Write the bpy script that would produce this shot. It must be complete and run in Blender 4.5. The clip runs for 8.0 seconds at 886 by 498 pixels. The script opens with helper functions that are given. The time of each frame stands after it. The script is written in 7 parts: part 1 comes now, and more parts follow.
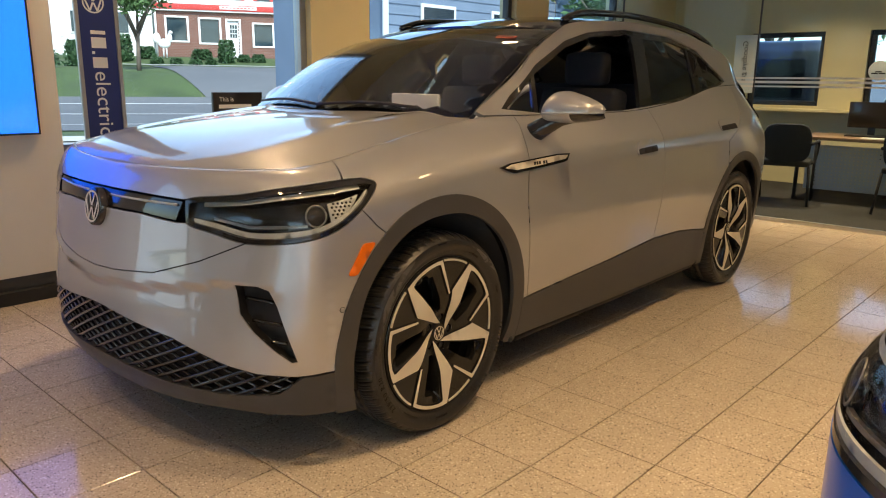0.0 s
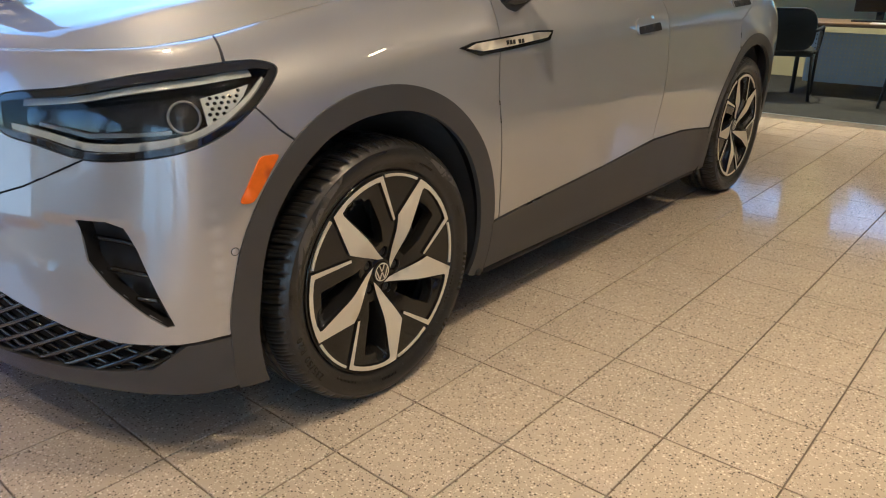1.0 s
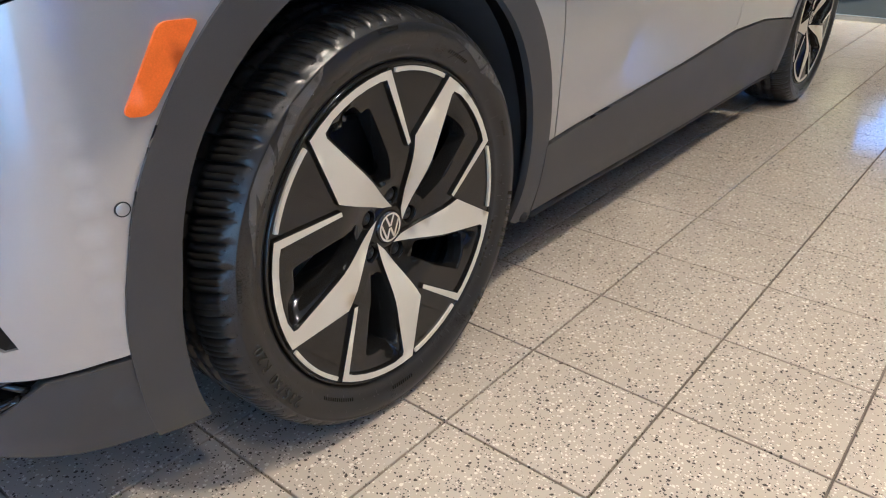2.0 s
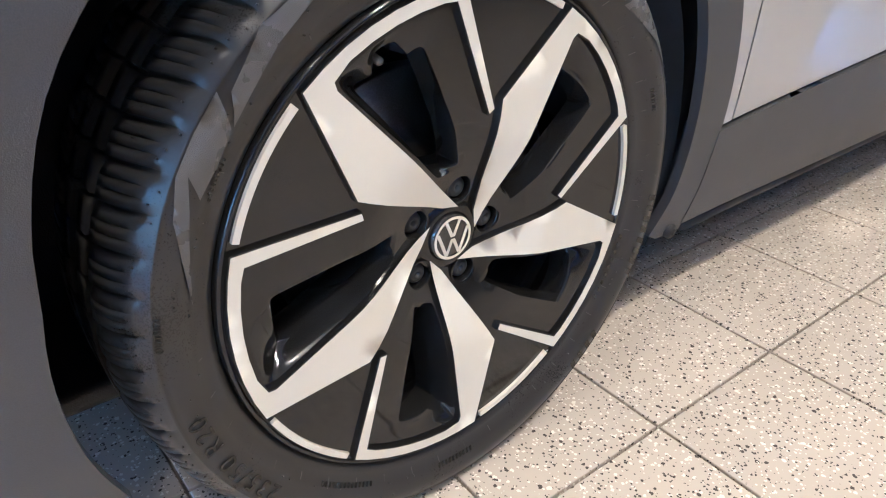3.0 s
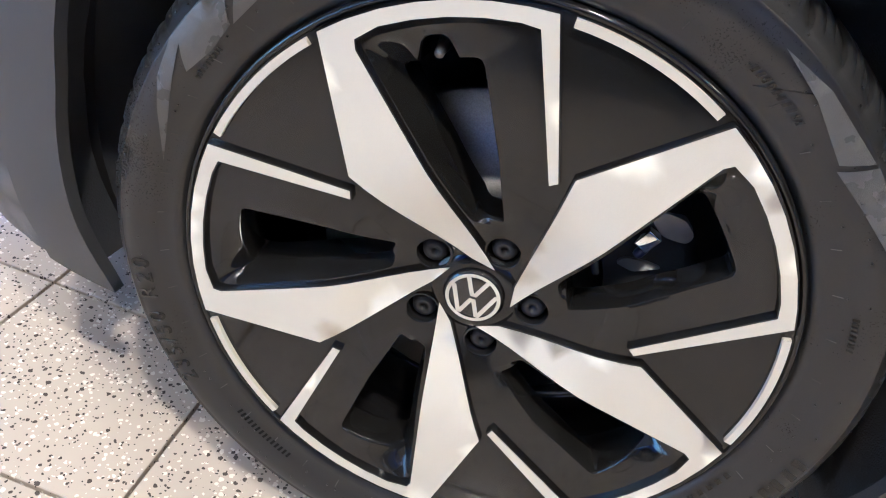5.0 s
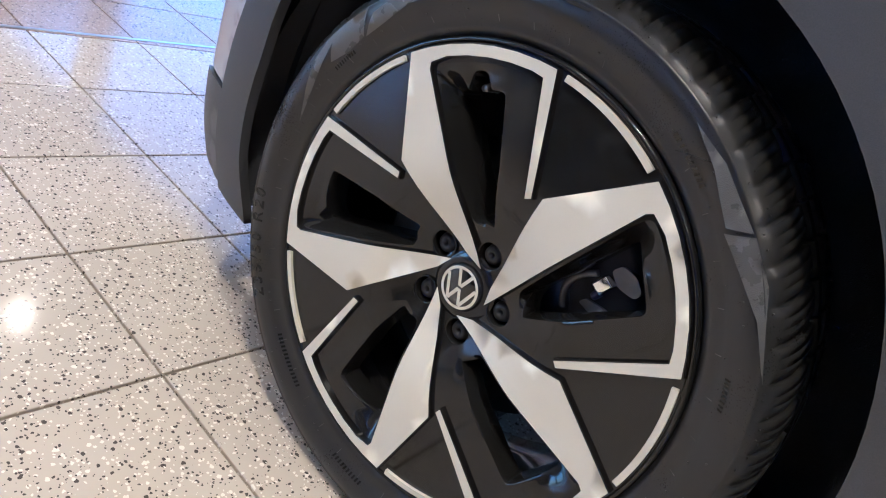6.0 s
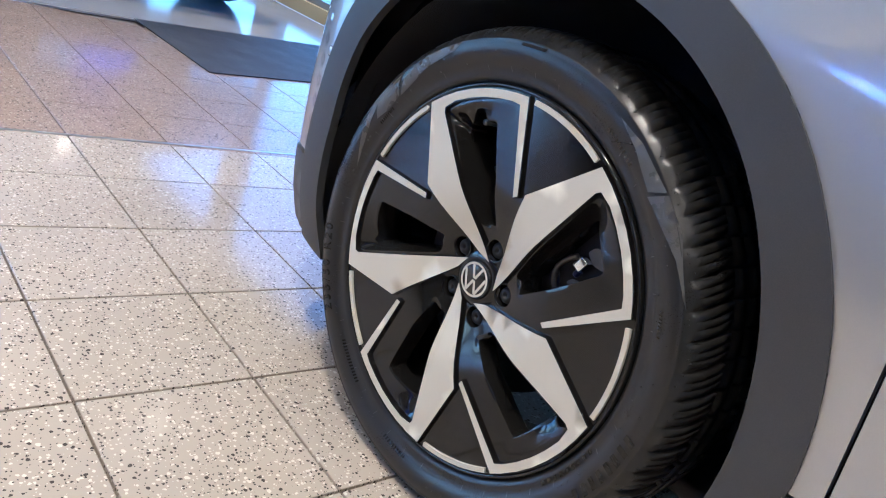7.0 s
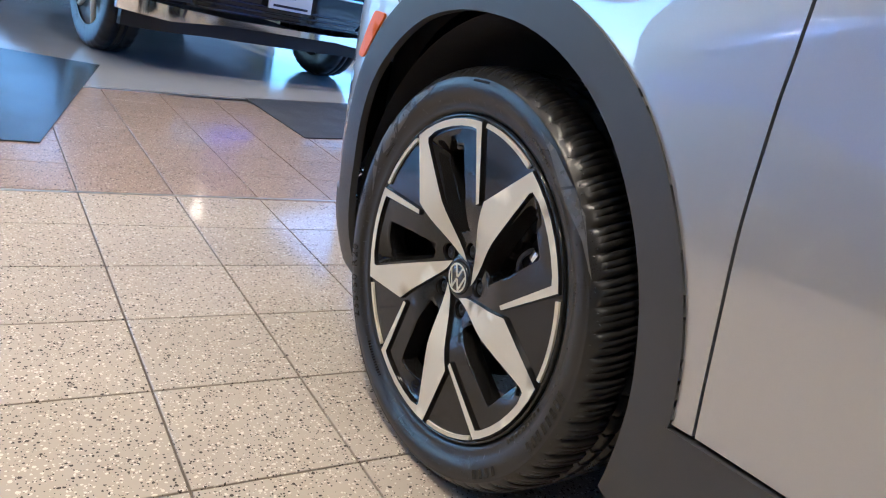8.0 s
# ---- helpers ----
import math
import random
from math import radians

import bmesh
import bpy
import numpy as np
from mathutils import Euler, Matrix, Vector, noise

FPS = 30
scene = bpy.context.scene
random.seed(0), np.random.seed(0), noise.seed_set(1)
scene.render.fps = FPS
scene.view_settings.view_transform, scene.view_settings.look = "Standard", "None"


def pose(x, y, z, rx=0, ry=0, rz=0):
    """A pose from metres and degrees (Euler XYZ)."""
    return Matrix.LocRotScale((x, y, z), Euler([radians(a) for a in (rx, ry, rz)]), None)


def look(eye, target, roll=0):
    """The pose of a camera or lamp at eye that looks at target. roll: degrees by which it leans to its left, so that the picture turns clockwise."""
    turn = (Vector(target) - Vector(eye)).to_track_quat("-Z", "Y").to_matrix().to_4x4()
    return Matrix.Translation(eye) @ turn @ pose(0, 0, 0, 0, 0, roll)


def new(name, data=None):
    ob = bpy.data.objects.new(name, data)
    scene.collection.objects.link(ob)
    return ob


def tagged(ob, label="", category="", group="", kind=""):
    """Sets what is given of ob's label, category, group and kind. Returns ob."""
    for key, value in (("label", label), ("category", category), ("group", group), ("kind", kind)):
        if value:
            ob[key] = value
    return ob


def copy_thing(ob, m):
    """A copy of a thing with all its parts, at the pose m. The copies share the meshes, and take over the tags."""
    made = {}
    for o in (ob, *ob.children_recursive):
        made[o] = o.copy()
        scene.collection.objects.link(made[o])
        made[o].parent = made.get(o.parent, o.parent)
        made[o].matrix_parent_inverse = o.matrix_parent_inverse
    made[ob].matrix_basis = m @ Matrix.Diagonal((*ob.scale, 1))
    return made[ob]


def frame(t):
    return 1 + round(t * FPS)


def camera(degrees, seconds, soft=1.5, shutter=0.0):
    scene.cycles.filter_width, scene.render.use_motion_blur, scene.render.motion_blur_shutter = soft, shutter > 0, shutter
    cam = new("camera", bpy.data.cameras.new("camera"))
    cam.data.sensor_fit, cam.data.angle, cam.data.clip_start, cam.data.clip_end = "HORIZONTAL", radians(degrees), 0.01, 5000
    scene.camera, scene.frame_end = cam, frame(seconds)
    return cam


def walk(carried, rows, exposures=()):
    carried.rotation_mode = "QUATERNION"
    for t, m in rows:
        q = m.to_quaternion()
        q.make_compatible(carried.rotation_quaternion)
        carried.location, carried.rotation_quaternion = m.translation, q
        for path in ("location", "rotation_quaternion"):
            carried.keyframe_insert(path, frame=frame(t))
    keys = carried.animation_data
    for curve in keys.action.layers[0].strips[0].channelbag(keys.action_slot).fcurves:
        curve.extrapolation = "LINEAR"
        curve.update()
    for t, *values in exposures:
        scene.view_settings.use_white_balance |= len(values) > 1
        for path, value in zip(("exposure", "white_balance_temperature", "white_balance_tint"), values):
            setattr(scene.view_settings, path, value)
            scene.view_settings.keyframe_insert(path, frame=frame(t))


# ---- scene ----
import functools

# ---- camera ----
cam = camera(62.7, 8.0, soft=1.1)
PATH = [
    (0, (-1.862, -1.661, 1.252), (-0.402, -0.371, 0.803), 0.7),
    (0.5, (-1.576, -1.52, 1.203), (-0.133, -0.258, 0.634), 0.5),
    (1, (-1.316, -1.306, 1.125), (0.127, -0.113, 0.423), 0.2),
    (1.5, (-1.077, -0.992, 1.015), (0.37, 0.113, 0.188), 0.1),
    (1.7, (-0.98, -0.897, 0.969), (0.457, 0.188, 0.098), 0.2),
    (2.8, (-0.523, -0.576, 0.768), (0.664, 0.704, -0.208), 0.2),
    (3, (-0.462, -0.549, 0.76), (0.638, 0.795, -0.233), 0.8),
    (3.5, (-0.368, -0.522, 0.751), (0.49, 0.945, -0.304), 3.5),
    (4, (-0.239, -0.518, 0.758), (0.333, 1.044, -0.352), 6.5),
    (4.5, (-0.109, -0.522, 0.762), (0.138, 1.104, -0.376), 10.3),
    (4.7, (-0.069, -0.53, 0.767), (0.037, 1.115, -0.365), 12.6),
    (5.8, (0.251, -0.67, 0.77), (-0.477, 0.958, -0.135), 26.5),
    (6, (0.327, -0.689, 0.761), (-0.529, 0.902, -0.096), 26.7),
    (6.5, (0.481, -0.726, 0.738), (-0.594, 0.779, -0.023), 24.4),
    (7, (0.624, -0.789, 0.75), (-0.63, 0.617, 0.08), 19.9),
    (7.5, (0.757, -0.801, 0.774), (-0.639, 0.483, 0.139), 16.0),
    (8, (0.941, -0.751, 0.807), (-0.58, 0.388, 0.181), 13.2),
]
EXPOSURES = [(0.0, 1.65, 7300, 11), (0.5, 1.68, 6800, 10), (1.0, 1.8, 5500, 7), (1.5, 1.95, 4800, 7), (3.0, 2.85, 4350, 9), (4.5, 3.0, 4250, 9), (6.0, 2.45, 4300, 9), (7.0, 2.35, 4280, 9), (7.5, 2.32, 4300, 9), (8.0, 2.2, 4550, 8)]
walk(cam, [(t, look(eye, target, roll)) for t, eye, target, roll in PATH], EXPOSURES)

# ---- daylight, sun, the lamps of the showroom and added fill lamps ----
world = bpy.data.worlds.new("sky")
scene.world = world
world.use_nodes = True
sky = world.node_tree.nodes.new("ShaderNodeTexSky")
sky.sky_type, sky.sun_disc = "NISHITA", False
sky.sun_elevation, sky.sun_rotation = radians(48), radians(200)
world.node_tree.links.new(sky.outputs[0], world.node_tree.nodes["Background"].inputs[0])
world.node_tree.nodes["Background"].inputs[1].default_value = 0.15
sun = new("sun", bpy.data.lights.new("sun", "SUN"))
sun.data.energy, sun.data.angle, sun.data.color = 2.1, radians(0.5), (1.0, 0.95, 0.87)
sun.matrix_world = look((0, 0, 30), (0.30 * 30, 0.60 * 30, 30 - 0.74 * 30))

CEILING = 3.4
# Southern rows, office pair and (-2.6, 0.55) are unseen lamps added to brighten.
LAMP_AND_FILL_XY = [(-4.2, -3.2, 8), (-4.05, 1.77, 6), (-6.3, 1.87, 5), (-1.9, -3.4, 7), (-1.3, -2.0, 4.5), (-1.75, -0.5, 5), (-2.6, 0.55, 4), (0.3, -1.4, 8.8), (2.6, -1.6, 8), (0.5, -2.8, 3.5), (4.4, -1.5, 2.5), (0.45, 1.9, 7), (2.65, 1.9, 7),
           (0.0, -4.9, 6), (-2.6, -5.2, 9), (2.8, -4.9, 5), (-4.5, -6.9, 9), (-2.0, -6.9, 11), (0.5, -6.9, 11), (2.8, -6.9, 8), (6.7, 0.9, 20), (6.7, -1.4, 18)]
for x, y, watts in LAMP_AND_FILL_XY:
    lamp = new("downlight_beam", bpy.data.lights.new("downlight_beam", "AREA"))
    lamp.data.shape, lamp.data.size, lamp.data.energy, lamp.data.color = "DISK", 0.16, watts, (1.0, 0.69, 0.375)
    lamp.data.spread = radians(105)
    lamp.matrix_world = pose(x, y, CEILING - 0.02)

# ---- materials ----
def material(name, colour, rough=0.5, metal=0.0, vary=0.0, scale=6.0, grain=0.0, grain_scale=400.0, bump=0.0, bump_scale=300.0, coat=0.0, transmission=0.0, ior=1.45, emission=0.0, random_tone=0.0):
    """A surface with tone that varies at two scales and a fine relief, at real-world size."""
    m = bpy.data.materials.new(name)
    m.use_nodes = True
    nodes, links = m.node_tree.nodes, m.node_tree.links
    p = nodes["Principled BSDF"]
    p.inputs["Base Color"].default_value = (*colour, 1)
    p.inputs["Roughness"].default_value, p.inputs["Metallic"].default_value = rough, metal
    p.inputs["Coat Weight"].default_value, p.inputs["Coat Roughness"].default_value = coat, 0.015
    p.inputs["Transmission Weight"].default_value, p.inputs["IOR"].default_value = transmission, ior
    if emission:
        p.inputs["Emission Color"].default_value, p.inputs["Emission Strength"].default_value = (*colour, 1), emission
    where = nodes.new("ShaderNodeNewGeometry").outputs["Position"]
    tone = None
    for amount, size in ((vary, scale), (grain, grain_scale)):
        if amount:
            n = nodes.new("ShaderNodeTexNoise")
            n.inputs["Scale"].default_value, n.inputs["Detail"].default_value = size, 4
            links.new(where, n.inputs["Vector"])
            r = nodes.new("ShaderNodeMapRange")
            r.inputs["From Min"].default_value, r.inputs["From Max"].default_value = 0.3, 0.7
            r.inputs["To Min"].default_value, r.inputs["To Max"].default_value = 1 - amount, 1 + amount
            links.new(n.outputs["Fac"], r.inputs["Value"])
            if tone is None:
                tone = r.outputs[0]
            else:
                x = nodes.new("ShaderNodeMath")
                x.operation = "MULTIPLY"
                links.new(tone, x.inputs[0]), links.new(r.outputs[0], x.inputs[1])
                tone = x.outputs[0]
    if random_tone:
        o = nodes.new("ShaderNodeObjectInfo")
        r = nodes.new("ShaderNodeMapRange")
        r.inputs["To Min"].default_value, r.inputs["To Max"].default_value = 1 - random_tone, 1 + random_tone
        links.new(o.outputs["Random"], r.inputs["Value"])
        if tone is None:
            tone = r.outputs[0]
        else:
            x = nodes.new("ShaderNodeMath")
            x.operation = "MULTIPLY"
            links.new(tone, x.inputs[0]), links.new(r.outputs[0], x.inputs[1])
            tone = x.outputs[0]
    if tone is not None:
        x = nodes.new("ShaderNodeVectorMath")
        x.operation = "SCALE"
        x.inputs[0].default_value = colour
        links.new(tone, x.inputs["Scale"])
        links.new(x.outputs["Vector"], p.inputs["Base Color"])
        q = nodes.new("ShaderNodeMath")
        q.operation, q.use_clamp = "MULTIPLY", True
        q.inputs[1].default_value = rough
        links.new(tone, q.inputs[0]), links.new(q.outputs[0], p.inputs["Roughness"])
    if bump:
        n = nodes.new("ShaderNodeTexNoise")
        n.inputs["Scale"].default_value, n.inputs["Detail"].default_value = bump_scale, 3
        b = nodes.new("ShaderNodeBump")
        b.inputs["Strength"].default_value, b.inputs["Distance"].default_value = bump, 0.002
        links.new(where, n.inputs["Vector"]), links.new(n.outputs["Fac"], b.inputs["Height"]), links.new(b.outputs[0], p.inputs["Normal"])
    return m


def terrazzo(name, ground, dark, light, rough):
    """Polished terrazzo: chips of two sizes and three tones in a cement ground; each tile a little different."""
    m = material(name, ground, rough)
    nodes, links = m.node_tree.nodes, m.node_tree.links
    p = nodes["Principled BSDF"]
    where = nodes.new("ShaderNodeNewGeometry").outputs["Position"]

    def node(kind, **inputs):
        n = nodes.new(kind)
        for key, value in inputs.items():
            n.inputs[key].default_value = value
        return n

    def math_node(op, a, b):
        n = nodes.new("ShaderNodeMath")
        n.operation = op
        for i, v in enumerate((a, b)):
            if isinstance(v, (int, float)):
                n.inputs[i].default_value = v
            else:
                links.new(v, n.inputs[i])
        return n.outputs[0]

    wobble = node("ShaderNodeTexNoise", Scale=220.0, Detail=1.0)
    links.new(where, wobble.inputs["Vector"])
    mixv = nodes.new("ShaderNodeVectorMath")
    mixv.operation = "MULTIPLY_ADD"
    mixv.inputs[1].default_value = (0.0045, 0.0045, 0.0045)
    links.new(wobble.outputs["Color"], mixv.inputs[0]), links.new(where, mixv.inputs[2])
    cloud = node("ShaderNodeTexNoise", Scale=3.0, Detail=5.0)
    links.new(where, cloud.inputs["Vector"])
    info = nodes.new("ShaderNodeObjectInfo")
    tone = math_node("ADD", math_node("MULTIPLY", cloud.outputs["Fac"], 0.22), math_node("MULTIPLY", info.outputs["Random"], 0.07))
    tone = math_node("ADD", tone, 0.86)
    base = nodes.new("ShaderNodeVectorMath")
    base.operation = "SCALE"
    base.inputs[0].default_value = ground
    links.new(tone, base.inputs["Scale"])
    colour = base.outputs["Vector"]
    for size, reach, share, tint in ((112.0, 0.33, 0.24, light), (122.0, 0.31, 0.27, dark), (185.0, 0.36, 0.30, light), (225.0, 0.36, 0.24, dark)):
        v = node("ShaderNodeTexVoronoi", Scale=size)
        links.new(mixv.outputs[0], v.inputs["Vector"])
        sep = nodes.new("ShaderNodeSeparateColor")
        links.new(v.outputs["Color"], sep.inputs[0])
        near = math_node("LESS_THAN", v.outputs["Distance"], math_node("MULTIPLY", math_node("ADD", sep.outputs[1], 0.35), reach))
        some = math_node("LESS_THAN", sep.outputs[0], share)
        mask = math_node("MULTIPLY", near, some)
        mix = nodes.new("ShaderNodeMix")
        mix.data_type = "RGBA"
        links.new(mask, mix.inputs[0]), links.new(colour, mix.inputs[6])
        mix.inputs[7].default_value = (*tint, 1)
        colour = mix.outputs[2]
    links.new(colour, p.inputs["Base Color"])
    wear = node("ShaderNodeTexNoise", Scale=9.0, Detail=6.0)
    links.new(where, wear.inputs["Vector"])
    links.new(math_node("ADD", math_node("MULTIPLY", wear.outputs["Fac"], 0.10), rough - 0.05), p.inputs["Roughness"])
    return m


PAINT = material("silver_metallic_paint", (0.455, 0.46, 0.472), 0.40, 0.60, vary=0.02, scale=3, grain=0.10, grain_scale=2500, coat=1.0)
PAINT.node_tree.nodes["Principled BSDF"].inputs["Coat IOR"].default_value = 1.95
BLUE_PAINT = material("blue_metallic_paint", (0.006, 0.12, 0.62), 0.3, 0.4, grain=0.1, grain_scale=2500, coat=0.6)
DARK_PAINT = material("black_metallic_paint", (0.012, 0.013, 0.016), 0.3, 0.2, grain=0.1, grain_scale=2500, coat=1.0)
GLOSS_BLACK = material("gloss_black_plastic", (0.012, 0.012, 0.013), 0.09, vary=0.3, scale=20, coat=0.6)
WHEEL_BLACK = material("gloss_black_wheel_paint", (0.010, 0.0098, 0.0096), 0.10, 0.0, vary=0.2, scale=25, coat=0.05)
CLADDING = material("dark_grey_grained_plastic", (0.054, 0.054, 0.056), 0.44, vary=0.06, scale=8, grain=0.12, grain_scale=900, bump=0.15, bump_scale=900)
MATT_BLACK = material("matt_black_plastic", (0.014, 0.014, 0.016), 0.6, vary=0.15, scale=12, bump=0.2, bump_scale=400)
RUBBER = material("black_tyre_rubber", (0.021, 0.0205, 0.020), 0.29, vary=0.05, scale=14, grain=0.05, grain_scale=600, bump=0.03, bump_scale=700)
RUBBER_SATIN = material("ribbed_satin_rubber", (0.085, 0.083, 0.08), 0.28, vary=0.10, scale=30, bump=0.3, bump_scale=1500)
RUBBER_MARK = material("dark_rubber_lettering", (0.013, 0.013, 0.013), 0.2, vary=0.15, scale=60)
MACHINED = material("machined_aluminium", (0.625, 0.58, 0.475), 0.58, 0.15, vary=0.03, scale=12, grain=0.04, grain_scale=1800)
NAVY_PLASTIC = material("navy_plastic", (0.012, 0.02, 0.09), 0.3, vary=0.1, scale=40)
CHROME = material("bright_chrome", (0.78, 0.79, 0.80), 0.07, 1.0, vary=0.03, scale=10)
STEEL = material("brushed_steel", (0.24, 0.235, 0.23), 0.42, 1.0, vary=0.12, scale=30, grain=0.2, grain_scale=700)
CAST = material("cast_grey_metal", (0.20, 0.20, 0.205), 0.45, 0.6, vary=0.2, scale=30)
LINER = material("felt_wheelhouse_liner", (0.04, 0.041, 0.045), 0.85, vary=0.2, scale=30, bump=0.5, bump_scale=500)
ORANGE = material("orange_reflector", (0.76, 0.15, 0.004), 0.42, vary=0.06, scale=60, grain=0.08, grain_scale=500)
WHITE_MARK = material("white_paint", (0.72, 0.72, 0.70), 0.4, vary=0.03)
CAR_GLASS = material("tinted_car_glass", (0.88, 0.93, 0.92), 0.0, transmission=1.0, ior=1.45)
DARK_GLASS = material("privacy_glass", (0.10, 0.11, 0.12), 0.0, transmission=1.0, ior=1.4)
CLEAR = material("clear_lens", (0.92, 0.94, 0.95), 0.02, transmission=1.0, ior=1.25)
WINDOW_GLASS = material("window_glass", (0.70, 0.875, 1.0), 0.0, transmission=1.0, ior=1.2)
FABRIC = material("dark_grey_seat_fabric", (0.03, 0.032, 0.035), 0.8, vary=0.15, scale=30, bump=0.3, bump_scale=900)
DASH = material("soft_black_dashboard", (0.022, 0.025, 0.027), 0.7, vary=0.1, scale=10, bump=0.2)
WHITE_TRIM = material("white_cabin_trim", (0.75, 0.76, 0.76), 0.35, vary=0.03)
STICKER = material("red_sticker", (0.62, 0.10, 0.06), 0.5, vary=0.08, scale=60)
LIGHT_BAR = material("pale_light_guide", (0.36, 0.39, 0.41), 0.18, vary=0.05, scale=40, coat=0.6)
REFLECTOR = material("headlamp_reflector", (0.55, 0.57, 0.60), 0.28, 0.7, vary=0.05, scale=40)
WALL = material("warm_white_wall_paint", (0.72, 0.70, 0.66), 0.6, vary=0.035, scale=1.4, bump=0.08, bump_scale=220)
TAN_WALL = material("cream_wall_paint", (0.68, 0.58, 0.34), 0.6, vary=0.035, scale=1.6, bump=0.08, bump_scale=220)
CEILING_PAINT = material("white_ceiling_paint", (0.66, 0.65, 0.62), 0.7, vary=0.03, scale=1.2, bump=0.1, bump_scale=150)
FRAME_GREY = material("grey_window_frame", (0.36, 0.38, 0.40), 0.35, 0.5, vary=0.05, scale=8)
FRAME_DARK = material("dark_window_frame", (0.03, 0.034, 0.04), 0.4, 0.2, vary=0.08, scale=8)
GROUT = material("grey_brown_grout", (0.20, 0.172, 0.145), 0.85, vary=0.15, scale=10, grain=0.2, grain_scale=500)
STRIP = material("brushed_floor_strip", (0.62, 0.62, 0.60), 0.3, 0.9, vary=0.06, scale=14)
TILE = terrazzo("beige_terrazzo", (0.45, 0.395, 0.33), (0.085, 0.072, 0.062), (0.70, 0.65, 0.56), 0.10)
PINK_TILE = terrazzo("rose_brown_terrazzo", (0.33, 0.255, 0.20), (0.09, 0.07, 0.06), (0.52, 0.44, 0.36), 0.17)
PALE_FLOOR = material("pale_polished_floor", (0.40, 0.40, 0.40), 0.12, vary=0.05, scale=2, grain=0.06, grain_scale=300)
DARK_FLOOR = material("dark_polished_stone", (0.045, 0.052, 0.050), 0.22, vary=0.15, scale=4, grain=0.15, grain_scale=200)
MAT_RUBBER = material("dark_grey_rubber_mat", (0.035, 0.038, 0.045), 0.6, vary=0.12, scale=5, grain=0.2, grain_scale=400, bump=0.3, bump_scale=500)
CARPET = material("charcoal_carpet", (0.03, 0.028, 0.027), 0.9, vary=0.15, scale=6, grain=0.2, grain_scale=500, bump=0.5, bump_scale=500)
# ---- the shape of the car: plan outline and section, as smooth functions ----
YC = 0.886          # the car's middle plane; x runs from the front axle to the tail


def bisect_right(t, x):
    """The place in the rising list t after which x would stand."""
    lo, hi = 0, len(t)
    while lo < hi:
        mid = (lo + hi) // 2
        if x < t[mid]:
            hi = mid
        else:
            lo = mid + 1
    return lo


def spline(knots):
    """A smooth curve through a few (t, value) knots, with no overshoot."""
    t, v = (np.array(c, float) for c in zip(*knots))
    h, d = np.diff(t), np.diff(v) / np.diff(t)
    m = np.zeros(len(t))
    m[0], m[-1] = d[0], d[-1]
    for k in range(1, len(t) - 1):
        if d[k - 1] * d[k] > 0:
            a, b = 2 * h[k] + h[k - 1], h[k] + 2 * h[k - 1]
            m[k] = (a + b) / (a / d[k - 1] + b / d[k])

    t, v, h, m = t.tolist(), v.tolist(), h.tolist(), m.tolist()
    last = len(t) - 2

    def at(x):
        x = min(max(float(x), t[0]), t[-1])
        k = min(bisect_right(t, x) - 1, last)
        u = (x - t[k]) / h[k]
        w = u * u
        c = w * u
        return (2 * c - 3 * w + 1) * v[k] + (c - 2 * w + u) * h[k] * m[k] + (3 * w - 2 * c) * v[k + 1] + (c - w) * h[k] * m[k + 1]
    return at


def ease(a, b, x):
    u = min(max((x - a) / (b - a), 0.0), 1.0)
    return u * u * (3 - 2 * u)


PLAN = [(-0.845, 0.0), (-0.83, 0.25), (-0.787, 0.48), (-0.724, 0.66), (-0.653, 0.79), (-0.572, 0.869), (-0.48, 0.899), (-0.38, 0.908), (-0.1, 0.907), (0.15, 0.903), (0.4, 0.907),
        (1.2, 0.916), (2.2, 0.918), (2.766, 0.920), (3.2, 0.890), (3.5, 0.80), (3.66, 0.62), (3.735, 0.3), (3.745, 0.0)]


def plan_points():
    """The outline in plan, close together, by arc length from the middle of the nose."""
    p = [np.array(k) for k in PLAN]
    p = [p[1] * (1, -1)] + p + [p[-2] * (1, -1)]
    out = []
    for a, b, c, d in zip(p, p[1:], p[2:], p[3:]):
        for u in np.linspace(0, 1, 24, endpoint=False):
            out.append(0.5 * (2 * b + (c - a) * u + (2 * a - 5 * b + 4 * c - d) * u**2 + (3 * b - a - 3 * c + d) * u**3))
    out = np.array(out + [p[-2]])
    # even steps, then a running mean, so that the corners turn evenly
    s = np.r_[0, np.cumsum(np.hypot(*np.diff(out, axis=0).T))]
    even = np.linspace(0, s[-1], 1600)
    xy = np.stack([np.interp(even, s, out[:, k]) for k in (0, 1)], 1)
    w = np.exp(-0.5 * (np.arange(-36, 37) / 12.0) ** 2)
    mirror = np.concatenate([xy[36:0:-1] * (1, -1), xy, xy[-2:-38:-1] * (1, -1)])
    out = np.stack([np.convolve(mirror[:, k], w / w.sum(), "valid") for k in (0, 1)], 1)
    return np.r_[0, np.cumsum(np.hypot(*np.diff(out, axis=0).T))], out


PLAN_S, PLAN_XY = plan_points()
S_END = float(PLAN_S[-1])
SIDE0 = float(PLAN_S[np.argmin(np.abs(PLAN_XY[:, 0] + 0.40))])


def s_of(x):
    """Arc length at which the flank reaches x."""
    return float(np.interp(x, PLAN_XY[:, 0], PLAN_S))


PLAN_ROWS = PLAN_XY.tolist()
PLAN_STEP = S_END / (len(PLAN_ROWS) - 1)
PLAN_LIST = PLAN_S.tolist()


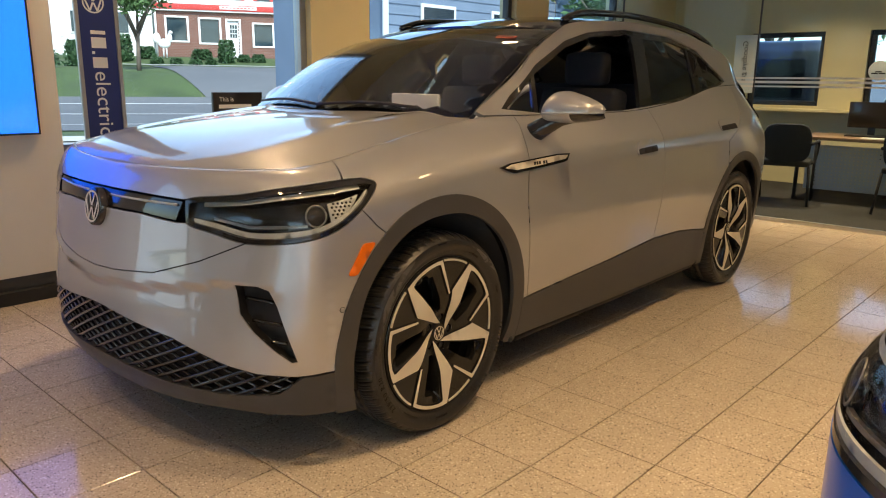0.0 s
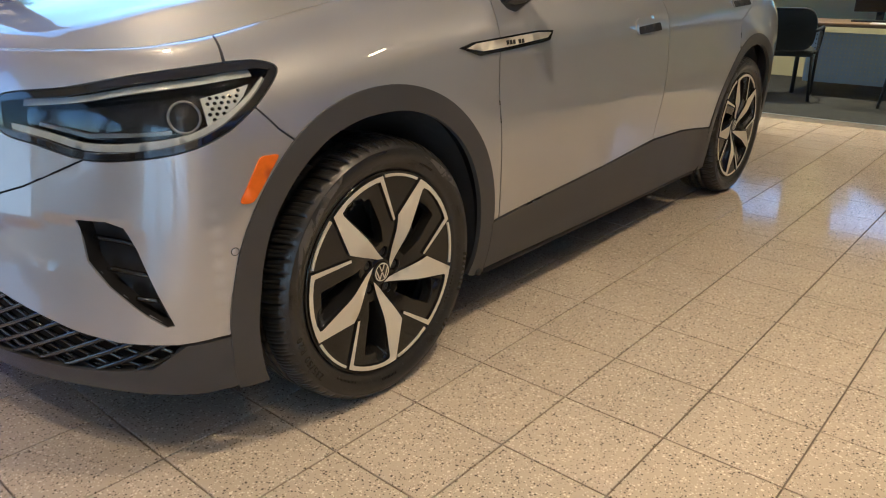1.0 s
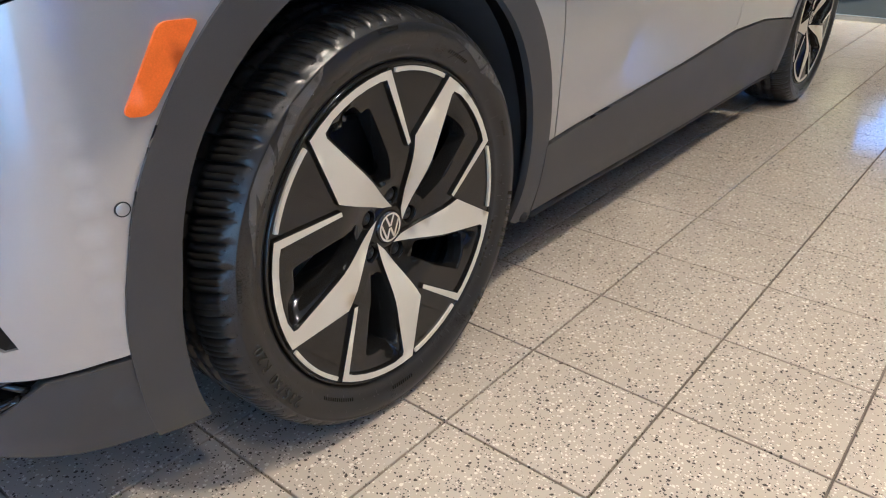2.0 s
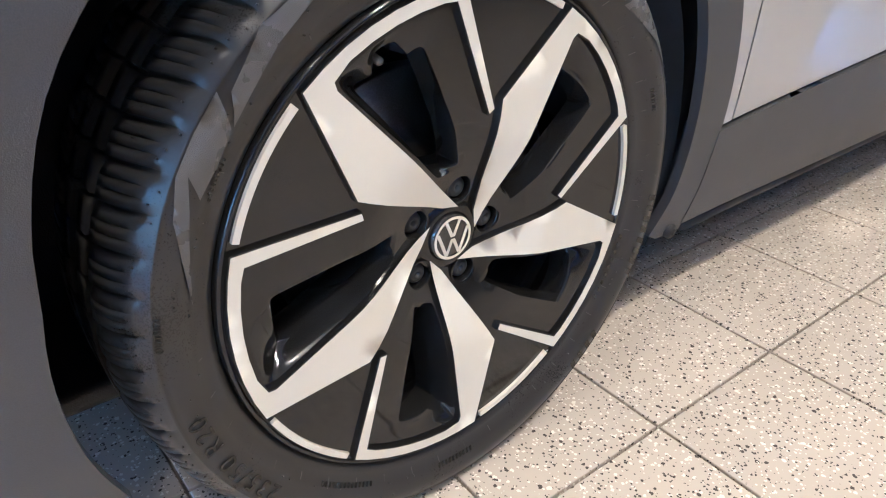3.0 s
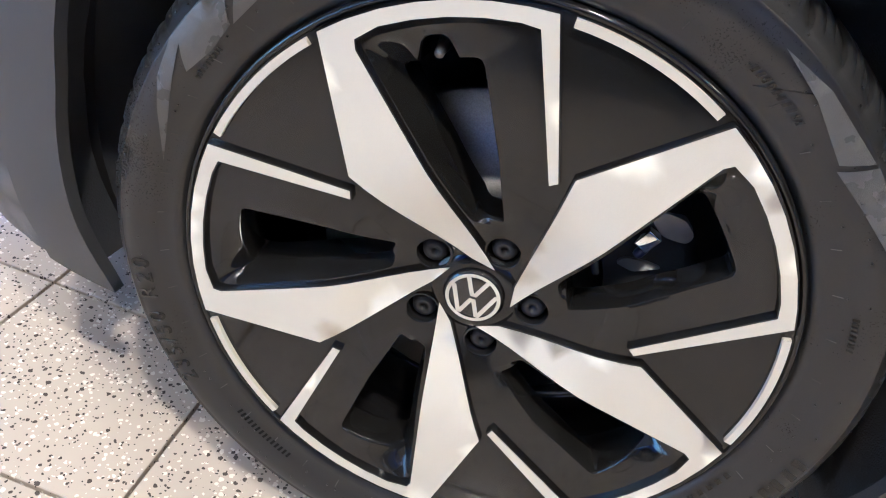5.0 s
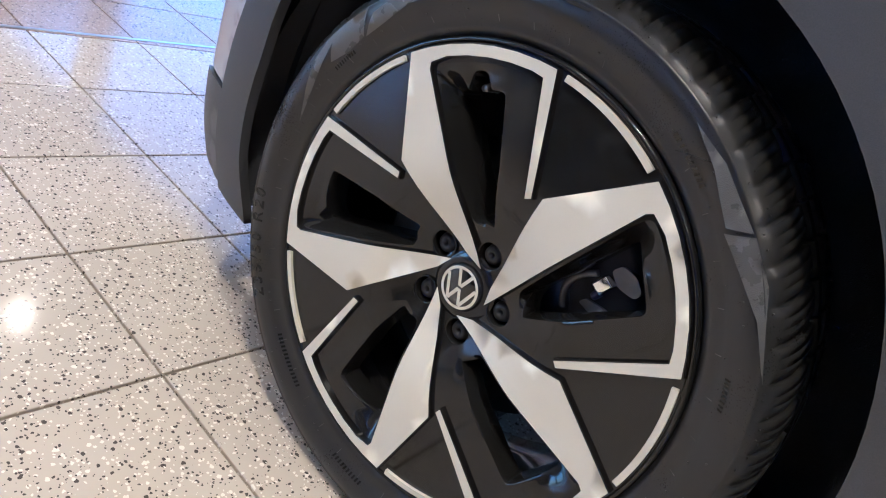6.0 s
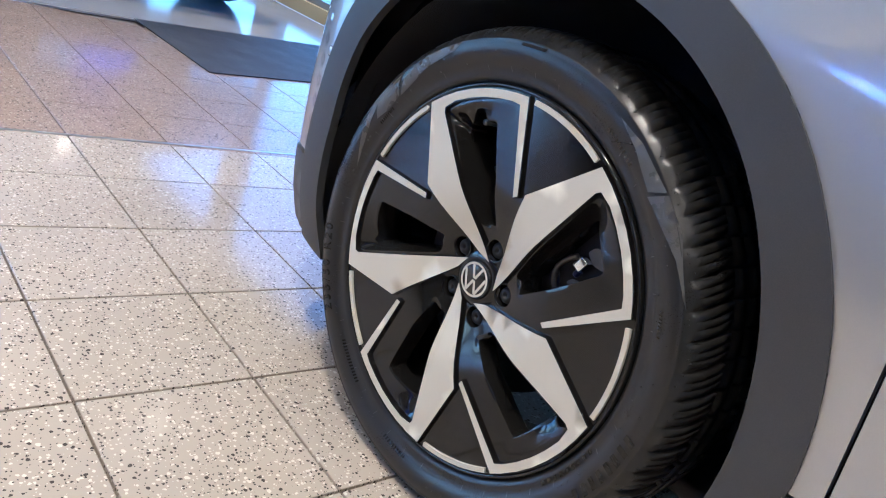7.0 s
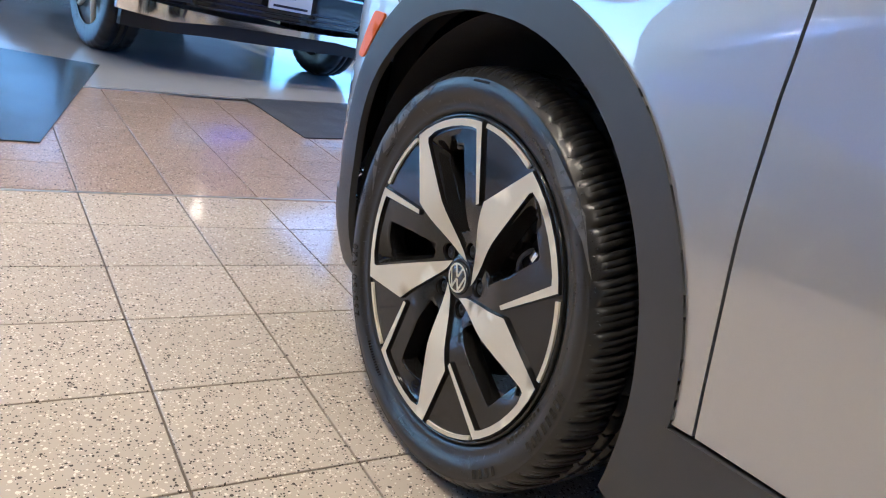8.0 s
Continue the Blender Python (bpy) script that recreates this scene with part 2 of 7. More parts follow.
def on_plan(s):
    """The plan's place at arc length s."""
    s = min(max(s, 0.0), S_END)
    k = min(int(s / PLAN_STEP), len(PLAN_LIST) - 2)
    while k > 0 and PLAN_LIST[k] > s:
        k -= 1
    while k < len(PLAN_LIST) - 2 and PLAN_LIST[k + 1] < s:
        k += 1
    u = (s - PLAN_LIST[k]) / (PLAN_LIST[k + 1] - PLAN_LIST[k])
    (x0, q0), (x1, q1) = PLAN_ROWS[k], PLAN_ROWS[k + 1]
    return x0 + (x1 - x0) * u, q0 + (q1 - q0) * u


@functools.lru_cache(maxsize=200000)
def plan(s):
    e = 0.012
    x, q = on_plan(s)
    (xa, qa), (xb, qb) = on_plan(max(s - e, 0)), on_plan(min(s + e, S_END))
    n = math.hypot(xb - xa, qb - qa)
    return x, q, -(qb - qa) / n, (xb - xa) / n


z_top = spline([(0, 0.965), (0.6, 0.978), (s_of(-0.45), 0.995), (s_of(-0.1), 1.045), (s_of(0.3), 1.105), (s_of(0.5), 1.118), (s_of(1.4), 1.115),
                (s_of(2.1), 1.155), (s_of(2.77), 1.24), (s_of(3.2), 1.25), (s_of(3.5), 1.15), (S_END, 1.08)])
front_face = spline([(0.10, -0.10), (0.20, -0.055), (0.27, -0.02), (0.36, -0.006), (0.46, -0.002), (0.6, -0.02), (0.75, -0.045), (0.85, -0.056), (0.92, -0.07), (1.0, -0.085)])
flank_face = spline([(0.15, -0.055), (0.21, -0.042), (0.30, -0.020), (0.40, -0.008), (0.55, 0.006), (0.68, 0.016), (0.80, 0.020), (0.90, 0.014), (0.97, -0.006), (1.04, -0.042), (1.12, -0.086), (1.3, -0.16)])
crease = spline([(0.2, 0.940), (0.8, 0.954), (1.27, 0.968), (1.9, 0.987), (2.6, 1.014), (3.6, 1.05)])


ledge = spline([(0, 0.572), (0.3, 0.592), (0.555, 0.626), (0.691, 0.6463), (0.815, 0.6406), (0.916, 0.5924)])


def skin_off(s, z):
    """How far the skin stands out of (minus: behind) the plan outline at arc length s and height z."""
    x = plan(s)[0]
    front = 1 - ease(0.62, SIDE0, s) if s < SIDE0 else 0.0
    rear = ease(3.1, 3.6, x)
    top = z_top(s)
    off = front * front_face(z) + (1 - front) * flank_face(z)
    # the fender rolls over to the bonnet; the doors lean in to the belt
    roll = (1 - ease(0.25, 0.75, x)) if s > SIDE0 else 1.0
    u = min(max((z - (top - 0.17)) / 0.17, 0.0), 1.0)
    fender = -(0.05 * front + (0.11 + 0.03 * (1 - ease(-0.1, 0.3, x))) * (1 - front)) * (1 - math.sqrt(max(1 - u * u, 0.0)))
    door = -0.03 * u * u
    off += roll * fender + (1 - roll) * door
    # shoulder crease along the doors
    k = ease(0.15, 0.6, x) * (1 - ease(3.2, 3.6, x)) if s > SIDE0 else 0.0
    off -= k * 0.10 * max(0.0, z - crease(x))
    off -= k * 0.014 * math.exp(-((z - (crease(x) - 0.13)) / 0.11) ** 2)
    # a ledge across the bumper, below which the skin is set back
    if s < 0.9:
        off -= 0.014 * (1 - ease(0.76, 0.88, s)) * (1 - ease(ledge(s) - 0.016, ledge(s) + 0.004, z)) * ease(0.36, 0.5, z)
    # swelling round the wheels
    for wx in (0.0, 2.766):
        r = math.hypot(x - wx, z - 0.365)
        if s > SIDE0 - 0.1:
            off += (0.003 if wx == 0 else 0.010) * math.exp(-((r - 0.49) / 0.08) ** 2) * (1 - ease(0.85, 0.95, z))
    return off - rear * 0.10 * max(0.0, z - 0.9)


def skin(s, z, out=0.0):
    """A place on the left skin of the car; out: metres proud of it."""
    x, q, nx, nq = plan(s)
    off = skin_off(s, z) + out
    return Vector((x + nx * off, YC - (q + nq * off), z))


def side_glass(x, z, out=0.0):
    """A place on the left flank above the belt: side windows, pillars and the rail of the roof."""
    s = s_of(x)
    zb = z_top(s)
    _, q, _, nq = plan(s)
    qb = q + nq * skin_off(s, zb)
    h = z - zb
    tail = max(0.0, x - 2.9)
    return Vector((x, YC - (qb - 0.40 * h - 0.22 * h * abs(h) - 0.10 * tail * tail + out), z + 0.4 * out))


rail_z = spline([(0.36, 1.118), (0.62, 1.255), (0.9, 1.402), (1.06, 1.468), (1.25, 1.53), (1.6, 1.565), (2.0, 1.578), (2.4, 1.562), (2.7, 1.527), (3.05, 1.46), (3.3, 1.38), (3.5, 1.29)])


def screen(k, v, out=0.0):
    """The windscreen: k from 0 at its foot to 1 at the roof, v from -1 (left) to 1 (right)."""
    x = 0.36 + 0.76 * k
    e = side_glass(x, rail_z(x))
    q = (YC - e.y) * -v
    bow = (0.17 - 0.06 * k) * (1 - v * v)
    return Vector((x - bow - 0.5 * out, YC - q, e.z + 0.022 * (1 - v * v) * k + 0.03 * math.sin(math.pi * k) + out * 0.8))


roof_mid = spline([(0.98, 1.515), (1.3, 1.575), (1.7, 1.61), (2.1, 1.617), (2.6, 1.60), (3.1, 1.555), (3.45, 1.49), (3.62, 1.44)])


def roof(x, q, out=0.0):
    e = side_glass(x, rail_z(x))
    qe = YC - e.y
    return Vector((x, YC - q, e.z + (roof_mid(x) - e.z) * (1 - min(abs(q) / qe, 1.0) ** 2.4) + out))


nose_x, nose_z, nose_q = (np.array(c) for c in zip(*[(p.x, p.z, YC - p.y) for p in (skin(s, z_top(s)) for s in np.linspace(0.0, s_of(0.75), 80))]))
bonnet_mid = spline([(-0.75, 0.958), (-0.6, 1.015), (-0.4, 1.06), (-0.1, 1.10), (0.2, 1.125), (0.45, 1.14)])


def bonnet(x, q, out=0.0):
    ze, qe = float(np.interp(x, nose_x, nose_z)), float(np.interp(x, nose_x, nose_q))
    w = min(abs(q) / max(qe, 0.02), 1.0)
    ridge = 0.010 * math.exp(-((w - 0.72) / 0.10) ** 2) * ease(-0.7, -0.3, x)
    return Vector((x, YC - q, bonnet_mid(x) + (ze - bonnet_mid(x)) * w**3 + ridge + out))


# ---- tools ----
def part(name, bm, mat, parent=None, label="", smooth=True, where=None):
    """Links a bmesh as one mesh object, under a thing or a part if one is given."""
    me = bpy.data.meshes.new(name)
    layer = bm.verts.layers.float_vector.get("lie")
    normals = None
    if layer:
        bm.verts.ensure_lookup_table()
        normals = [tuple(v[layer]) for v in bm.verts]
        bm.verts.layers.float_vector.remove(layer)
    elif len(bm.faces) < 60000:
        bmesh.ops.recalc_face_normals(bm, faces=bm.faces[:])
    for f in bm.faces:
        f.smooth = smooth
    bm.to_mesh(me)
    bm.free()
    if normals:
        me.normals_split_custom_set_from_vertices(normals)
    me.materials.append(mat)
    ob = new(name, me)
    if parent is not None:
        ob.parent = parent
    if where is not None:
        ob.matrix_basis = where
    if label:
        ob["label"] = label
    return ob


def sharpen(bm, degrees=35):
    for e in bm.edges:
        if len(e.link_faces) != 2 or e.calc_face_angle(0) > radians(degrees):
            e.smooth = False


def thing(name, label, category, where=None, group="", kind=""):
    ob = new(name)
    ob.empty_display_size = 0.1
    if where is not None:
        ob.matrix_basis = where
    return tagged(ob, label, category, group, kind)


def box(bm, lo, hi, bevel=0.0, m=None):
    """A block between two corners, its edges rounded."""
    made = bmesh.ops.create_cube(bm, size=1.0)["verts"]
    size = [b - a for a, b in zip(lo, hi)]
    for v in made:
        v.co = Vector((lo[i] + (v.co[i] + 0.5) * size[i] for i in range(3)))
    if bevel:
        edges = list({e for v in made for e in v.link_edges})
        made = [v for v in bmesh.ops.bevel(bm, geom=edges, offset=min(bevel, min(abs(s) for s in size) * 0.45), segments=2, affect="EDGES", profile=0.6)["verts"]]
    if m is not None:
        bmesh.ops.transform(bm, matrix=m, verts=list({v for v in made if v.is_valid}))
    return bm


def block(name, lo, hi, mat, parent=None, label="", bevel=0.004, m=None, where=None):
    bm = box(bmesh.new(), lo, hi, bevel, m)
    sharpen(bm, 50)
    return part(name, bm, mat, parent, label, where=where)


def lathe(bm, profile, count, axis="y", arc=(0, 2 * math.pi), wave=None, turns=None):
    """Turns (radius, along) pairs round an axis; wave(k, j) may shift a point's radius and place along the axis."""
    closed = abs(arc[1] - arc[0] - 2 * math.pi) < 1e-6
    rings = []
    for k in range(count if closed else count + 1):
        a = turns[k] if turns else arc[0] + (arc[1] - arc[0]) * k / count
        ring = []
        for j, (r, h) in enumerate(profile):
            if wave:
                dr, dh = wave(k, j)
                r, h = r + dr, h + dh
            c, s = r * math.cos(a), r * math.sin(a)
            ring.append(bm.verts.new((c, h, s) if axis == "y" else (c, s, h) if axis == "z" else (h, c, s)))
        rings.append(ring)
    for a, b in zip(rings, rings[1:] + rings[:1] if closed else rings[1:]):
        for i in range(len(profile) - 1):
            bm.faces.new((a[i], b[i], b[i + 1], a[i + 1]))
    return bm


def tube(bm, points, radius, sides=8, taper=None, caps=True):
    """A round bar along points; taper gives the radius's factor at each of them."""
    pts = [Vector(p) for p in points]
    rings = []
    side = None
    for i, p in enumerate(pts):
        d = (pts[min(i + 1, len(pts) - 1)] - pts[max(i - 1, 0)]).normalized()
        if side is None:
            side = d.cross(Vector((0, 0, 1)) if abs(d.z) < 0.9 else Vector((1, 0, 0))).normalized()
        side = (side - d * side.dot(d)).normalized()
        up = d.cross(side)
        r = radius * (taper[i] if taper else 1)
        rings.append([bm.verts.new(p + (side * math.cos(2 * math.pi * k / sides) + up * math.sin(2 * math.pi * k / sides)) * r) for k in range(sides)])
    for a, b in zip(rings, rings[1:]):
        for k in range(sides):
            bm.faces.new((a[k], a[(k + 1) % sides], b[(k + 1) % sides], b[k]))
    if caps:
        bm.faces.new(rings[0][::-1]), bm.faces.new(rings[-1])
    return bm


def inside(poly, p):
    n, hit = len(poly), False
    for i in range(n):
        (x1, y1), (x2, y2) = poly[i], poly[i - 1]
        if (y1 > p[1]) != (y2 > p[1]) and p[0] < (x2 - x1) * (p[1] - y1) / (y2 - y1) + x1:
            hit = not hit
    return hit


def finer(poly, step):
    """The outline with more points, none further apart than step."""
    out = []
    for a, b in zip(poly, list(poly[1:]) + [poly[0]]):
        n = max(1, int(math.ceil(math.dist(a, b) / step)))
        out += [(a[0] + (b[0] - a[0]) * k / n, a[1] + (b[1] - a[1]) * k / n) for k in range(n)]
    return out


def rounded(poly, r, steps=4):
    """The outline with its corners rounded."""
    out, n = [], len(poly)
    for i in range(n):
        p, a, b = Vector(poly[i]), Vector(poly[i - 1]), Vector(poly[(i + 1) % n])
        ra, rb = min(r, (a - p).length * 0.45), min(r, (b - p).length * 0.45)
        u, w = p + (a - p).normalized() * ra, p + (b - p).normalized() * rb
        for k in range(steps + 1):
            t = k / steps
            q = u * (1 - t) ** 2 + p * 2 * t * (1 - t) + w * t * t
            out.append((q.x, q.y))
    return out


def within(poly, points):
    """For many points at once: which of them lie inside the outline."""
    px, py = points[:, 0], points[:, 1]
    hit = np.zeros(len(points), bool)
    for (x1, y1), (x2, y2) in zip(poly, list(poly[1:]) + [poly[0]]):
        if y1 != y2:
            hit ^= ((y1 > py) != (y2 > py)) & (px < (x2 - x1) * (py - y1) / (y2 - y1) + x1)
    return hit


def filled(outer, holes=(), step=0.03):
    """Triangles that fill a flat outline with holes, with inner points every step: places and triples."""
    from mathutils.geometry import delaunay_2d_cdt
    loops = [finer(outer, step)] + [finer(h, step) for h in holes]
    verts, edges = [], []
    for loop in loops:
        base = len(verts)
        verts += loop
        edges += [(base + i, base + (i + 1) % len(loop)) for i in range(len(loop))]
    ring = np.array(verts)
    lo, hi = ring.min(0), ring.max(0)
    grid = [(x, y) for row, y in enumerate(np.arange(lo[1] + step / 2, hi[1], step * 0.87)) for x in np.arange(lo[0] + (row % 2) * step / 2, hi[0], step)]
    if grid:
        grid = np.array(grid)
        keep = within(loops[0], grid)
        for h in loops[1:]:
            keep &= ~within(h, grid)
        grid = grid[keep]
        if len(grid):
            near = np.full(len(grid), 9.0)
            for k in range(0, len(ring), 400):
                near = np.minimum(near, np.hypot(grid[:, None, 0] - ring[None, k:k + 400, 0], grid[:, None, 1] - ring[None, k:k + 400, 1]).min(1))
            verts += [tuple(p) for p in grid[near > step * 0.55].tolist()]
    flat, _, tris, *_ = delaunay_2d_cdt([Vector(v) for v in verts], edges, [], 0, 1e-6)
    flat = [(v.x, v.y) for v in flat]
    place = np.array(flat)
    mid = place[np.array([f[:3] for f in tris])].mean(1)
    keep = within(loops[0], mid)
    for h in loops[1:]:
        keep &= ~within(h, mid)
    return flat, [f for f, k in zip(tris, keep) if k]


def sheet(bm, place, outer, holes=(), step=0.03, depth=0.012, out=0.0, back=False, exact=False):
    """A panel on a curved surface: place(u, v, out) lays the flat outline on it; the rim is folded in by depth; back closes it behind.
    exact: the shading follows the surface itself, not the triangles."""
    lie = bm.verts.layers.float_vector.new("lie") if exact else None
    flat, tris = filled(outer, holes, step)
    used = sorted({i for f in tris for i in f})
    vs = {i: bm.verts.new(place(*flat[i], out)) for i in used}
    up = {}
    if exact:
        e = 0.003
        for i in used:
            u, v = flat[i]
            d = place(u, v, out + 0.01) - vs[i].co
            n = (place(u + e, v, out) - place(u - e, v, out)).cross(place(u, v + e, out) - place(u, v - e, out))
            n = n.normalized() if n.length > 1e-12 else d.normalized()
            up[i] = -n if n.dot(d) < 0 else n
            vs[i][lie] = up[i]
    turned = []
    for f in tris:
        a, b, c = (vs[i].co for i in f)
        flip = exact and (b - a).cross(c - a).dot(up[f[0]]) < 0
        turned.append(tuple(reversed(f)) if flip else tuple(f))
        bm.faces.new([vs[i] for i in turned[-1]])
    if depth:
        count = {}
        for f in turned:
            for a, b in ((f[0], f[1]), (f[1], f[2]), (f[2], f[0])):
                count.setdefault(frozenset((a, b)), []).append((a, b))
        low, rim = {}, {}
        for pairs in count.values():
            if len(pairs) == 1:
                a, b = pairs[0]
                for i in (a, b):
                    if i not in low:
                        low[i] = bm.verts.new(place(*flat[i], out - depth))
                        rim[i] = bm.verts.new(vs[i].co) if exact else vs[i]
                f = bm.faces.new((rim[b], rim[a], low[a], low[b]))
                if not exact:
                    for e in f.edges:
                        if set(e.verts) == {vs[a], vs[b]}:
                            e.smooth = False
        if back:
            for i in used:
                if i not in low:
                    low[i] = bm.verts.new(place(*flat[i], out - depth))
            for f in turned:
                bm.faces.new([low[i] for i in reversed(f)])
    return bm


def shrunk(poly, d):
    """The outline moved inwards by d (for gaps between panels)."""
    area = sum(a[0] * b[1] - b[0] * a[1] for a, b in zip(poly, list(poly[1:]) + [poly[0]]))
    sgn, n, out = (1 if area > 0 else -1), len(poly), []
    for i in range(n):
        a, p, b = (Vector(poly[k % n]) for k in (i - 1, i, i + 1))
        u, w = (p - a).normalized(), (b - p).normalized()
        n1, n2 = Vector((-u.y, u.x)) * sgn, Vector((-w.y, w.x)) * sgn
        m = (n1 + n2)
        m = m / max(m.length_squared / 2, 0.5)
        q = p + m * d
        out.append((q.x, q.y))
    return out


def arc_points(cx, cz, r, a0, a1, n):
    return [(cx + r * math.cos(radians(a0 + (a1 - a0) * k / n)), cz + r * math.sin(radians(a0 + (a1 - a0) * k / n))) for k in range(n + 1)]


def letters(text, size, mat, parent, name, place, depth=0.0004, spacing=1.0):
    """Writing as a mesh; place(x, y, height) lays each point of it where it stands."""
    curve = bpy.data.curves.new(name, "FONT")
    curve.body, curve.size, curve.align_x, curve.align_y, curve.extrude, curve.space_character = text, size, "CENTER", "CENTER", depth, spacing
    curve.resolution_u = 3
    ob = bpy.data.objects.new(name, curve)
    scene.collection.objects.link(ob)
    me = bpy.data.meshes.new_from_object(ob.evaluated_get(bpy.context.evaluated_depsgraph_get()))
    bpy.data.objects.remove(ob)
    for v in me.vertices:
        v.co = place(v.co.x, v.co.y, v.co.z)
    me.materials.clear()
    me.materials.append(mat)
    made = new(name, me)
    made.parent = parent
    return made


# ---- the showroom: floor bed, walls, ceiling ----
def structure(ob, label, category):
    return tagged(ob, label, category, kind="structure")


structure(block("floor", (-9.7, -8, -0.12), (5.27, 3.0, -0.012), GROUT, bevel=0), "grey-brown grout bed under the terrazzo showroom floor", "floor")
WALL_Y = 3.05


def wall_with_openings(name, x0, x1, y0, y1, top, openings, mat, label, along="x"):
    """A wall with holes that go through it: openings are (from, to, bottom, top)."""
    bm = bmesh.new()
    at = x0

    def piece(a, b, lo, hi):
        if b - a > 1e-4 and hi - lo > 1e-4:
            if along == "x":
                box(bm, (a, y0, lo), (b, y1, hi))
            else:
                box(bm, (y0, a, lo), (y1, b, hi))
    for a, b, lo, hi in openings:
        piece(at, a, 0, top), piece(a, b, 0, lo), piece(a, b, hi, top)
        at = b
    piece(at, x1, 0, top)
    bmesh.ops.remove_doubles(bm, verts=bm.verts[:], dist=1e-5)
    return structure(part(name, bm, mat, label=label, smooth=False), label, "wall")


WINDOWS = [(-9.5, -6.3, 0.12, 2.75), (-6.0, -2.7, 0.12, 2.75), (-2.1, 1.88, 0.78, 2.75), (2.5, 4.58, 0.78, 2.75), (5.18, 6.8, 0.78, 2.75)]
wall_with_openings("wall_north", -9.7, 8.6, WALL_Y, WALL_Y + 0.22, CEILING, WINDOWS, TAN_WALL, "cream painted showroom wall with tall window openings")
wall_with_openings("wall_east", -8, WALL_Y, 8.38, 8.6, CEILING, [(-3.4, -1.6, 0.95, 2.3), (-1.1, 0.55, 1.0, 1.92), (1.05, 1.95, 1.0, 1.92)], TAN_WALL, "cream painted office back wall with windows", along="y")
SOUTH_WINDOWS = [(-9.3, -6.1, 0.12, 3.0)]
wall_with_openings("wall_south", -9.7, 8.6, -8.2, -8.0, CEILING, SOUTH_WINDOWS, WALL, "plain warm white showroom wall with tall windows")
wall_with_openings("wall_west", -8, WALL_Y + 0.22, -9.92, -9.7, CEILING, [(-7.6, -4.1, 0.12, 3.0), (-3.8, -1.4, 0.12, 3.0)], WALL, "plain warm white showroom wall", along="y")
structure(block("ceiling", (-9.7, -8, CEILING), (8.6, WALL_Y + 0.22, CEILING + 0.2), CEILING_PAINT, bevel=0), "white painted showroom ceiling with recessed downlights", "ceiling")
structure(block("office_floor", (5.33, -8, -0.12), (8.4, 3.0, -0.002), CARPET, bevel=0), "charcoal carpet in the glazed office", "floor")


def window(name, a, b, lo, hi, mat, y=WALL_Y + 0.1, along="x", bars=()):
    """A window in its opening: frame bars and panes."""
    def p(u, v, w):
        return (u, v, w) if along == "x" else (v, u, w)
    frame_w = 0.06
    top = thing(name, "tall showroom window with a slim metal frame", "window", kind="structure")
    for u0, u1, z0, z1 in ((a, b, lo, lo + frame_w), (a, b, hi - frame_w, hi), (a, a + frame_w, lo + frame_w, hi - frame_w), (b - frame_w, b, lo + frame_w, hi - frame_w)):
        block("window_frame", p(u0, y - 0.04, z0), p(u1, y + 0.04, z1), mat, top, bevel=0.004)
    cuts = [a + frame_w, *bars, b - frame_w]
    for u in bars:
        block("window_mullion", p(u - 0.025, y - 0.035, lo + frame_w), p(u + 0.025, y + 0.035, hi - frame_w), mat, top, bevel=0.004)
    for u0, u1 in zip(cuts, cuts[1:]):
        g = block("pane", p(u0 - 0.01, y - 0.004, lo + frame_w - 0.01), p(u1 + 0.01, y + 0.004, hi - frame_w + 0.01), WINDOW_GLASS, top, bevel=0)
        g.visible_shadow = False
    return top


for n, (a, b, lo, hi) in enumerate(WINDOWS):
    window(f"window_{n + 1}", a, b, lo, hi, FRAME_DARK if n > 2 else FRAME_GREY)
for n, (a, b, lo, hi) in enumerate([(-3.4, -1.6, 0.95, 2.3), (-1.1, 0.55, 1.0, 1.92), (1.05, 1.95, 1.0, 1.92)]):
    window(f"window_{n + 6}", a, b, lo, hi, FRAME_DARK, y=8.48, along="y")

for n, (a, b, lo, hi) in enumerate(SOUTH_WINDOWS):
    window(f"window_{n + 9}", a, b, lo, hi, FRAME_GREY, y=-8.1)
for n, (a, b) in enumerate([(-7.6, -4.1), (-3.8, -1.4)]):
    window(f"window_{n + 12}", a, b, 0.12, 3.0, FRAME_GREY, y=-9.81, along="y")

# recessed downlights, fittings for the added fill lamps among them
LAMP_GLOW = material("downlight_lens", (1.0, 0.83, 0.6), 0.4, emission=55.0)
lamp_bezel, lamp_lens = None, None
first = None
for x, y, _ in LAMP_AND_FILL_XY:
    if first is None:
        first = thing("downlight", "round recessed ceiling downlight with a white rim, in a set partly added for fill", "ceiling light", pose(x, y, CEILING), group="downlights in the ceiling")
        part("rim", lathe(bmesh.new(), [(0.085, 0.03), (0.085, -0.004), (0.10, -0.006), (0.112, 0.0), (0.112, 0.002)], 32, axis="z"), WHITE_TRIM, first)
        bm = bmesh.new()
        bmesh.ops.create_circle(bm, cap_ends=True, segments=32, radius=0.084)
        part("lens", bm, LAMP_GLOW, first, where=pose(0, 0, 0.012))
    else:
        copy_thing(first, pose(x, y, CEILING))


# ---- the car ----
ROLL = 0.17


def v_of(s, z):
    """The panel coordinate of a height: above the shoulder it follows the roll of the skin."""
    zr = z_top(abs(s)) - ROLL
    return z if z <= zr else zr + ROLL * math.asin(min((z - zr) / ROLL, 1.0))


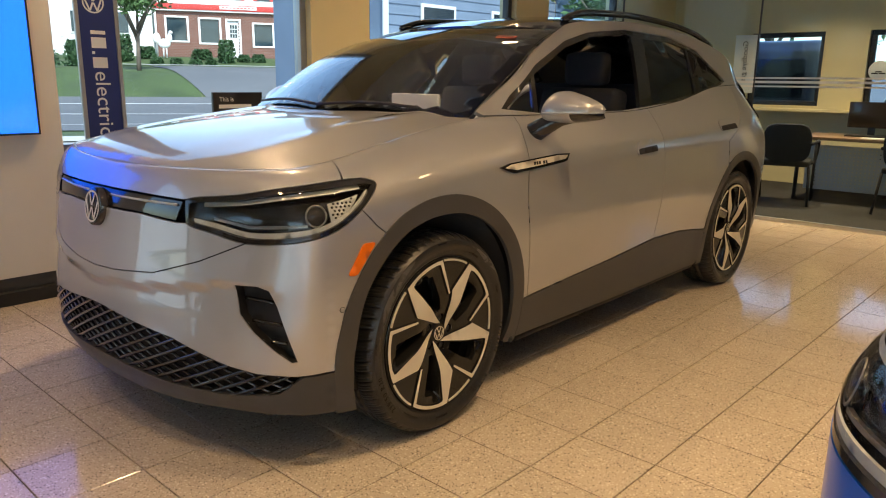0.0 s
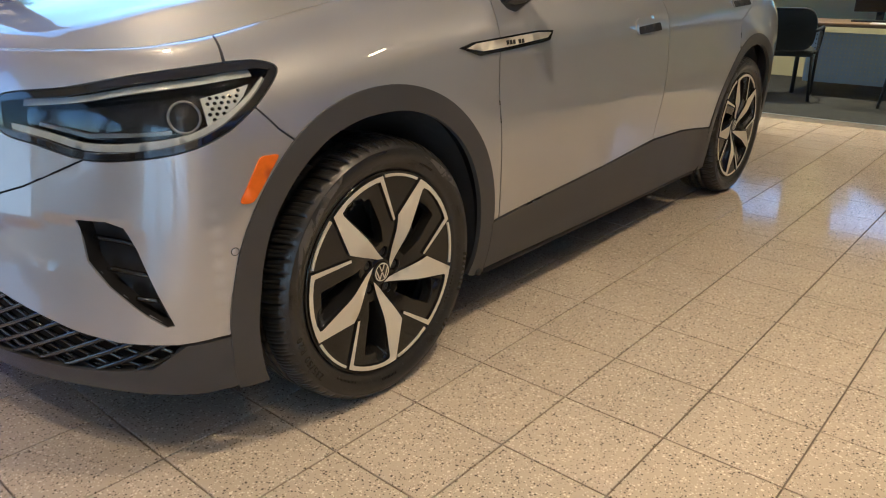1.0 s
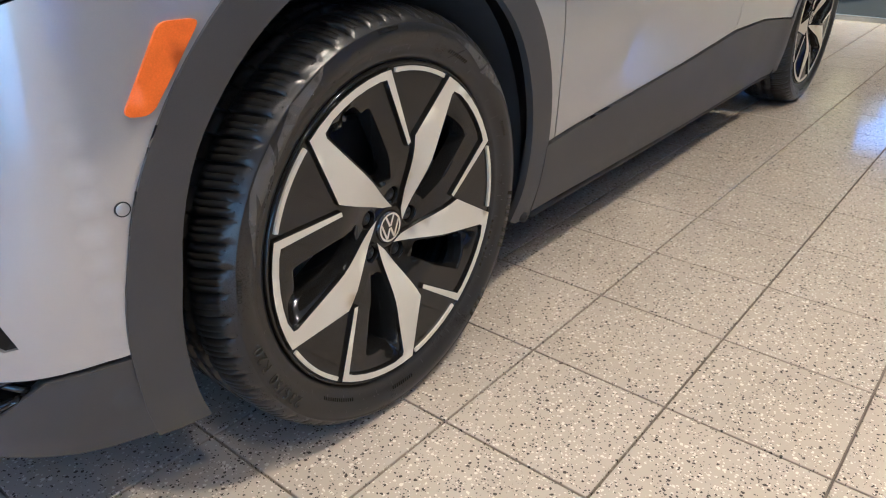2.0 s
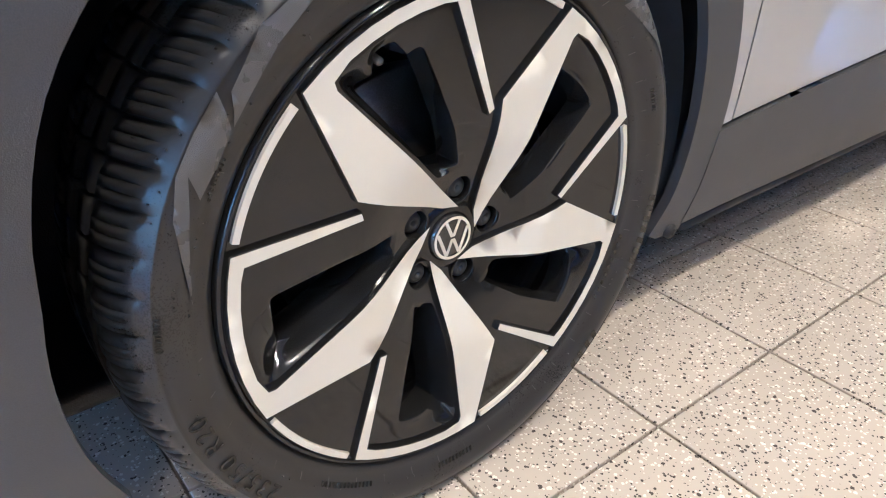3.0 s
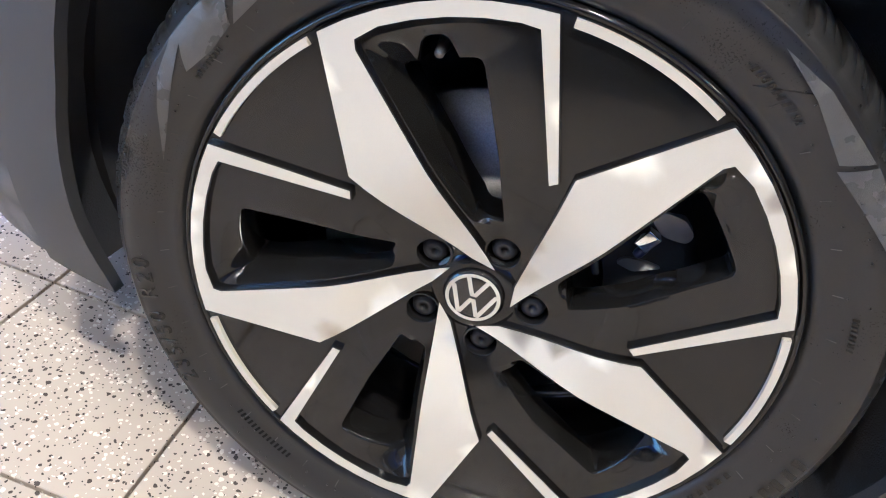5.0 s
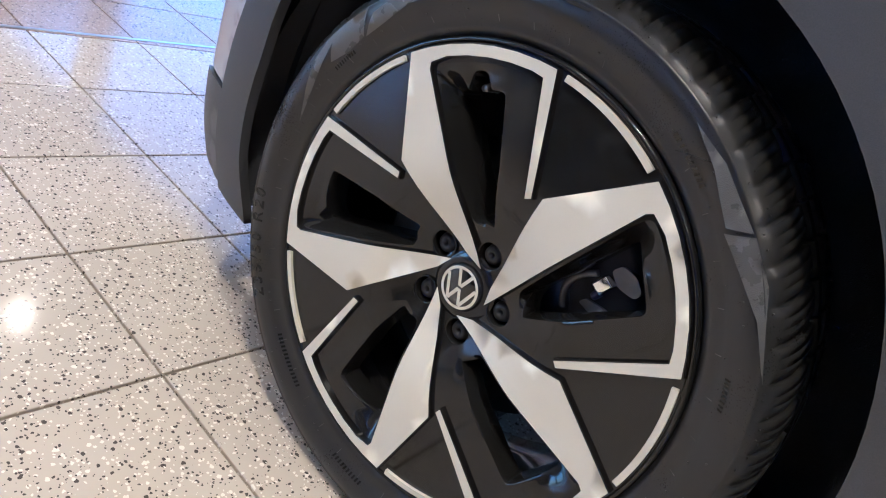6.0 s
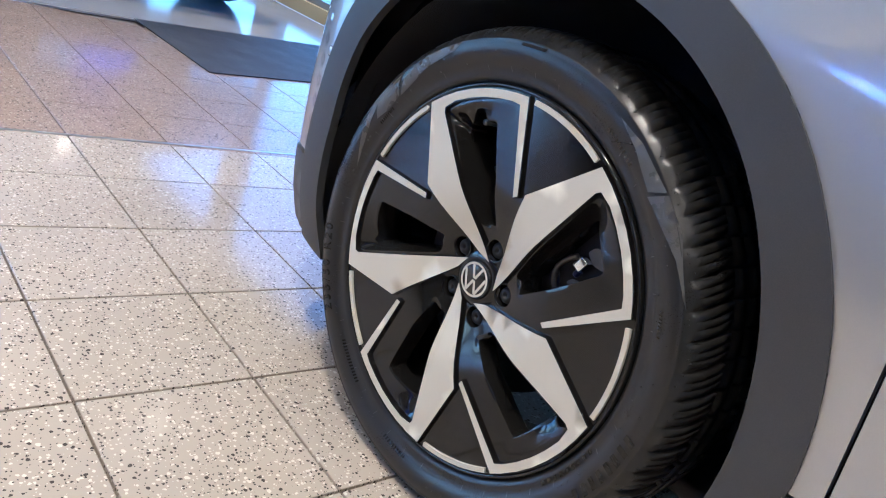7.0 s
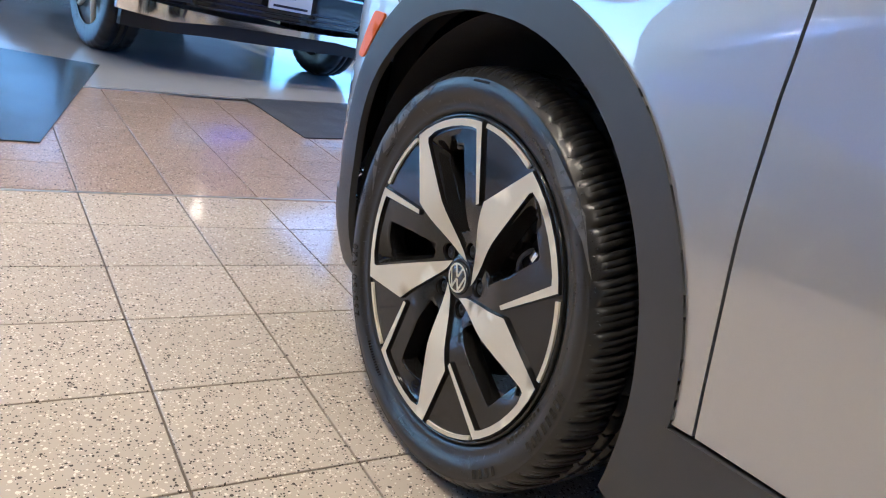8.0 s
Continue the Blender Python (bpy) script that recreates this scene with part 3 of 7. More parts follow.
def hull(s, v, out=0.0):
    """The skin on both sides: minus s is the right side; v as from v_of."""
    a = abs(s)
    zr = z_top(a) - ROLL
    z = v if v <= zr else zr + ROLL * math.sin(min((v - zr) / ROLL, math.pi / 2))
    p = skin(a, z, out)
    if v > zr:
        p.z += out * math.sin(min((v - zr) / ROLL, math.pi / 2)) * 0.8
    return p if s >= 0 else Vector((p.x, 2 * YC - p.y, p.z))


def mirrored(place, side):
    if side > 0:
        return place
    return lambda u, v, out=0.0: Vector((place(u, v, out).x, 2 * YC - place(u, v, out).y, place(u, v, out).z))


def lift(points):
    return [(s, v_of(s, z)) for s, z in points]


def both_ways(half):
    """Half an outline from the middle to the side, then its mirror image: a whole line from right to left."""
    return [(-s, z) for s, z in reversed(half) if s > 1e-6] + list(half)


def flank(points):
    """Points given by x and height, as arc length and height."""
    return [(s_of(x), z) for x, z in points]


S_GAP = 1.145
NOSE_EDGE = [(s, z_top(s)) for s in np.linspace(0, S_GAP, 24)]
LAMP_TOP = [(0.488, 0.8833), (0.687, 0.9102), (0.886, 0.941), (1.092, 0.9564)]
LAMP_BACK = [(1.159, 0.9572), (1.198, 0.9485), (1.205, 0.936), (1.173, 0.9086), (1.119, 0.869)]
LAMP_LOW = [(1.059, 0.8305), (0.98, 0.7975), (0.865, 0.7789), (0.732, 0.7716), (0.604, 0.793), (0.501, 0.8155)]


def smooth_loop(points, n=5):
    """A closed smooth curve through the points, n steps from each to the next."""
    out, m = [], len(points)
    for i in range(m):
        a, b, c, d = (np.array(points[(i + k) % m]) for k in (-1, 0, 1, 2))
        for u in np.linspace(0, 1, n, endpoint=False):
            out.append(tuple(0.5 * (2 * b + (c - a) * u + (2 * a - 5 * b + 4 * c - d) * u**2 + (3 * b - a - 3 * c + d) * u**3)))
    return out


def smooth_run(points, n=4):
    """An open smooth curve through the points."""
    p = [points[0], *points, points[-1], points[-1]]
    return smooth_loop(p, n)[n:n * (len(points))] + [points[-1]]


LAMP_LOOP = smooth_loop([*LAMP_TOP, *LAMP_BACK, *LAMP_LOW])
LAMP_TOP, LAMP_BACK, LAMP_LOW = LAMP_LOOP[:16], LAMP_LOOP[20:41], LAMP_LOOP[45:71]
SEAM = [(0, 0.615), (0.136, 0.62), (0.36, 0.642), (0.558, 0.7006), (0.732, 0.7696)]
ARCH_R, LIP_R = 0.482, 0.440
FOG = [(0.698, 0.6398), (0.779, 0.6445), (0.818, 0.6332), (0.844, 0.5859), (0.9, 0.4143), (0.886, 0.4117), (0.765, 0.4988), (0.715, 0.5524)]
GRILLE_TOP = [(0, 0.478), (0.072, 0.476), (0.447, 0.4414), (0.668, 0.3856), (0.768, 0.3693), (0.901, 0.3626)]
GRILLE_LOW = [(0, 0.3), (0.1, 0.299), (0.413, 0.2833), (0.654, 0.2859), (0.836, 0.3044), (0.9, 0.3481)]
SILL_TOP = [(0.488, 0.388), (0.78, 0.410), (1.2, 0.437), (1.64, 0.470), (1.94, 0.465), (2.27, 0.430)]


arch_outer = spline([(-30, 0.484), (3, 0.486), (25, 0.490), (50, 0.494), (70, 0.496), (90, 0.500), (106, 0.507), (120, 0.513), (138, 0.504), (156, 0.490), (166, 0.482), (210, 0.480)])
arch_inner = spline([(-30, 0.436), (10, 0.437), (25, 0.440), (45, 0.447), (65, 0.451), (90, 0.453), (105, 0.461), (118, 0.468), (143, 0.460), (160, 0.440), (170, 0.429), (210, 0.428)])


def arch(wx, r, a0, a1, n=40):
    if wx:
        return flank(arc_points(wx, 0.365, r, a0, a1, n))
    # the front arch is drawn out above and ahead of the wheel
    out = []
    for a in np.linspace(a0, a1, n + 1):
        inner, outer = arch_inner(a), arch_outer(a)
        k = inner + (outer - inner) * (r - LIP_R) / (ARCH_R - LIP_R)
        out.append((k * math.cos(radians(a)), 0.365 + k * math.sin(radians(a))))
    return flank(out)


def car_body(car, paint, full=True):
    """Painted panels, cladding, lamps and glass of the car."""
    def panel(name, outline, holes=(), mat=paint, step=0.03, depth=0.014, out=0.0, gap=0.0022, place=hull, label="", parent=car, lifted=True):
        up = lift if lifted else list
        bm = sheet(bmesh.new(), place, shrunk(up(outline), gap), [shrunk(up(h), -gap) for h in holes], step, depth, out, exact=mat in (paint, CLADDING, GLOSS_BLACK))
        return part(name, bm, mat, parent, label)

    # nose and front bumper
    panel("nose_panel", [*both_ways(NOSE_EDGE), *reversed(both_ways([(0, 0.889), (0.25, 0.888), *LAMP_TOP]))])
    panel("bumper_panel", [*both_ways([(0, 0.822), (0.28, 0.824), (0.451, 0.8122), *reversed(LAMP_LOW[15:])]), *reversed(both_ways(SEAM[:-1]))])
    fogs = [FOG, [(-s, z) for s, z in FOG]]
    top_half = [*SEAM, *reversed(LAMP_LOW[:16]), LAMP_BACK[-1], (1.171, 0.8151)]
    arch_front = [p for p in arch(0, ARCH_R, 125.5, 183, 30)]
    low_half = [*GRILLE_TOP, (0.92, 0.3628), (1.029, 0.3652)]
    panel("front_bumper", [*both_ways([*top_half, *arch_front]), *reversed(both_ways(low_half))], fogs, step=0.022, label="satin silver front bumper with air curtain openings")
    # lower lip and grille
    panel("bumper_lip", [*both_ways([*GRILLE_LOW, (0.92, 0.3608), (1.037, 0.3632)]), *reversed(both_ways([(s, 0.205 + 0.020 * ease(0.3, 0.7, s) - 0.011 * ease(0.8, 1.04, s)) for s in np.linspace(0, 1.047, 16)]))], mat=CLADDING, out=0.004, depth=0.03,
          label="dark grey plastic bumper lip")
    grille = panel("lower_grille", [*both_ways(GRILLE_TOP), *reversed(both_ways(GRILLE_LOW))], mat=MATT_BLACK, out=-0.035, depth=0.0, gap=-0.004, label="black lower grille with a diamond lattice")
    low, high = spline([(s, z) for s, z in GRILLE_LOW]), spline([(s, z) for s, z in GRILLE_TOP])
    bm = bmesh.new()
    for k in range(-26, 27):
        for sign in (1, -1):
            run = []
            for s in np.linspace(-0.91, 0.91, 183):
                z = 0.39 + sign * (s - k * 0.085) * 0.42
                if low(abs(s)) - 0.004 < z < high(abs(s)) + 0.004:
                    run.append(hull(s, z, -0.012 + 0.004 * sign))
                elif len(run) > 1:
                    break
            if len(run) > 1:
                tube(bm, run, 0.0068, 4)
    part("lattice", bm, GLOSS_BLACK, grille, "gloss black diamond lattice")
    for side in (1, -1):
        bay = panel("air_curtain", [(side * s, z) for s, z in FOG], mat=MATT_BLACK, out=-0.045, depth=-0.04, gap=-0.002, label="black recessed air curtain")
        for n, z in enumerate((0.5978, 0.5306, 0.4684)):
            a, b = (0.718, 0.828) if n == 0 else (0.747, 0.855) if n == 1 else (0.816, 0.869)
            bm = bmesh.new()
            tube(bm, [hull(side * s, z - 0.05 * (s - a), -0.024) for s in np.linspace(a, b, 8)], 0.006, 6)
            part("fin", bm, GLOSS_BLACK, bay)
    # light band across the nose, with the round badge
    band = panel("light_band", [*both_ways([(0, 0.886), (0.25, 0.885), (0.479, 0.8803)]), *reversed(both_ways([(0, 0.825), (0.28, 0.827), (0.453, 0.8152)]))], mat=GLOSS_BLACK, out=-0.004, label="gloss black band across the nose")
    for side in (1, -1):
        bm = bmesh.new()
        tube(bm, [hull(side * s, 0.868, -0.001) for s in np.linspace(0.085, 0.455, 14)], 0.0045, 6)
        part("light_guide", bm, LIGHT_BAR, band)
    at = hull(0, 0.817, 0.0)
    badge = part("round_badge", lathe(bmesh.new(), [(0.0, -0.014), (0.060, -0.013), (0.066, -0.010), (0.068, 0.01)], 48, axis="x"), GLOSS_BLACK, car, "black round badge with a silver ring", where=pose(at.x - 0.004, YC, 0.817, 0, 8, 0))
    emblem_bars(badge, 0.056, lambda u, v, h: Vector((-0.0145 - h, -u, v)))
    for side in (1, -1):
        headlight(car, side, panel)
    # fender, doors, rear quarter
    for side in (1, -1):
        place = mirrored(hull, side)
        gap1 = flank([(0.57, 1.085), (0.512, 0.985), (0.488, 0.90), (0.490, 0.79), (0.502, 0.65), (0.515, 0.52), (0.527, 0.393)])
        gap2 = flank([(1.725, 1.10), (1.685, 0.94), (1.690, 0.82), (1.665, 0.68), (1.635, 0.50), (1.633, 0.472)])
        gap3 = flank([(3.0, 1.2), (2.9, 1.08), (2.72, 0.985), (2.56, 0.925), (2.52, 0.80)])
        rim = [(s, z_top(s)) for s in np.linspace(S_GAP, s_of(0.585), 22)]
        fender = panel("front_fender", [*rim, *gap1, *flank([(0.488, 0.389)]), *arch(0, ARCH_R, 4, 125.5, 44), (1.171, 0.8151), *reversed(LAMP_BACK), (1.096, 0.9574)], place=place, step=0.028)
        panel("front_door", [*[(s, z_top(s)) for s in np.linspace(s_of(0.585), s_of(1.73), 24)], *gap2, *reversed(flank([(x, z) for x, z in SILL_TOP if 0.6 < x < 1.6])), *reversed(gap1)], place=place, step=0.035)
        panel("rear_door", [*[(s, z_top(s)) for s in np.linspace(s_of(1.73), s_of(3.0), 20)], *gap3, *arch(2.766, ARCH_R, 120, 172, 20), *flank([(2.27, 0.431), (1.94, 0.466)]), *reversed(gap2)], place=place, step=0.035)
        panel("rear_quarter", [*[(s, z_top(s)) for s in np.linspace(s_of(3.0), S_END, 24)], (S_END, 0.3), *flank([(3.25, 0.3)]), *arch(2.766, ARCH_R, -4, 116, 36), *reversed(gap3)], place=place, step=0.05)
        # plastic cladding
        out = 0.0045
        panel("arch_cladding", [*arch(0, ARCH_R, 4, 184, 60), *flank([(-0.474, 0.27), (-0.462, 0.215), (-0.40, 0.205)]), *reversed(arch(0, LIP_R, -18, 202, 60)), *flank([(0.43, 0.222), (0.476, 0.222), (0.484, 0.386)])], mat=CLADDING, place=place, out=out, gap=-0.0095, depth=0.016, step=0.016, label="dark grey wheel arch cladding")
        panel("arch_cladding", [*arch(2.766, ARCH_R, -8, 180, 50), *flank([(2.285, 0.36), (2.285, 0.215), (2.34, 0.215)]), *reversed(arch(2.766, LIP_R, -10, 200, 50))], mat=CLADDING, place=place, out=out, gap=-0.0065, depth=0.016, step=0.03, label="dark grey wheel arch cladding")
        panel("sill_cladding", [*flank(SILL_TOP), *flank([(2.28, 0.24), (2.25, 0.212), (1.4, 0.212), (0.48, 0.222)]), ], mat=CLADDING, place=place, out=0.006, depth=0.06, step=0.035, label="dark grey sill cladding")
        bm = tube(bmesh.new(), [place(s_of(x), 0.203, -0.012) for x in np.linspace(0.515, 2.25, 12)], 0.013, 8)
        part("sill_rail", bm, MATT_BLACK, car, "black rail along the foot of the sill")
        stud = place(s_of(0.455), 0.232, 0.004)
        bm = lathe(bmesh.new(), [(0.0, -0.006), (0.005, -0.006), (0.006, -0.003), (0.012, -0.002), (0.013, 0.010)], 18)
        part("arch_stud", bm, MATT_BLACK, car, where=pose(stud.x, stud.y - 0.002 * (1 if side > 0 else -1), stud.z - 0.012, 0, 0, 0 if side > 0 else 180))
        panel("side_marker", rounded(flank([(-0.397, 0.766), (-0.348, 0.764), (-0.421, 0.668), (-0.452, 0.671)]), 0.012), mat=ORANGE, place=place, out=0.004, depth=0.006, gap=0, step=0.02, label="orange side marker reflector")
        bm = lathe(bmesh.new(), [(0.0, -0.0022), (0.0072, -0.0022), (0.0078, -0.0015), (0.0078, 0.002)], 24, axis="y")
        p, q = place(1.044, 0.566, 0.0), place(1.044, 0.566, 0.01)
        turn = Matrix.Translation(p) @ (p - q).to_track_quat("Y", "Z").to_matrix().to_4x4()
        sensor = part("park_sensor", bm, paint, car, where=turn)
        part("sensor_ring", lathe(bmesh.new(), [(0.0076, -0.0012), (0.0094, -0.0012), (0.0096, 0.002)], 24, axis="y"), MATT_BLACK, sensor)
        # trim strip on the fender, door handles
        trim = panel("fender_trim", flank([(0.302, 0.940), (0.365, 0.952), (0.70, 0.967), (0.79, 0.964), (0.76, 0.936), (0.72, 0.931), (0.53, 0.920), (0.385, 0.914)]), mat=GLOSS_BLACK, place=place, out=0.005, depth=0.006, gap=0, step=0.02, label="gloss black trim strip with a silver face")
        panel("trim_face", flank([(0.330, 0.938), (0.375, 0.948), (0.70, 0.962), (0.77, 0.959), (0.745, 0.945), (0.54, 0.931), (0.40, 0.926)]), mat=MACHINED, place=place, out=0.008, depth=0.002, gap=0, step=0.02, parent=trim)
        for n in range(5):
            x = 0.517 + 0.017 * n + (0.012 if n > 2 else 0)
            panel("mark", flank([(x, 0.936), (x + 0.012, 0.937), (x + 0.012, 0.949), (x, 0.948)]), mat=MATT_BLACK, place=place, out=0.0095, depth=0.001, gap=0, step=0.02, parent=trim)
        for a, b, z in ((1.385, 1.605, 0.948), (2.46, 2.72, 1.018)):
            well = panel("door_handle", rounded(flank([(a, z - 0.032), (a - 0.005, z + 0.015), (a + 0.03, z + 0.032), (b, z + 0.036), (b + 0.004, z - 0.026)]), 0.02), mat=paint, place=place, out=0.006, depth=0.006, gap=0, step=0.02, label="painted flush door handle")
            panel("grip_slot", rounded(flank([(a + 0.012, z - 0.029), (a + 0.010, z - 0.002), (b - 0.016, z + 0.008), (b - 0.008, z - 0.022)]), 0.008), mat=MATT_BLACK, place=place, out=0.0075, depth=0.002, gap=0, step=0.02, parent=well)
        if full:
            glasshouse(car, side, paint)
    # dark shell behind the gaps, with holes over the wheels
    for side in (1, -1):
        bm = sheet(bmesh.new(), mirrored(hull, side), lift([(0.0, 0.23), *[(s, z_top(s) - 0.004) for s in np.linspace(0, S_END, 60)], (S_END, 0.23), *flank([(3.3, 0.23)]), *arch(2.766, 0.46, -17, 197, 40), *flank([(0.46, 0.23)]), *arch(0, 0.46, -17, 197, 40)]), (), 0.07, 0.0, -0.085)
        part("inner_shell", bm, MATT_BLACK, car, "dark inner body shell")
    # bonnet
    edge = [(p.x, YC - p.y) for p in (hull(s, v_of(s, z_top(s))) for s in np.linspace(0, s_of(0.36), 46))]
    tail = [(0.40 - 0.20 * (1 - (q / 0.66) ** 2), q) for q in np.linspace(0.66, -0.66, 22)]
    bm = sheet(bmesh.new(), bonnet, shrunk([*edge, *tail, *[(x, -q) for x, q in reversed(edge[1:])]], 0.0028), (), 0.035, 0.016, exact=True)
    part("bonnet", bm, paint, car, "smooth silver bonnet with two soft ridges")
    # flat underside
    bm = box(bmesh.new(), (-0.62, YC - 0.72, 0.20), (3.5, YC + 0.72, 0.23), 0.01)
    part("underbody", bm, MATT_BLACK, car)


def emblem_bars(parent, r, place):
    """A plain ring with slanted bars, as the round badges carry."""
    bm = bmesh.new()
    n = 48
    for k in range(n):
        a, b = 2 * math.pi * k / n, 2 * math.pi * (k + 1) / n
        quad = [(r * math.cos(a), r * math.sin(a)), (r * math.cos(b), r * math.sin(b)), (0.87 * r * math.cos(b), 0.87 * r * math.sin(b)), (0.87 * r * math.cos(a), 0.87 * r * math.sin(a))]
        bm.faces.new([bm.verts.new(place(u, v, 0.0015)) for u, v in quad])
    part("badge_ring", bm, MACHINED, parent, smooth=False)
    w = 0.085 * r
    for (u0, v0), (u1, v1) in (((-0.36, 0.80), (-0.03, 0.06)), ((0.36, 0.80), (0.03, 0.06)), ((-0.80, 0.36), (-0.34, -0.78)), ((0.80, 0.36), (0.34, -0.78)), ((-0.34, -0.78), (-0.03, -0.04)), ((0.34, -0.78), (0.03, -0.04))):
        quad = [(u0 * r - w, v0 * r), (u0 * r + w, v0 * r), (u1 * r + w, v1 * r), (u1 * r - w, v1 * r)]
        bm = bmesh.new()
        bm.faces.new([bm.verts.new(place(u, v, 0.0015)) for u, v in quad])
        part("badge_bar", bm, MACHINED, parent, smooth=False)


def headlight(car, side, panel):
    outline = [*LAMP_TOP, *LAMP_BACK, *LAMP_LOW]
    place = mirrored(hull, side)
    lamp = panel("headlight", outline, [shrunk(outline, 0.016)], mat=GLOSS_BLACK, place=place, out=-0.001, depth=0.05, step=0.02, gap=0.001, label="swept headlight with a gloss black surround")
    inner = shrunk(outline, 0.014)
    panel("housing", inner, mat=GLOSS_BLACK, place=place, out=-0.045, depth=0, step=0.03, gap=0, parent=lamp)
    # flat light guides: one along the lower edge that turns up at the back, one slim above
    low = smooth_run([(0.527, 0.8228), (0.604, 0.8139), (0.732, 0.7943), (0.865, 0.8005), (0.98, 0.817), (1.05, 0.8476), (1.108, 0.8806), (1.167, 0.9182)])
    panel("light_guide", [*[(s, z + 0.009) for s, z in low], *[(s + 0.003, z - 0.006) for s, z in reversed(low)]], mat=LIGHT_BAR, place=place, out=-0.012, depth=0.008, gap=0, step=0.02, parent=lamp, label="pale curved light guide")
    high = smooth_run([(0.562, 0.879), (0.706, 0.8926), (0.89, 0.9207), (1.074, 0.9355), (1.146, 0.9392)])
    panel("light_guide", [*[(s, z + 0.004) for s, z in high], *[(s, z - 0.009) for s, z in reversed(high)]], mat=LIGHT_BAR, place=place, out=-0.014, depth=0.008, gap=0, step=0.02, parent=lamp, label="slim upper light guide")
    panel("inner_step", [(0.60, 0.838), (0.74, 0.820), (0.95, 0.834), (0.95, 0.826), (0.74, 0.811), (0.60, 0.829)], mat=STEEL, place=place, out=-0.026, depth=0.01, gap=0, step=0.03, parent=lamp)
    # projector, and the pierced plate behind it
    p, q = place(0.98, 0.8623, -0.03), place(0.98, 0.8623, 0.0)
    turn = Matrix.Translation(p) @ (q - p).to_track_quat("-Y", "Z").to_matrix().to_4x4()
    part("projector", lathe(bmesh.new(), [(0.0, -0.012), (0.014, -0.010), (0.024, -0.003), (0.026, 0.004), (0.030, 0.0), (0.034, 0.002), (0.035, 0.02)], 32), GLOSS_BLACK, lamp, "glass projector lens", where=turn)
    part("projector_rim", lathe(bmesh.new(), [(0.028, 0.001), (0.030, -0.001), (0.033, -0.0005), (0.034, 0.012)], 32), CAST, lamp, "grey rim round the projector", where=turn)
    plate = shrunk([(1.018, 0.8373), (1.064, 0.8574), (1.109, 0.8939), (1.132, 0.9213), (1.014, 0.9015)], 0.002)
    holes = []
    for j in range(8):
        for i in range(9):
            c = (1.014 + 0.0145 * i + (j % 2) * 0.00725, 0.841 + 0.0115 * j)
            ring = [(c[0] + 0.0052 * math.cos(a), c[1] + 0.0044 * math.sin(a)) for a in np.linspace(0, 2 * math.pi, 6, endpoint=False)]
            if all(inside(plate, g) for g in ring):
                holes.append(ring)
    bm = sheet(bmesh.new(), place, plate, holes, 0.02, 0.004, -0.016)
    part("pierced_plate", bm, LIGHT_BAR, lamp, "silver plate with a honeycomb of holes")
    lens = panel("lens", shrunk(outline, 0.012), mat=CLEAR, place=place, out=-0.0025, depth=0.0, step=0.03, gap=0, parent=lamp, label="clear lens")
    lens.visible_shadow = False


def glasshouse(car, side, paint):
    """Pillars and side windows of one flank."""
    place = mirrored(side_glass, side)

    def pane(name, outline, mat, out, depth, step=0.05, holes=(), parent=car, label=""):
        return part(name, sheet(bmesh.new(), place, outline, holes, step, depth, out, exact=mat is paint), mat, parent, label)
    rail = [(x, rail_z(x)) for x in np.linspace(0.40, 3.42, 46)]
    belt = [(x, z_top(s_of(x)) + 0.004) for x in np.linspace(3.42, 0.52, 40)]
    opening = [(0.535, 1.146), (0.60, 1.200), (0.83, 1.328), (1.14, 1.443), (1.39, 1.496), (1.80, 1.534), (2.30, 1.522), (2.62, 1.458), (2.94, 1.275), (2.84, 1.252), (2.1, 1.158), (1.45, 1.122), (0.8, 1.122)]
    pane("pillar_frame", [*rail, *belt, (0.43, 1.124)], paint, 0.0, 0.02, 0.045, [opening], label="silver roof pillar frame")
    inner = shrunk(opening, 0.002)
    cells = [[(0.57, 1.150), (0.70, 1.232), (0.77, 1.272), (0.715, 1.128), (0.62, 1.134)],
             [(0.745, 1.128), (0.80, 1.287), (1.14, 1.417), (1.40, 1.474), (1.80, 1.508), (1.84, 1.496), (1.655, 1.130), (1.45, 1.127)],
             [(1.80, 1.150), (1.97, 1.493), (2.30, 1.492), (2.475, 1.462), (2.40, 1.205), (2.1, 1.172)],
             [(2.43, 1.212), (2.50, 1.457), (2.61, 1.433), (2.89, 1.277), (2.81, 1.262)]]
    frame_part = pane("window_surround", inner, GLOSS_BLACK, -0.004, 0.02, 0.05, cells, label="gloss black window surround")
    for n, c in enumerate(cells):
        if n == 1 and side > 0:
            continue  # the driver's window is wound down
        g = pane("side_window", shrunk(c, -0.004), DARK_GLASS if n > 1 else CAR_GLASS, -0.010, 0.004, 0.08, parent=frame_part)
        g.visible_shadow = False
    # roof rail
    bm = bmesh.new()
    pts = [place(x, rail_z(x), 0.0) + Vector((0, (0.035 if side > 0 else -0.035), 0.028 * math.sin(math.pi * min(1, (x - 1.24) / 0.22) / 2) * math.sin(math.pi * min(1, (2.98 - x) / 0.3) / 2) + 0.012)) for x in np.linspace(1.25, 2.97, 30)]
    tube(bm, pts, 0.017, 8)
    part("roof_rail", bm, GLOSS_BLACK, car, "black roof rail")
    mirror(car, side, paint)


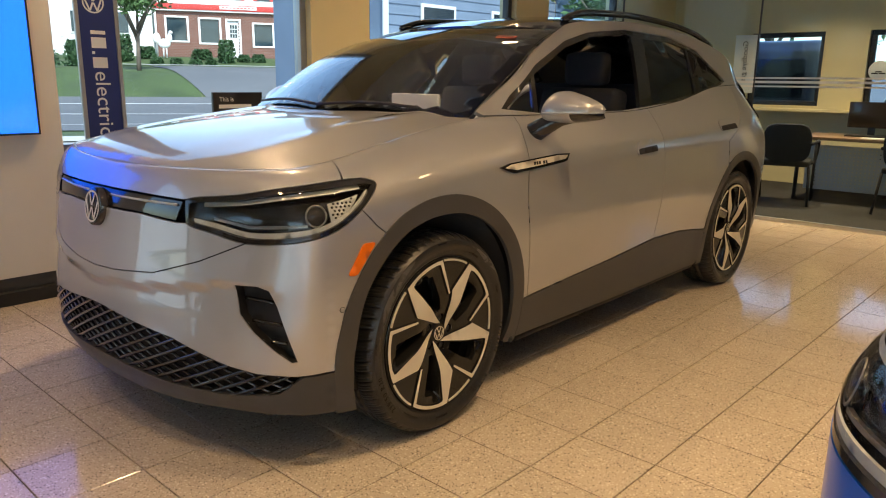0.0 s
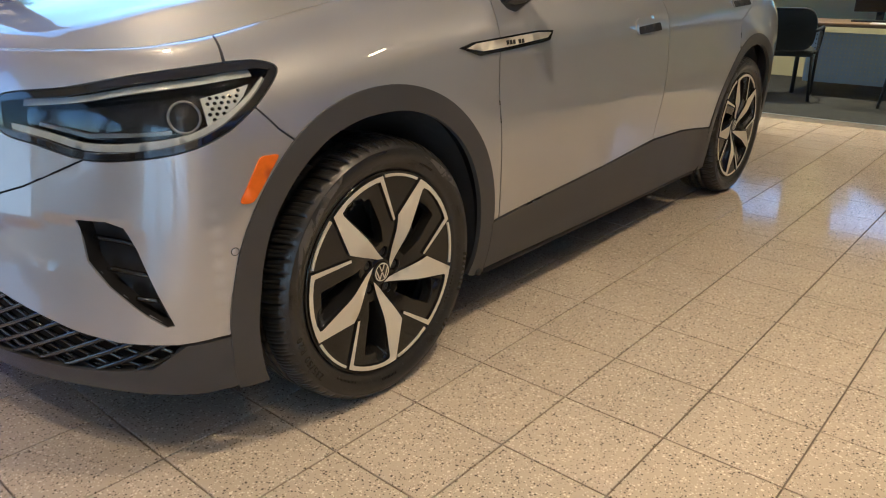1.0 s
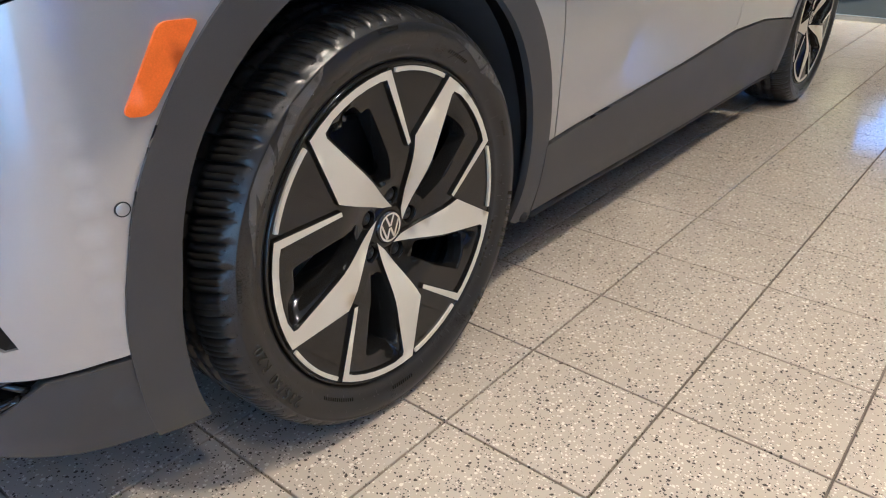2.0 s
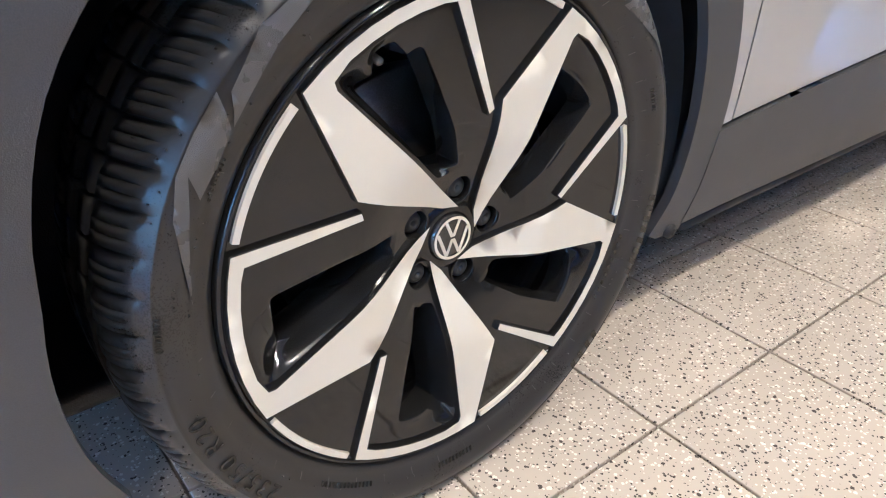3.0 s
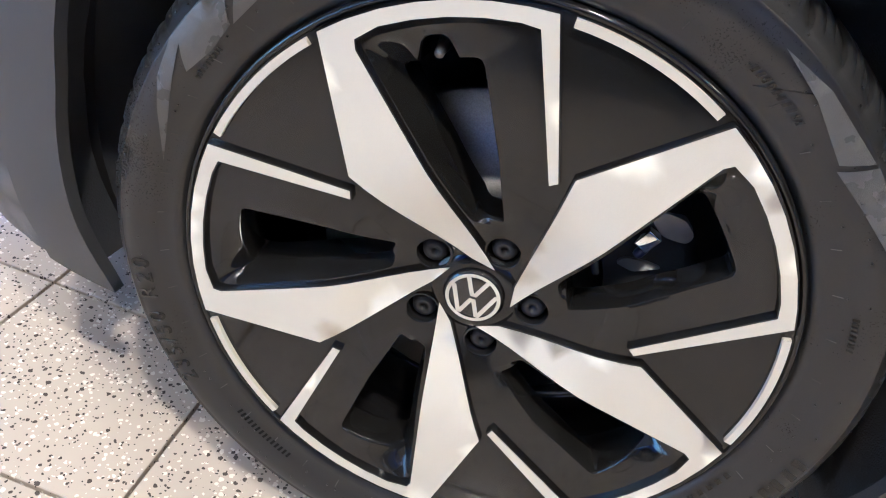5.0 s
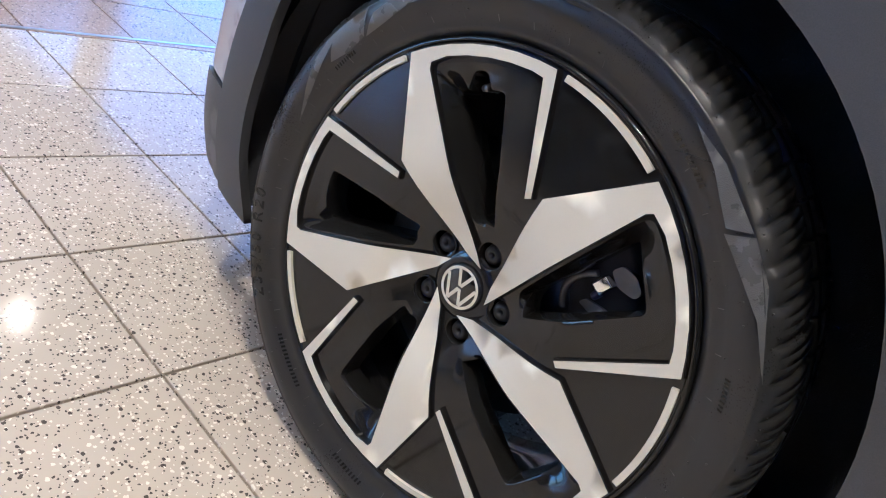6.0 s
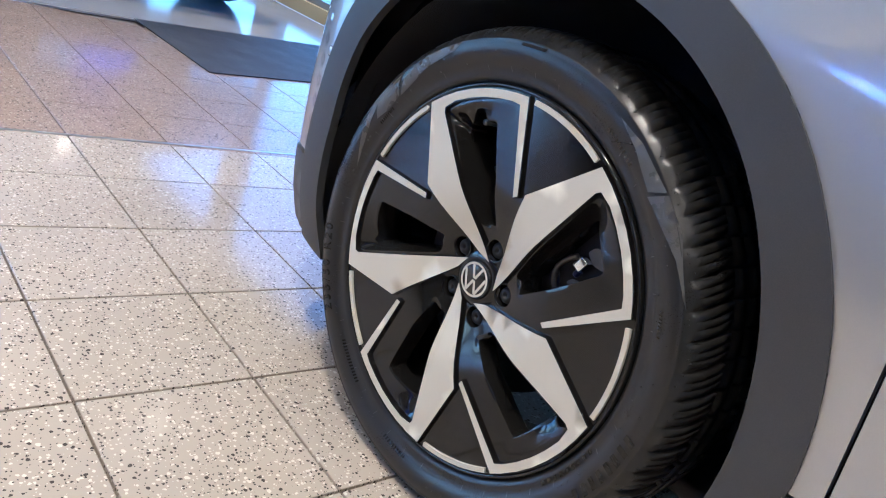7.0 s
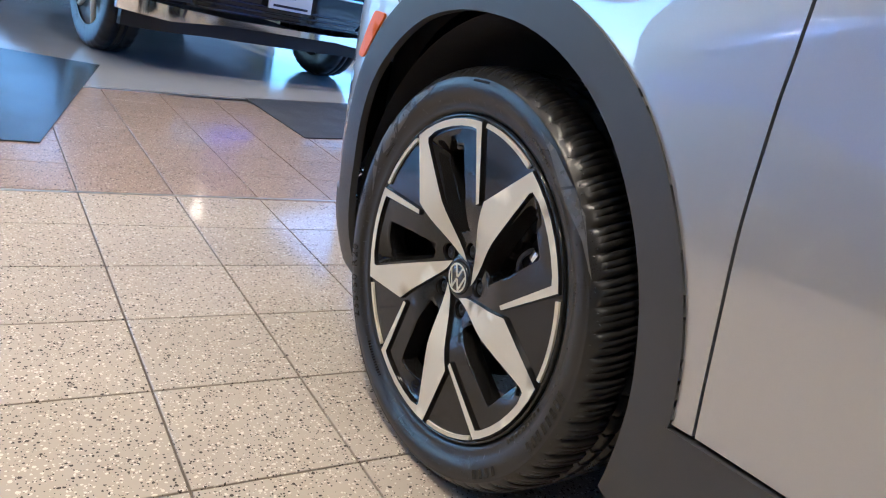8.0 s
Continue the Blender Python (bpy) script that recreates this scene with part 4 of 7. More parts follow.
def mirror(car, side, paint):
    """A door mirror: painted cap that tapers outwards, black foot and arm, indicator strip and glass."""
    sgn = 1 if side > 0 else -1
    y0 = YC - sgn * (YC - 0.085)
    arm = bmesh.new()
    tube(arm, [(0.63, y0 + sgn * 0.03, 1.035), (0.64, y0 - sgn * 0.03, 1.052), (0.665, y0 - sgn * 0.075, 1.085), (0.68, y0 - sgn * 0.13, 1.108), (0.69, y0 - sgn * 0.20, 1.115)], 0.036, 10, [0.9, 1.25, 1.05, 0.75, 0.4])
    part("mirror_arm", arm, GLOSS_BLACK, car, "gloss black mirror arm")
    crest = spline([(0.0, 0.35), (0.07, 0.72), (0.2, 0.97), (0.3, 1.0), (0.6, 0.78), (0.85, 0.47), (0.95, 0.28), (1.0, 0.10)])

    def shell(u, a, low):
        """u runs out along the cap; a from its back edge over the front to the other edge."""
        k = crest(u)
        y = y0 - sgn * (0.055 + 0.245 * u)
        z0 = 1.134 + 0.010 * u
        h = (0.084 * k) if not low else -0.046 * min(1.0, 0.5 + k * 0.55)
        return Vector((0.700 - 0.095 * (0.45 + 0.55 * k) * (1 - 0.75 * ease(0.82, 1.0, u)) * math.cos(a) ** 0.8 + 0.03 * u, y, z0 + h * math.sin(a)))
    for low, name, mat, label, u0, u1 in ((False, "mirror_cap", paint, "painted mirror cap", 0, 1), (True, "mirror_skirt", paint, "painted lower part of the mirror", 0, 0.56), (True, "mirror_foot", GLOSS_BLACK, "gloss black outer half of the mirror", 0.56, 1)):
        bm = bmesh.new()
        rows = [[bm.verts.new(shell(u, a, low)) for a in np.linspace(0, math.pi / 2, 12)] for u in np.linspace(u0, u1, 22)]
        for a, b in zip(rows, rows[1:]):
            for i in range(11):
                bm.faces.new((a[i], a[i + 1], b[i + 1], b[i]))
        for row in (rows[0], rows[-1]):
            bm.faces.new([*row, bm.verts.new((0.705, row[0].co.y, row[0].co.z))])
        made = part(name, bm, mat, car, label)
    bm = bmesh.new()
    tube(bm, [shell(u, 0.0, False) + Vector((-0.001, 0, -0.003)) for u in np.linspace(0.03, 1.0, 16)], 0.005, 6)
    part("indicator", bm, LIGHT_BAR, made, "clear indicator strip")
    bm = box(bmesh.new(), (0.706, y0 - sgn * 0.155 - 0.078, 1.112), (0.711, y0 - sgn * 0.155 + 0.078, 1.192), 0.02)
    part("mirror_glass", bm, CHROME, made)


def car_top(car, paint):
    """Windscreen, roof, tail and what shows of the cabin."""
    ring = [(0.0, v) for v in np.linspace(-1, 1, 24)] + [(k, 1.0) for k in np.linspace(0, 1, 14)[1:]] + [(1.0, v) for v in np.linspace(1, -1, 24)[1:]] + [(k, -1.0) for k in np.linspace(1, 0, 14)[1:-1]]
    wide = [(k * 0.9, v * 0.7) for k, v in ring]
    def on_screen(a, b, out=0.0):
        return screen(a / 0.9, b / 0.7, out)
    glass = part("windscreen", sheet(bmesh.new(), on_screen, shrunk(wide, 0.004), (), 0.05, 0.005, 0.0, back=True), CAR_GLASS, car, "tinted laminated windscreen")
    glass.visible_shadow = False
    inner = shrunk(wide, 0.035)
    part("black_border", sheet(bmesh.new(), on_screen, shrunk(wide, 0.003), [inner], 0.05, 0.0, -0.008), MATT_BLACK, glass)
    # roof
    xs = np.linspace(1.125, 3.5, 30)
    def edge(x):
        return YC - side_glass(x, rail_z(x)).y - 0.004
    head = [(screen(1.0, v).x + 0.006, -(screen(1.0, v).y - YC)) for v in np.linspace(0.99, -0.99, 20)]
    outline = [*[(x, q) for x, q in head if True], *[(x, edge(x)) for x in xs[1:]], *[(x, -edge(x)) for x in xs[::-1][:-1]]]
    part("roof", sheet(bmesh.new(), roof, outline, (), 0.06, 0.02, 0.0), GLOSS_BLACK, car, "gloss black glass roof")
    # tail: hatch from the roof down to the rear shoulder
    bm = bmesh.new()
    rows = []
    for k in np.linspace(0, 1, 10):
        row = []
        for v in np.linspace(-1, 1, 15):
            a = roof(3.5, edge(3.5) * v)
            b = Vector((3.60 - 0.10 * v * v, YC - 0.66 * v, 1.08))
            p = a.lerp(b, k)
            p.x += 0.10 * math.sin(math.pi * k) ** 0.8
            row.append(bm.verts.new(p))
        rows.append(row)
    for a, b in zip(rows, rows[1:]):
        for i in range(14):
            bm.faces.new((a[i], a[i + 1], b[i + 1], b[i]))
    part("tailgate", bm, GLOSS_BLACK, car)
    for side in (1, -1):
        place = mirrored(hull, side)
        bm = sheet(bmesh.new(), place, lift([(s_of(3.36), 1.16), (s_of(3.36) + 0.35, 1.07), (s_of(3.36) + 0.4, 0.98), (s_of(3.36) + 0.05, 1.04)]), (), 0.04, 0.012, 0.008)
        part("tail_light", bm, DARK_GLASS, car, "smoked tail light")
    # cowl and wipers
    bm = bmesh.new()
    rows = [[bm.verts.new((0.40 - 0.21 * (1 - (q / 0.66) ** 2) + dx, YC - q, 1.098 + dz)) for q in np.linspace(-0.66, 0.66, 16)] for dx, dz in ((-0.02, -0.01), (0.05, -0.012), (0.10, 0.0))]
    for a, b in zip(rows, rows[1:]):
        for i in range(15):
            bm.faces.new((a[i], a[i + 1], b[i + 1], b[i]))
    part("cowl", bm, MATT_BLACK, car)
    for v0, v1 in ((0.88, 0.05), (0.05, -0.7)):
        bm = bmesh.new()
        tube(bm, [screen(0.03 + 0.03 * math.sin(3.1 * t), v0 + (v1 - v0) * t, 0.018) for t in np.linspace(0, 1, 10)], 0.007, 6)
        part("wiper", bm, MATT_BLACK, car)
    # cabin
    bm = bmesh.new()
    rows = []
    for x, z in ((0.30, 1.06), (0.55, 1.085), (0.80, 1.075), (0.92, 1.03), (0.95, 0.9), (0.95, 0.7)):
        rows.append([bm.verts.new((x - 0.1 * (1 - (q / 0.7) ** 2), YC - q, z)) for q in np.linspace(-0.7, 0.7, 12)])
    for a, b in zip(rows, rows[1:]):
        for i in range(11):
            bm.faces.new((a[i], a[i + 1], b[i + 1], b[i]))
    part("dashboard", bm, DASH, car, "soft black dashboard")
    block("centre_screen", (0.78, YC - 0.17, 1.04), (0.80, YC + 0.15, 1.19), WHITE_TRIM, car, "white framed centre screen", 0.02)
    for q in (0.38, -0.38):
        bm = box(bmesh.new(), (-0.07, -0.25, 0.0), (0.07, 0.25, 0.62), 0.05, pose(1.62, YC - q, 0.62, 0, 14, 0))
        seat = part("seat", bm, FABRIC, car, "dark grey fabric car seat")
        part("headrest", box(bmesh.new(), (1.74, YC - q - 0.13, 1.24), (1.84, YC - q + 0.13, 1.42), 0.04), FABRIC, seat)
        part("cushion", box(bmesh.new(), (1.15, YC - q - 0.26, 0.55), (1.66, YC - q + 0.26, 0.72), 0.05), FABRIC, seat)
    part("rear_bench", box(bmesh.new(), (2.55, YC - 0.62, 0.6), (2.72, YC + 0.62, 1.25), 0.05), FABRIC, car)
    bm = bmesh.new()
    tube(bm, [Vector((0.98 + 0.07 * math.sin(a), YC - 0.38 + 0.185 * math.cos(a), 0.98 + 0.17 * math.sin(a))) for a in np.linspace(0, 2 * math.pi, 33)], 0.016, 8, caps=False)
    part("steering_wheel", bm, WHITE_TRIM, car, "pale steering wheel")
    sticker = part("sticker", sheet(bmesh.new(), on_screen, [(0.675, -0.575), (0.675, -0.475), (0.715, -0.475), (0.715, -0.575)], (), 0.03, 0.0, 0.003), STICKER, glass, "small red windscreen sticker")
    for n in range(6):
        a = -0.565 + 0.0145 * n
        part("mark", sheet(bmesh.new(), on_screen, [(0.685, a), (0.685, a + 0.009), (0.705, a + 0.009), (0.705, a)], (), 0.03, 0.0, 0.0045), DASH, glass)


# ---- wheels ----
def pol(r, deg):
    return (r * math.cos(radians(deg)), r * math.sin(radians(deg)))


def face_y(r):
    """The dish of the wheel's outer face: hub set in, spokes proud."""
    return 0.004 - 0.026 * ease(0.025, 0.15, r)


SPOKE = [(0.041, -36), (0.164, 1.5), (0.2765, -12.5), *[(0.2765, a) for a in (-18, -24, -30, -36, -42, -48)], (0.2765, -52.5), (0.1535, -67.3), (0.1475, -65.0),
         (0.262, -50.2), *[(0.2635, a) for a in (-47, -41, -35, -29, -23)], (0.2595, -18.2), (0.252, -17.6), (0.036, -72)]

SIDEWALL = [(0.284, -0.006), (0.288, -0.015), (0.296, -0.0195), (0.300, -0.0185), (0.310, -0.0255), (0.325, -0.0315), (0.338, -0.0310), (0.3425, -0.0290), (0.3438, -0.0296), (0.3452, -0.0274), (0.3505, -0.0238)]


def wall_y(r):
    rs, ys = zip(*SIDEWALL)
    return float(np.interp(r, rs, ys))


def loop_between(corners, n, turn):
    """A closed loop through corners (r, angle), n points a side, softly rounded."""
    pts = []
    for (r0, a0), (r1, a1) in zip(corners, corners[1:] + corners[:1]):
        curved = abs(r0 - r1) < 0.012 and r0 > 0.2
        for k in range(n):
            t = k / n
            if curved:
                pts.append(pol(r0 + (r1 - r0) * t, a0 + (a1 - a0) * t + turn))
            else:
                p, q = pol(r0, a0 + turn), pol(r1, a1 + turn)
                pts.append((p[0] + (q[0] - p[0]) * t, p[1] + (q[1] - p[1]) * t))
    pts = np.array(pts)
    for _ in range(3):
        pts = 0.25 * np.roll(pts, 1, 0) + 0.5 * pts + 0.25 * np.roll(pts, -1, 0)
    return [tuple(p) for p in pts]


POCKET = [(0.082, -37.5), (0.2565, -18.2), (0.2590, -49.2), (0.150, -63.2), (0.084, -60.5)]
OPENING = [(0.087, -39.5), (0.228, -22.5), (0.233, -41.0), (0.150, -48.0), (0.089, -57.0)]


def build_wheel(parent, where, label):
    """One wheel with its tyre: black face with five openings, machined spokes, bolts, hub cap, barrel, brake."""
    spokes = [[pol(r, a + 72 * k) for r, a in SPOKE] for k in range(5)]
    n = 20
    pockets = [loop_between(POCKET, n, 72 * k) for k in range(5)]
    mouths = [loop_between(OPENING, n, 72 * k) for k in range(5)]
    # one opening reaches out to clear the valve
    for i, (x, z) in enumerate(mouths[2]):
        off, r = math.degrees(math.atan2(z, x)) - 112.2, math.hypot(x, z)
        if r > 0.2 and abs(off) < 4.2:
            mouths[2][i] = pol(r + 0.0190 * (1 - (off / 4.2) ** 4), off + 112.2)
    wells = [[(pol(0.0565, 4.5 + 72 * k)[0] + 0.0162 * math.cos(a), pol(0.0565, 4.5 + 72 * k)[1] + 0.0162 * math.sin(a)) for a in np.linspace(0, 2 * math.pi, 28, endpoint=False)] for k in range(5)]

    def flat(u, v, out=0.0):
        return Vector((u, face_y(math.hypot(u, v)) + 0.0055 - out, v))

    disc = [pol(0.2785, a) for a in np.linspace(0, 360, 120, endpoint=False)]
    bm = sheet(bmesh.new(), flat, disc, pockets + wells, 0.011, 0.0)
    # pockets that fall from the face to the openings, then the walls of the openings
    for k in range(5):
        rings = []
        for j in range(9):
            t = j / 8
            ring = []
            for i, (a, b) in enumerate(zip(pockets[k], mouths[k])):
                side, along = divmod(i, n)
                s = along / n
                deep = (0.030, 0.0068 + 0.0232 * (1 - s) ** 3, 0.0068, 0.0068, 0.0068 + 0.0232 * s**4)[side]
                p = (a[0] + (b[0] - a[0]) * t, a[1] + (b[1] - a[1]) * t)
                fall = t * t * (3 - 2 * t) * 0.35 + t * 0.65
                ring.append(bm.verts.new((p[0], face_y(math.hypot(*p)) + 0.0055 + (deep - 0.0055) * fall, p[1])))
            rings.append(ring)
        for extra, push in ((0.0007, 0.0007), (0.0010, 0.004), (0.0020, 0.030)):
            c = np.mean(mouths[k], axis=0)
            ring = []
            for v in rings[-1]:
                d = Vector((c[0] - v.co.x, 0, c[1] - v.co.z)).normalized()
                ring.append(bm.verts.new(v.co + d * extra + Vector((0, push, 0))))
            rings.append(ring)
        for a, b in zip(rings, rings[1:]):
            for i in range(len(a)):
                bm.faces.new((a[i], a[(i + 1) % len(a)], b[(i + 1) % len(a)], b[i]))
    bmesh.ops.remove_doubles(bm, verts=bm.verts[:], dist=2e-5)
    sharpen(bm, 48)
    wheel = part("wheel", bm, WHEEL_BLACK, parent, label, where=where)

    def proud(u, v, out=0.0):
        return Vector((u, face_y(math.hypot(u, v)) - out, v))
    for k in range(5):
        spoke = part("spoke", sheet(bmesh.new(), proud, shrunk(spokes[k], -0.0010), (), 0.02, 0.008, 0.0), WHEEL_BLACK, wheel, "spoke with black sides and a bright machined face")
        part("machined_face", sheet(bmesh.new(), proud, shrunk(spokes[k], 0.0004), (), 0.02, 0.0004, 0.0006), MACHINED, wheel, "bright machined aluminium spoke face")
        thin = [pol(0.2765, a + 72 * k) for a in np.linspace(-55.0, -82.0, 12)] + [pol(0.2695, a + 72 * k) for a in np.linspace(-82.0, -55.0, 12)]
        part("rim_accent", sheet(bmesh.new(), proud, thin, (), 0.03, 0.006, -0.001), MACHINED, wheel)
        # bolt in its well
        c = pol(0.0565, 4.5 + 72 * k)
        well = lathe(bmesh.new(), [(0.0185, -0.0010), (0.0170, -0.0018), (0.0160, 0.0), (0.0155, 0.022), (0.0, 0.022)], 28)
        part("bolt_well", well, WHEEL_BLACK, wheel, where=pose(c[0], face_y(0.0565) + 0.0055, c[1]))
        bolt = lathe(bmesh.new(), [(0.0, 0.012), (0.0032, 0.012), (0.0036, 0.0065), (0.0075, 0.0062), (0.0115, 0.009), (0.0128, 0.014), (0.0130, 0.022)], 24)
        part("wheel_bolt", bolt, MATT_BLACK, wheel, where=pose(c[0], face_y(0.0565) + 0.0015, c[1]))
    cap = part("hub_cap", lathe(bmesh.new(), [(0.0, -0.0015), (0.024, -0.0010), (0.0275, 0.0005), (0.0290, 0.005), (0.0290, 0.014)], 48), GLOSS_BLACK, wheel, "round black hub cap with a silver ring")
    emblem = lambda u, v, h: Vector((u, -0.0012 - h * 0.4, v))
    emblem_bars(wheel, 0.0265, emblem)
    part("hub_boss", lathe(bmesh.new(), [(0.030, 0.004), (0.036, 0.0035), (0.044, 0.009)], 48), WHEEL_BLACK, wheel)
    part("rim_lip", lathe(bmesh.new(), [(0.2775, -0.010), (0.2790, -0.0175), (0.2815, -0.0195), (0.2845, -0.0180), (0.2855, -0.010), (0.284, 0.004)], 120), WHEEL_BLACK, wheel, "gloss black rim lip")
    part("barrel", lathe(bmesh.new(), [(0.278, 0.005), (0.262, 0.022), (0.250, 0.045), (0.245, 0.11), (0.250, 0.17), (0.268, 0.185), (0.284, 0.19)], 72), GLOSS_BLACK, wheel)
    vx, vz = pol(0.233, 112.6)
    bm = tube(bmesh.new(), [(vx, 0.03, vz), (vx * 0.995, 0.010, vz * 0.995), (vx * 0.99, 0.002, vz * 0.99)], 0.0048, 10, [1.4, 1.0, 0.9])
    part("valve", bm, STEEL, wheel, "grey valve cap")
    part("brake_disc", lathe(bmesh.new(), [(0.075, 0.055), (0.085, 0.075), (0.092, 0.078), (0.176, 0.078), (0.178, 0.081), (0.178, 0.100), (0.176, 0.102)], 72), STEEL, wheel, "worn steel brake disc")
    part("hub_drum", lathe(bmesh.new(), [(0.0, 0.03), (0.075, 0.032), (0.078, 0.06)], 40), MATT_BLACK, wheel)
    bm = bmesh.new()
    lathe(bm, [(0.118, 0.050), (0.190, 0.050), (0.205, 0.062), (0.205, 0.13), (0.15, 0.135)], 10, arc=(radians(8), radians(58)))
    part("caliper", bm, MATT_BLACK, wheel, "dark cast brake caliper")
    # brake hose, its union and the bracket
    def deep(r, a, y):
        return (pol(r, a)[0], y, pol(r, a)[1])
    hose = smooth_run([deep(0.112, 22, 0.046), deep(0.112, 30, 0.044), deep(0.122, 37.5, 0.042), deep(0.140, 40.5, 0.042), deep(0.157, 40.5, 0.044)])
    part("brake_hose", tube(bmesh.new(), hose, 0.0042, 8), CAST, wheel, "grey brake hose")
    u = deep(0.164, 36, 0.040)
    part("hose_union", box(bmesh.new(), (-0.008, -0.006, -0.010), (0.008, 0.008, 0.010), 0.002, Matrix.Translation(u) @ pose(0, 0, 0, 0, 25, 0)), CHROME, wheel, "bright hose union")
    part("union_collar", lathe(bmesh.new(), [(0.0, -0.006), (0.004, -0.006), (0.005, -0.003), (0.005, 0.005)], 14, axis="z"), NAVY_PLASTIC, wheel, "dark blue union collar", where=pose(pol(0.155, 32)[0], 0.040, pol(0.155, 32)[1], 0, 25, 0))
    shape = [pol(0.172, 41), pol(0.186, 42), pol(0.200, 38), pol(0.204, 33), pol(0.196, 31), pol(0.184, 33), pol(0.176, 35)]
    part("caliper_bracket", sheet(bmesh.new(), lambda a, b, out=0.0: Vector((a, 0.046 - out, b)), rounded(shape, 0.005), (), 0.01, 0.012, 0.0), CAST, wheel, "grey cast bracket")
    shape = [pol(0.130, 27), pol(0.140, 29), pol(0.160, 26.0), pol(0.172, 23.5), pol(0.145, 22.5)]
    part("caliper_clip", sheet(bmesh.new(), lambda a, b, out=0.0: Vector((a, 0.046 - out, b)), rounded(shape, 0.004), (), 0.01, 0.010, 0.0), CAST, wheel, "grey cast brake clip")
    part("hub_carrier", lathe(bmesh.new(), [(0.0, 0.125), (0.10, 0.125), (0.11, 0.16)], 40), MATT_BLACK, wheel)
    tyre(wheel)
    return wheel


def tyre(wheel):
    """A low tyre with a shouldered tread, ribbed satin flashes and raised lettering on its wall."""
    shoulder = [(0.3548, -0.0192), (0.3588, -0.0138), (0.3622, -0.0072), (0.3650, 0.0005), (0.3672, 0.0090), (0.3688, 0.0190), (0.3697, 0.0300), (0.3701, 0.0440)]
    half = SIDEWALL + shoulder + [(0.3622, 0.0452), (0.3622, 0.0530), (0.3705, 0.0542), (0.3708, 0.0780), (0.3630, 0.0792), (0.3630, 0.0850)]
    profile = half + [(r, 0.1715 - y) for r, y in reversed(half)]
    pitches, first_rib = 62, len(SIDEWALL)
    # one pitch: a wide slanted groove, then a block cut by two fine slits
    cuts = (0.0, 0.006, 0.022, 0.120, 0.140, 0.420, 0.424, 0.452, 0.456, 0.700, 0.704, 0.732, 0.736)
    steps = len(cuts)
    groove = (0.0012, 0.0045, 0.0070, 0.0080, 0.0082, 0.0082, 0.0082, 0.0082)
    slit = (0.0, 0.0, 0.0012, 0.0035, 0.0045, 0.0050, 0.0050, 0.0050)

    def wave(k, j):
        phase, i = k % steps, min(j, len(profile) - 1 - j) - first_rib
        if i < 0:
            return (0, 0)
        sgn = 1 if j < len(half) else -1
        lean = min(max(i, 0), 7) / 7
        if i > 7:
            return (-0.006, 0) if phase in (2, 3) and half[i + first_rib][0] > 0.366 else (0, 0)
        deep = groove[i] if phase in (2, 3) else 0.35 * groove[i] if phase in (1, 4) else slit[i] if phase in (6, 7, 10, 11) else 0.0
        return (-deep * (0.55 + 0.45 * lean), sgn * deep * (1 - lean) * 0.9)
    bm = lathe(bmesh.new(), profile, pitches * steps, wave=wave, turns=[2 * math.pi * (k + c) / pitches for k in range(pitches) for c in cuts])
    # the grooves run slantwise over the tread
    for v in bm.verts:
        r, lie = math.hypot(v.co.x, v.co.z), min(max(v.co.y + 0.02, 0.0), 0.06) if v.co.y < 0.0857 else min(max(0.1915 - v.co.y, 0.0), 0.06)
        if r > 0.3465:
            a = math.atan2(v.co.z, v.co.x) + 0.55 * lie
            v.co.x, v.co.z = r * math.cos(a), r * math.sin(a)
    for v in bm.verts:
        if v.co.z < -0.3635:
            v.co.z = -0.3635
    sharpen(bm, 24)
    part("tyre", bm, RUBBER, wheel, "black all-season tyre with raised lettering")
    t = wheel

    def on_wall(u, v, out=0.0):
        r = math.hypot(u, v)
        return Vector((u, wall_y(r) - out, v))

    def on_arc(mid, radius):
        def place(x, y, h):
            a, r = radians(mid) - x / radius, radius + y
            return Vector((r * math.cos(a), wall_y(r) - 0.0013 - h, r * math.sin(a)))
        return place
    letters("235/50 R20", 0.027, RUBBER_MARK, t, "tyre_size_lettering", on_arc(205, 0.328), spacing=1.25)
    letters("OUTSIDE", 0.0085, RUBBER_MARK, t, "tyre_side_lettering", on_arc(174, 0.340), spacing=1.1)
    # maker's marks, as plain bars
    for mid, radius, height, count, width in ((312, 0.331, 0.015, 4, 0.012), (344, 0.331, 0.015, 8, 0.011), (334, 0.299, 0.006, 9, 0.008), (268, 0.312, 0.006, 10, 0.004), (236, 0.308, 0.005, 14, 0.004), (60, 0.312, 0.006, 10, 0.004), (150, 0.309, 0.004, 9, 0.003), (20, 0.318, 0.005, 8, 0.003), (90, 0.340, 0.004, 1, 0.06)):
        place = on_arc(mid, radius)
        bm = bmesh.new()
        for n in range(count):
            x = (n - count / 2) * width * 1.45
            lean = 0.2 * height
            bm.faces.new([bm.verts.new(place(x + dx, dy, 0.0003)) for dx, dy in ((0, -height / 2), (width * 0.72, -height / 2), (width * 0.72 + lean, height / 2), (lean, height / 2))])
        tagged(part("tyre_marking", bm, RUBBER_MARK, t, smooth=False), kind="stuff")
    bm = bmesh.new()
    for k in range(44):
        a = 2 * math.pi * k / 44 + 0.03
        r0, r1 = 0.3015, 0.3085
        bm.faces.new([bm.verts.new(((r * math.cos(a + d)), wall_y(r) - 0.0014, r * math.sin(a + d))) for r, d in ((r0, -0.0014), (r1, -0.0014), (r1, 0.0014), (r0, 0.0014))])
    tagged(part("tyre_tick", bm, RUBBER_SATIN, t, smooth=False), kind="stuff")
    bm = bmesh.new()
    rng = random.Random(12)
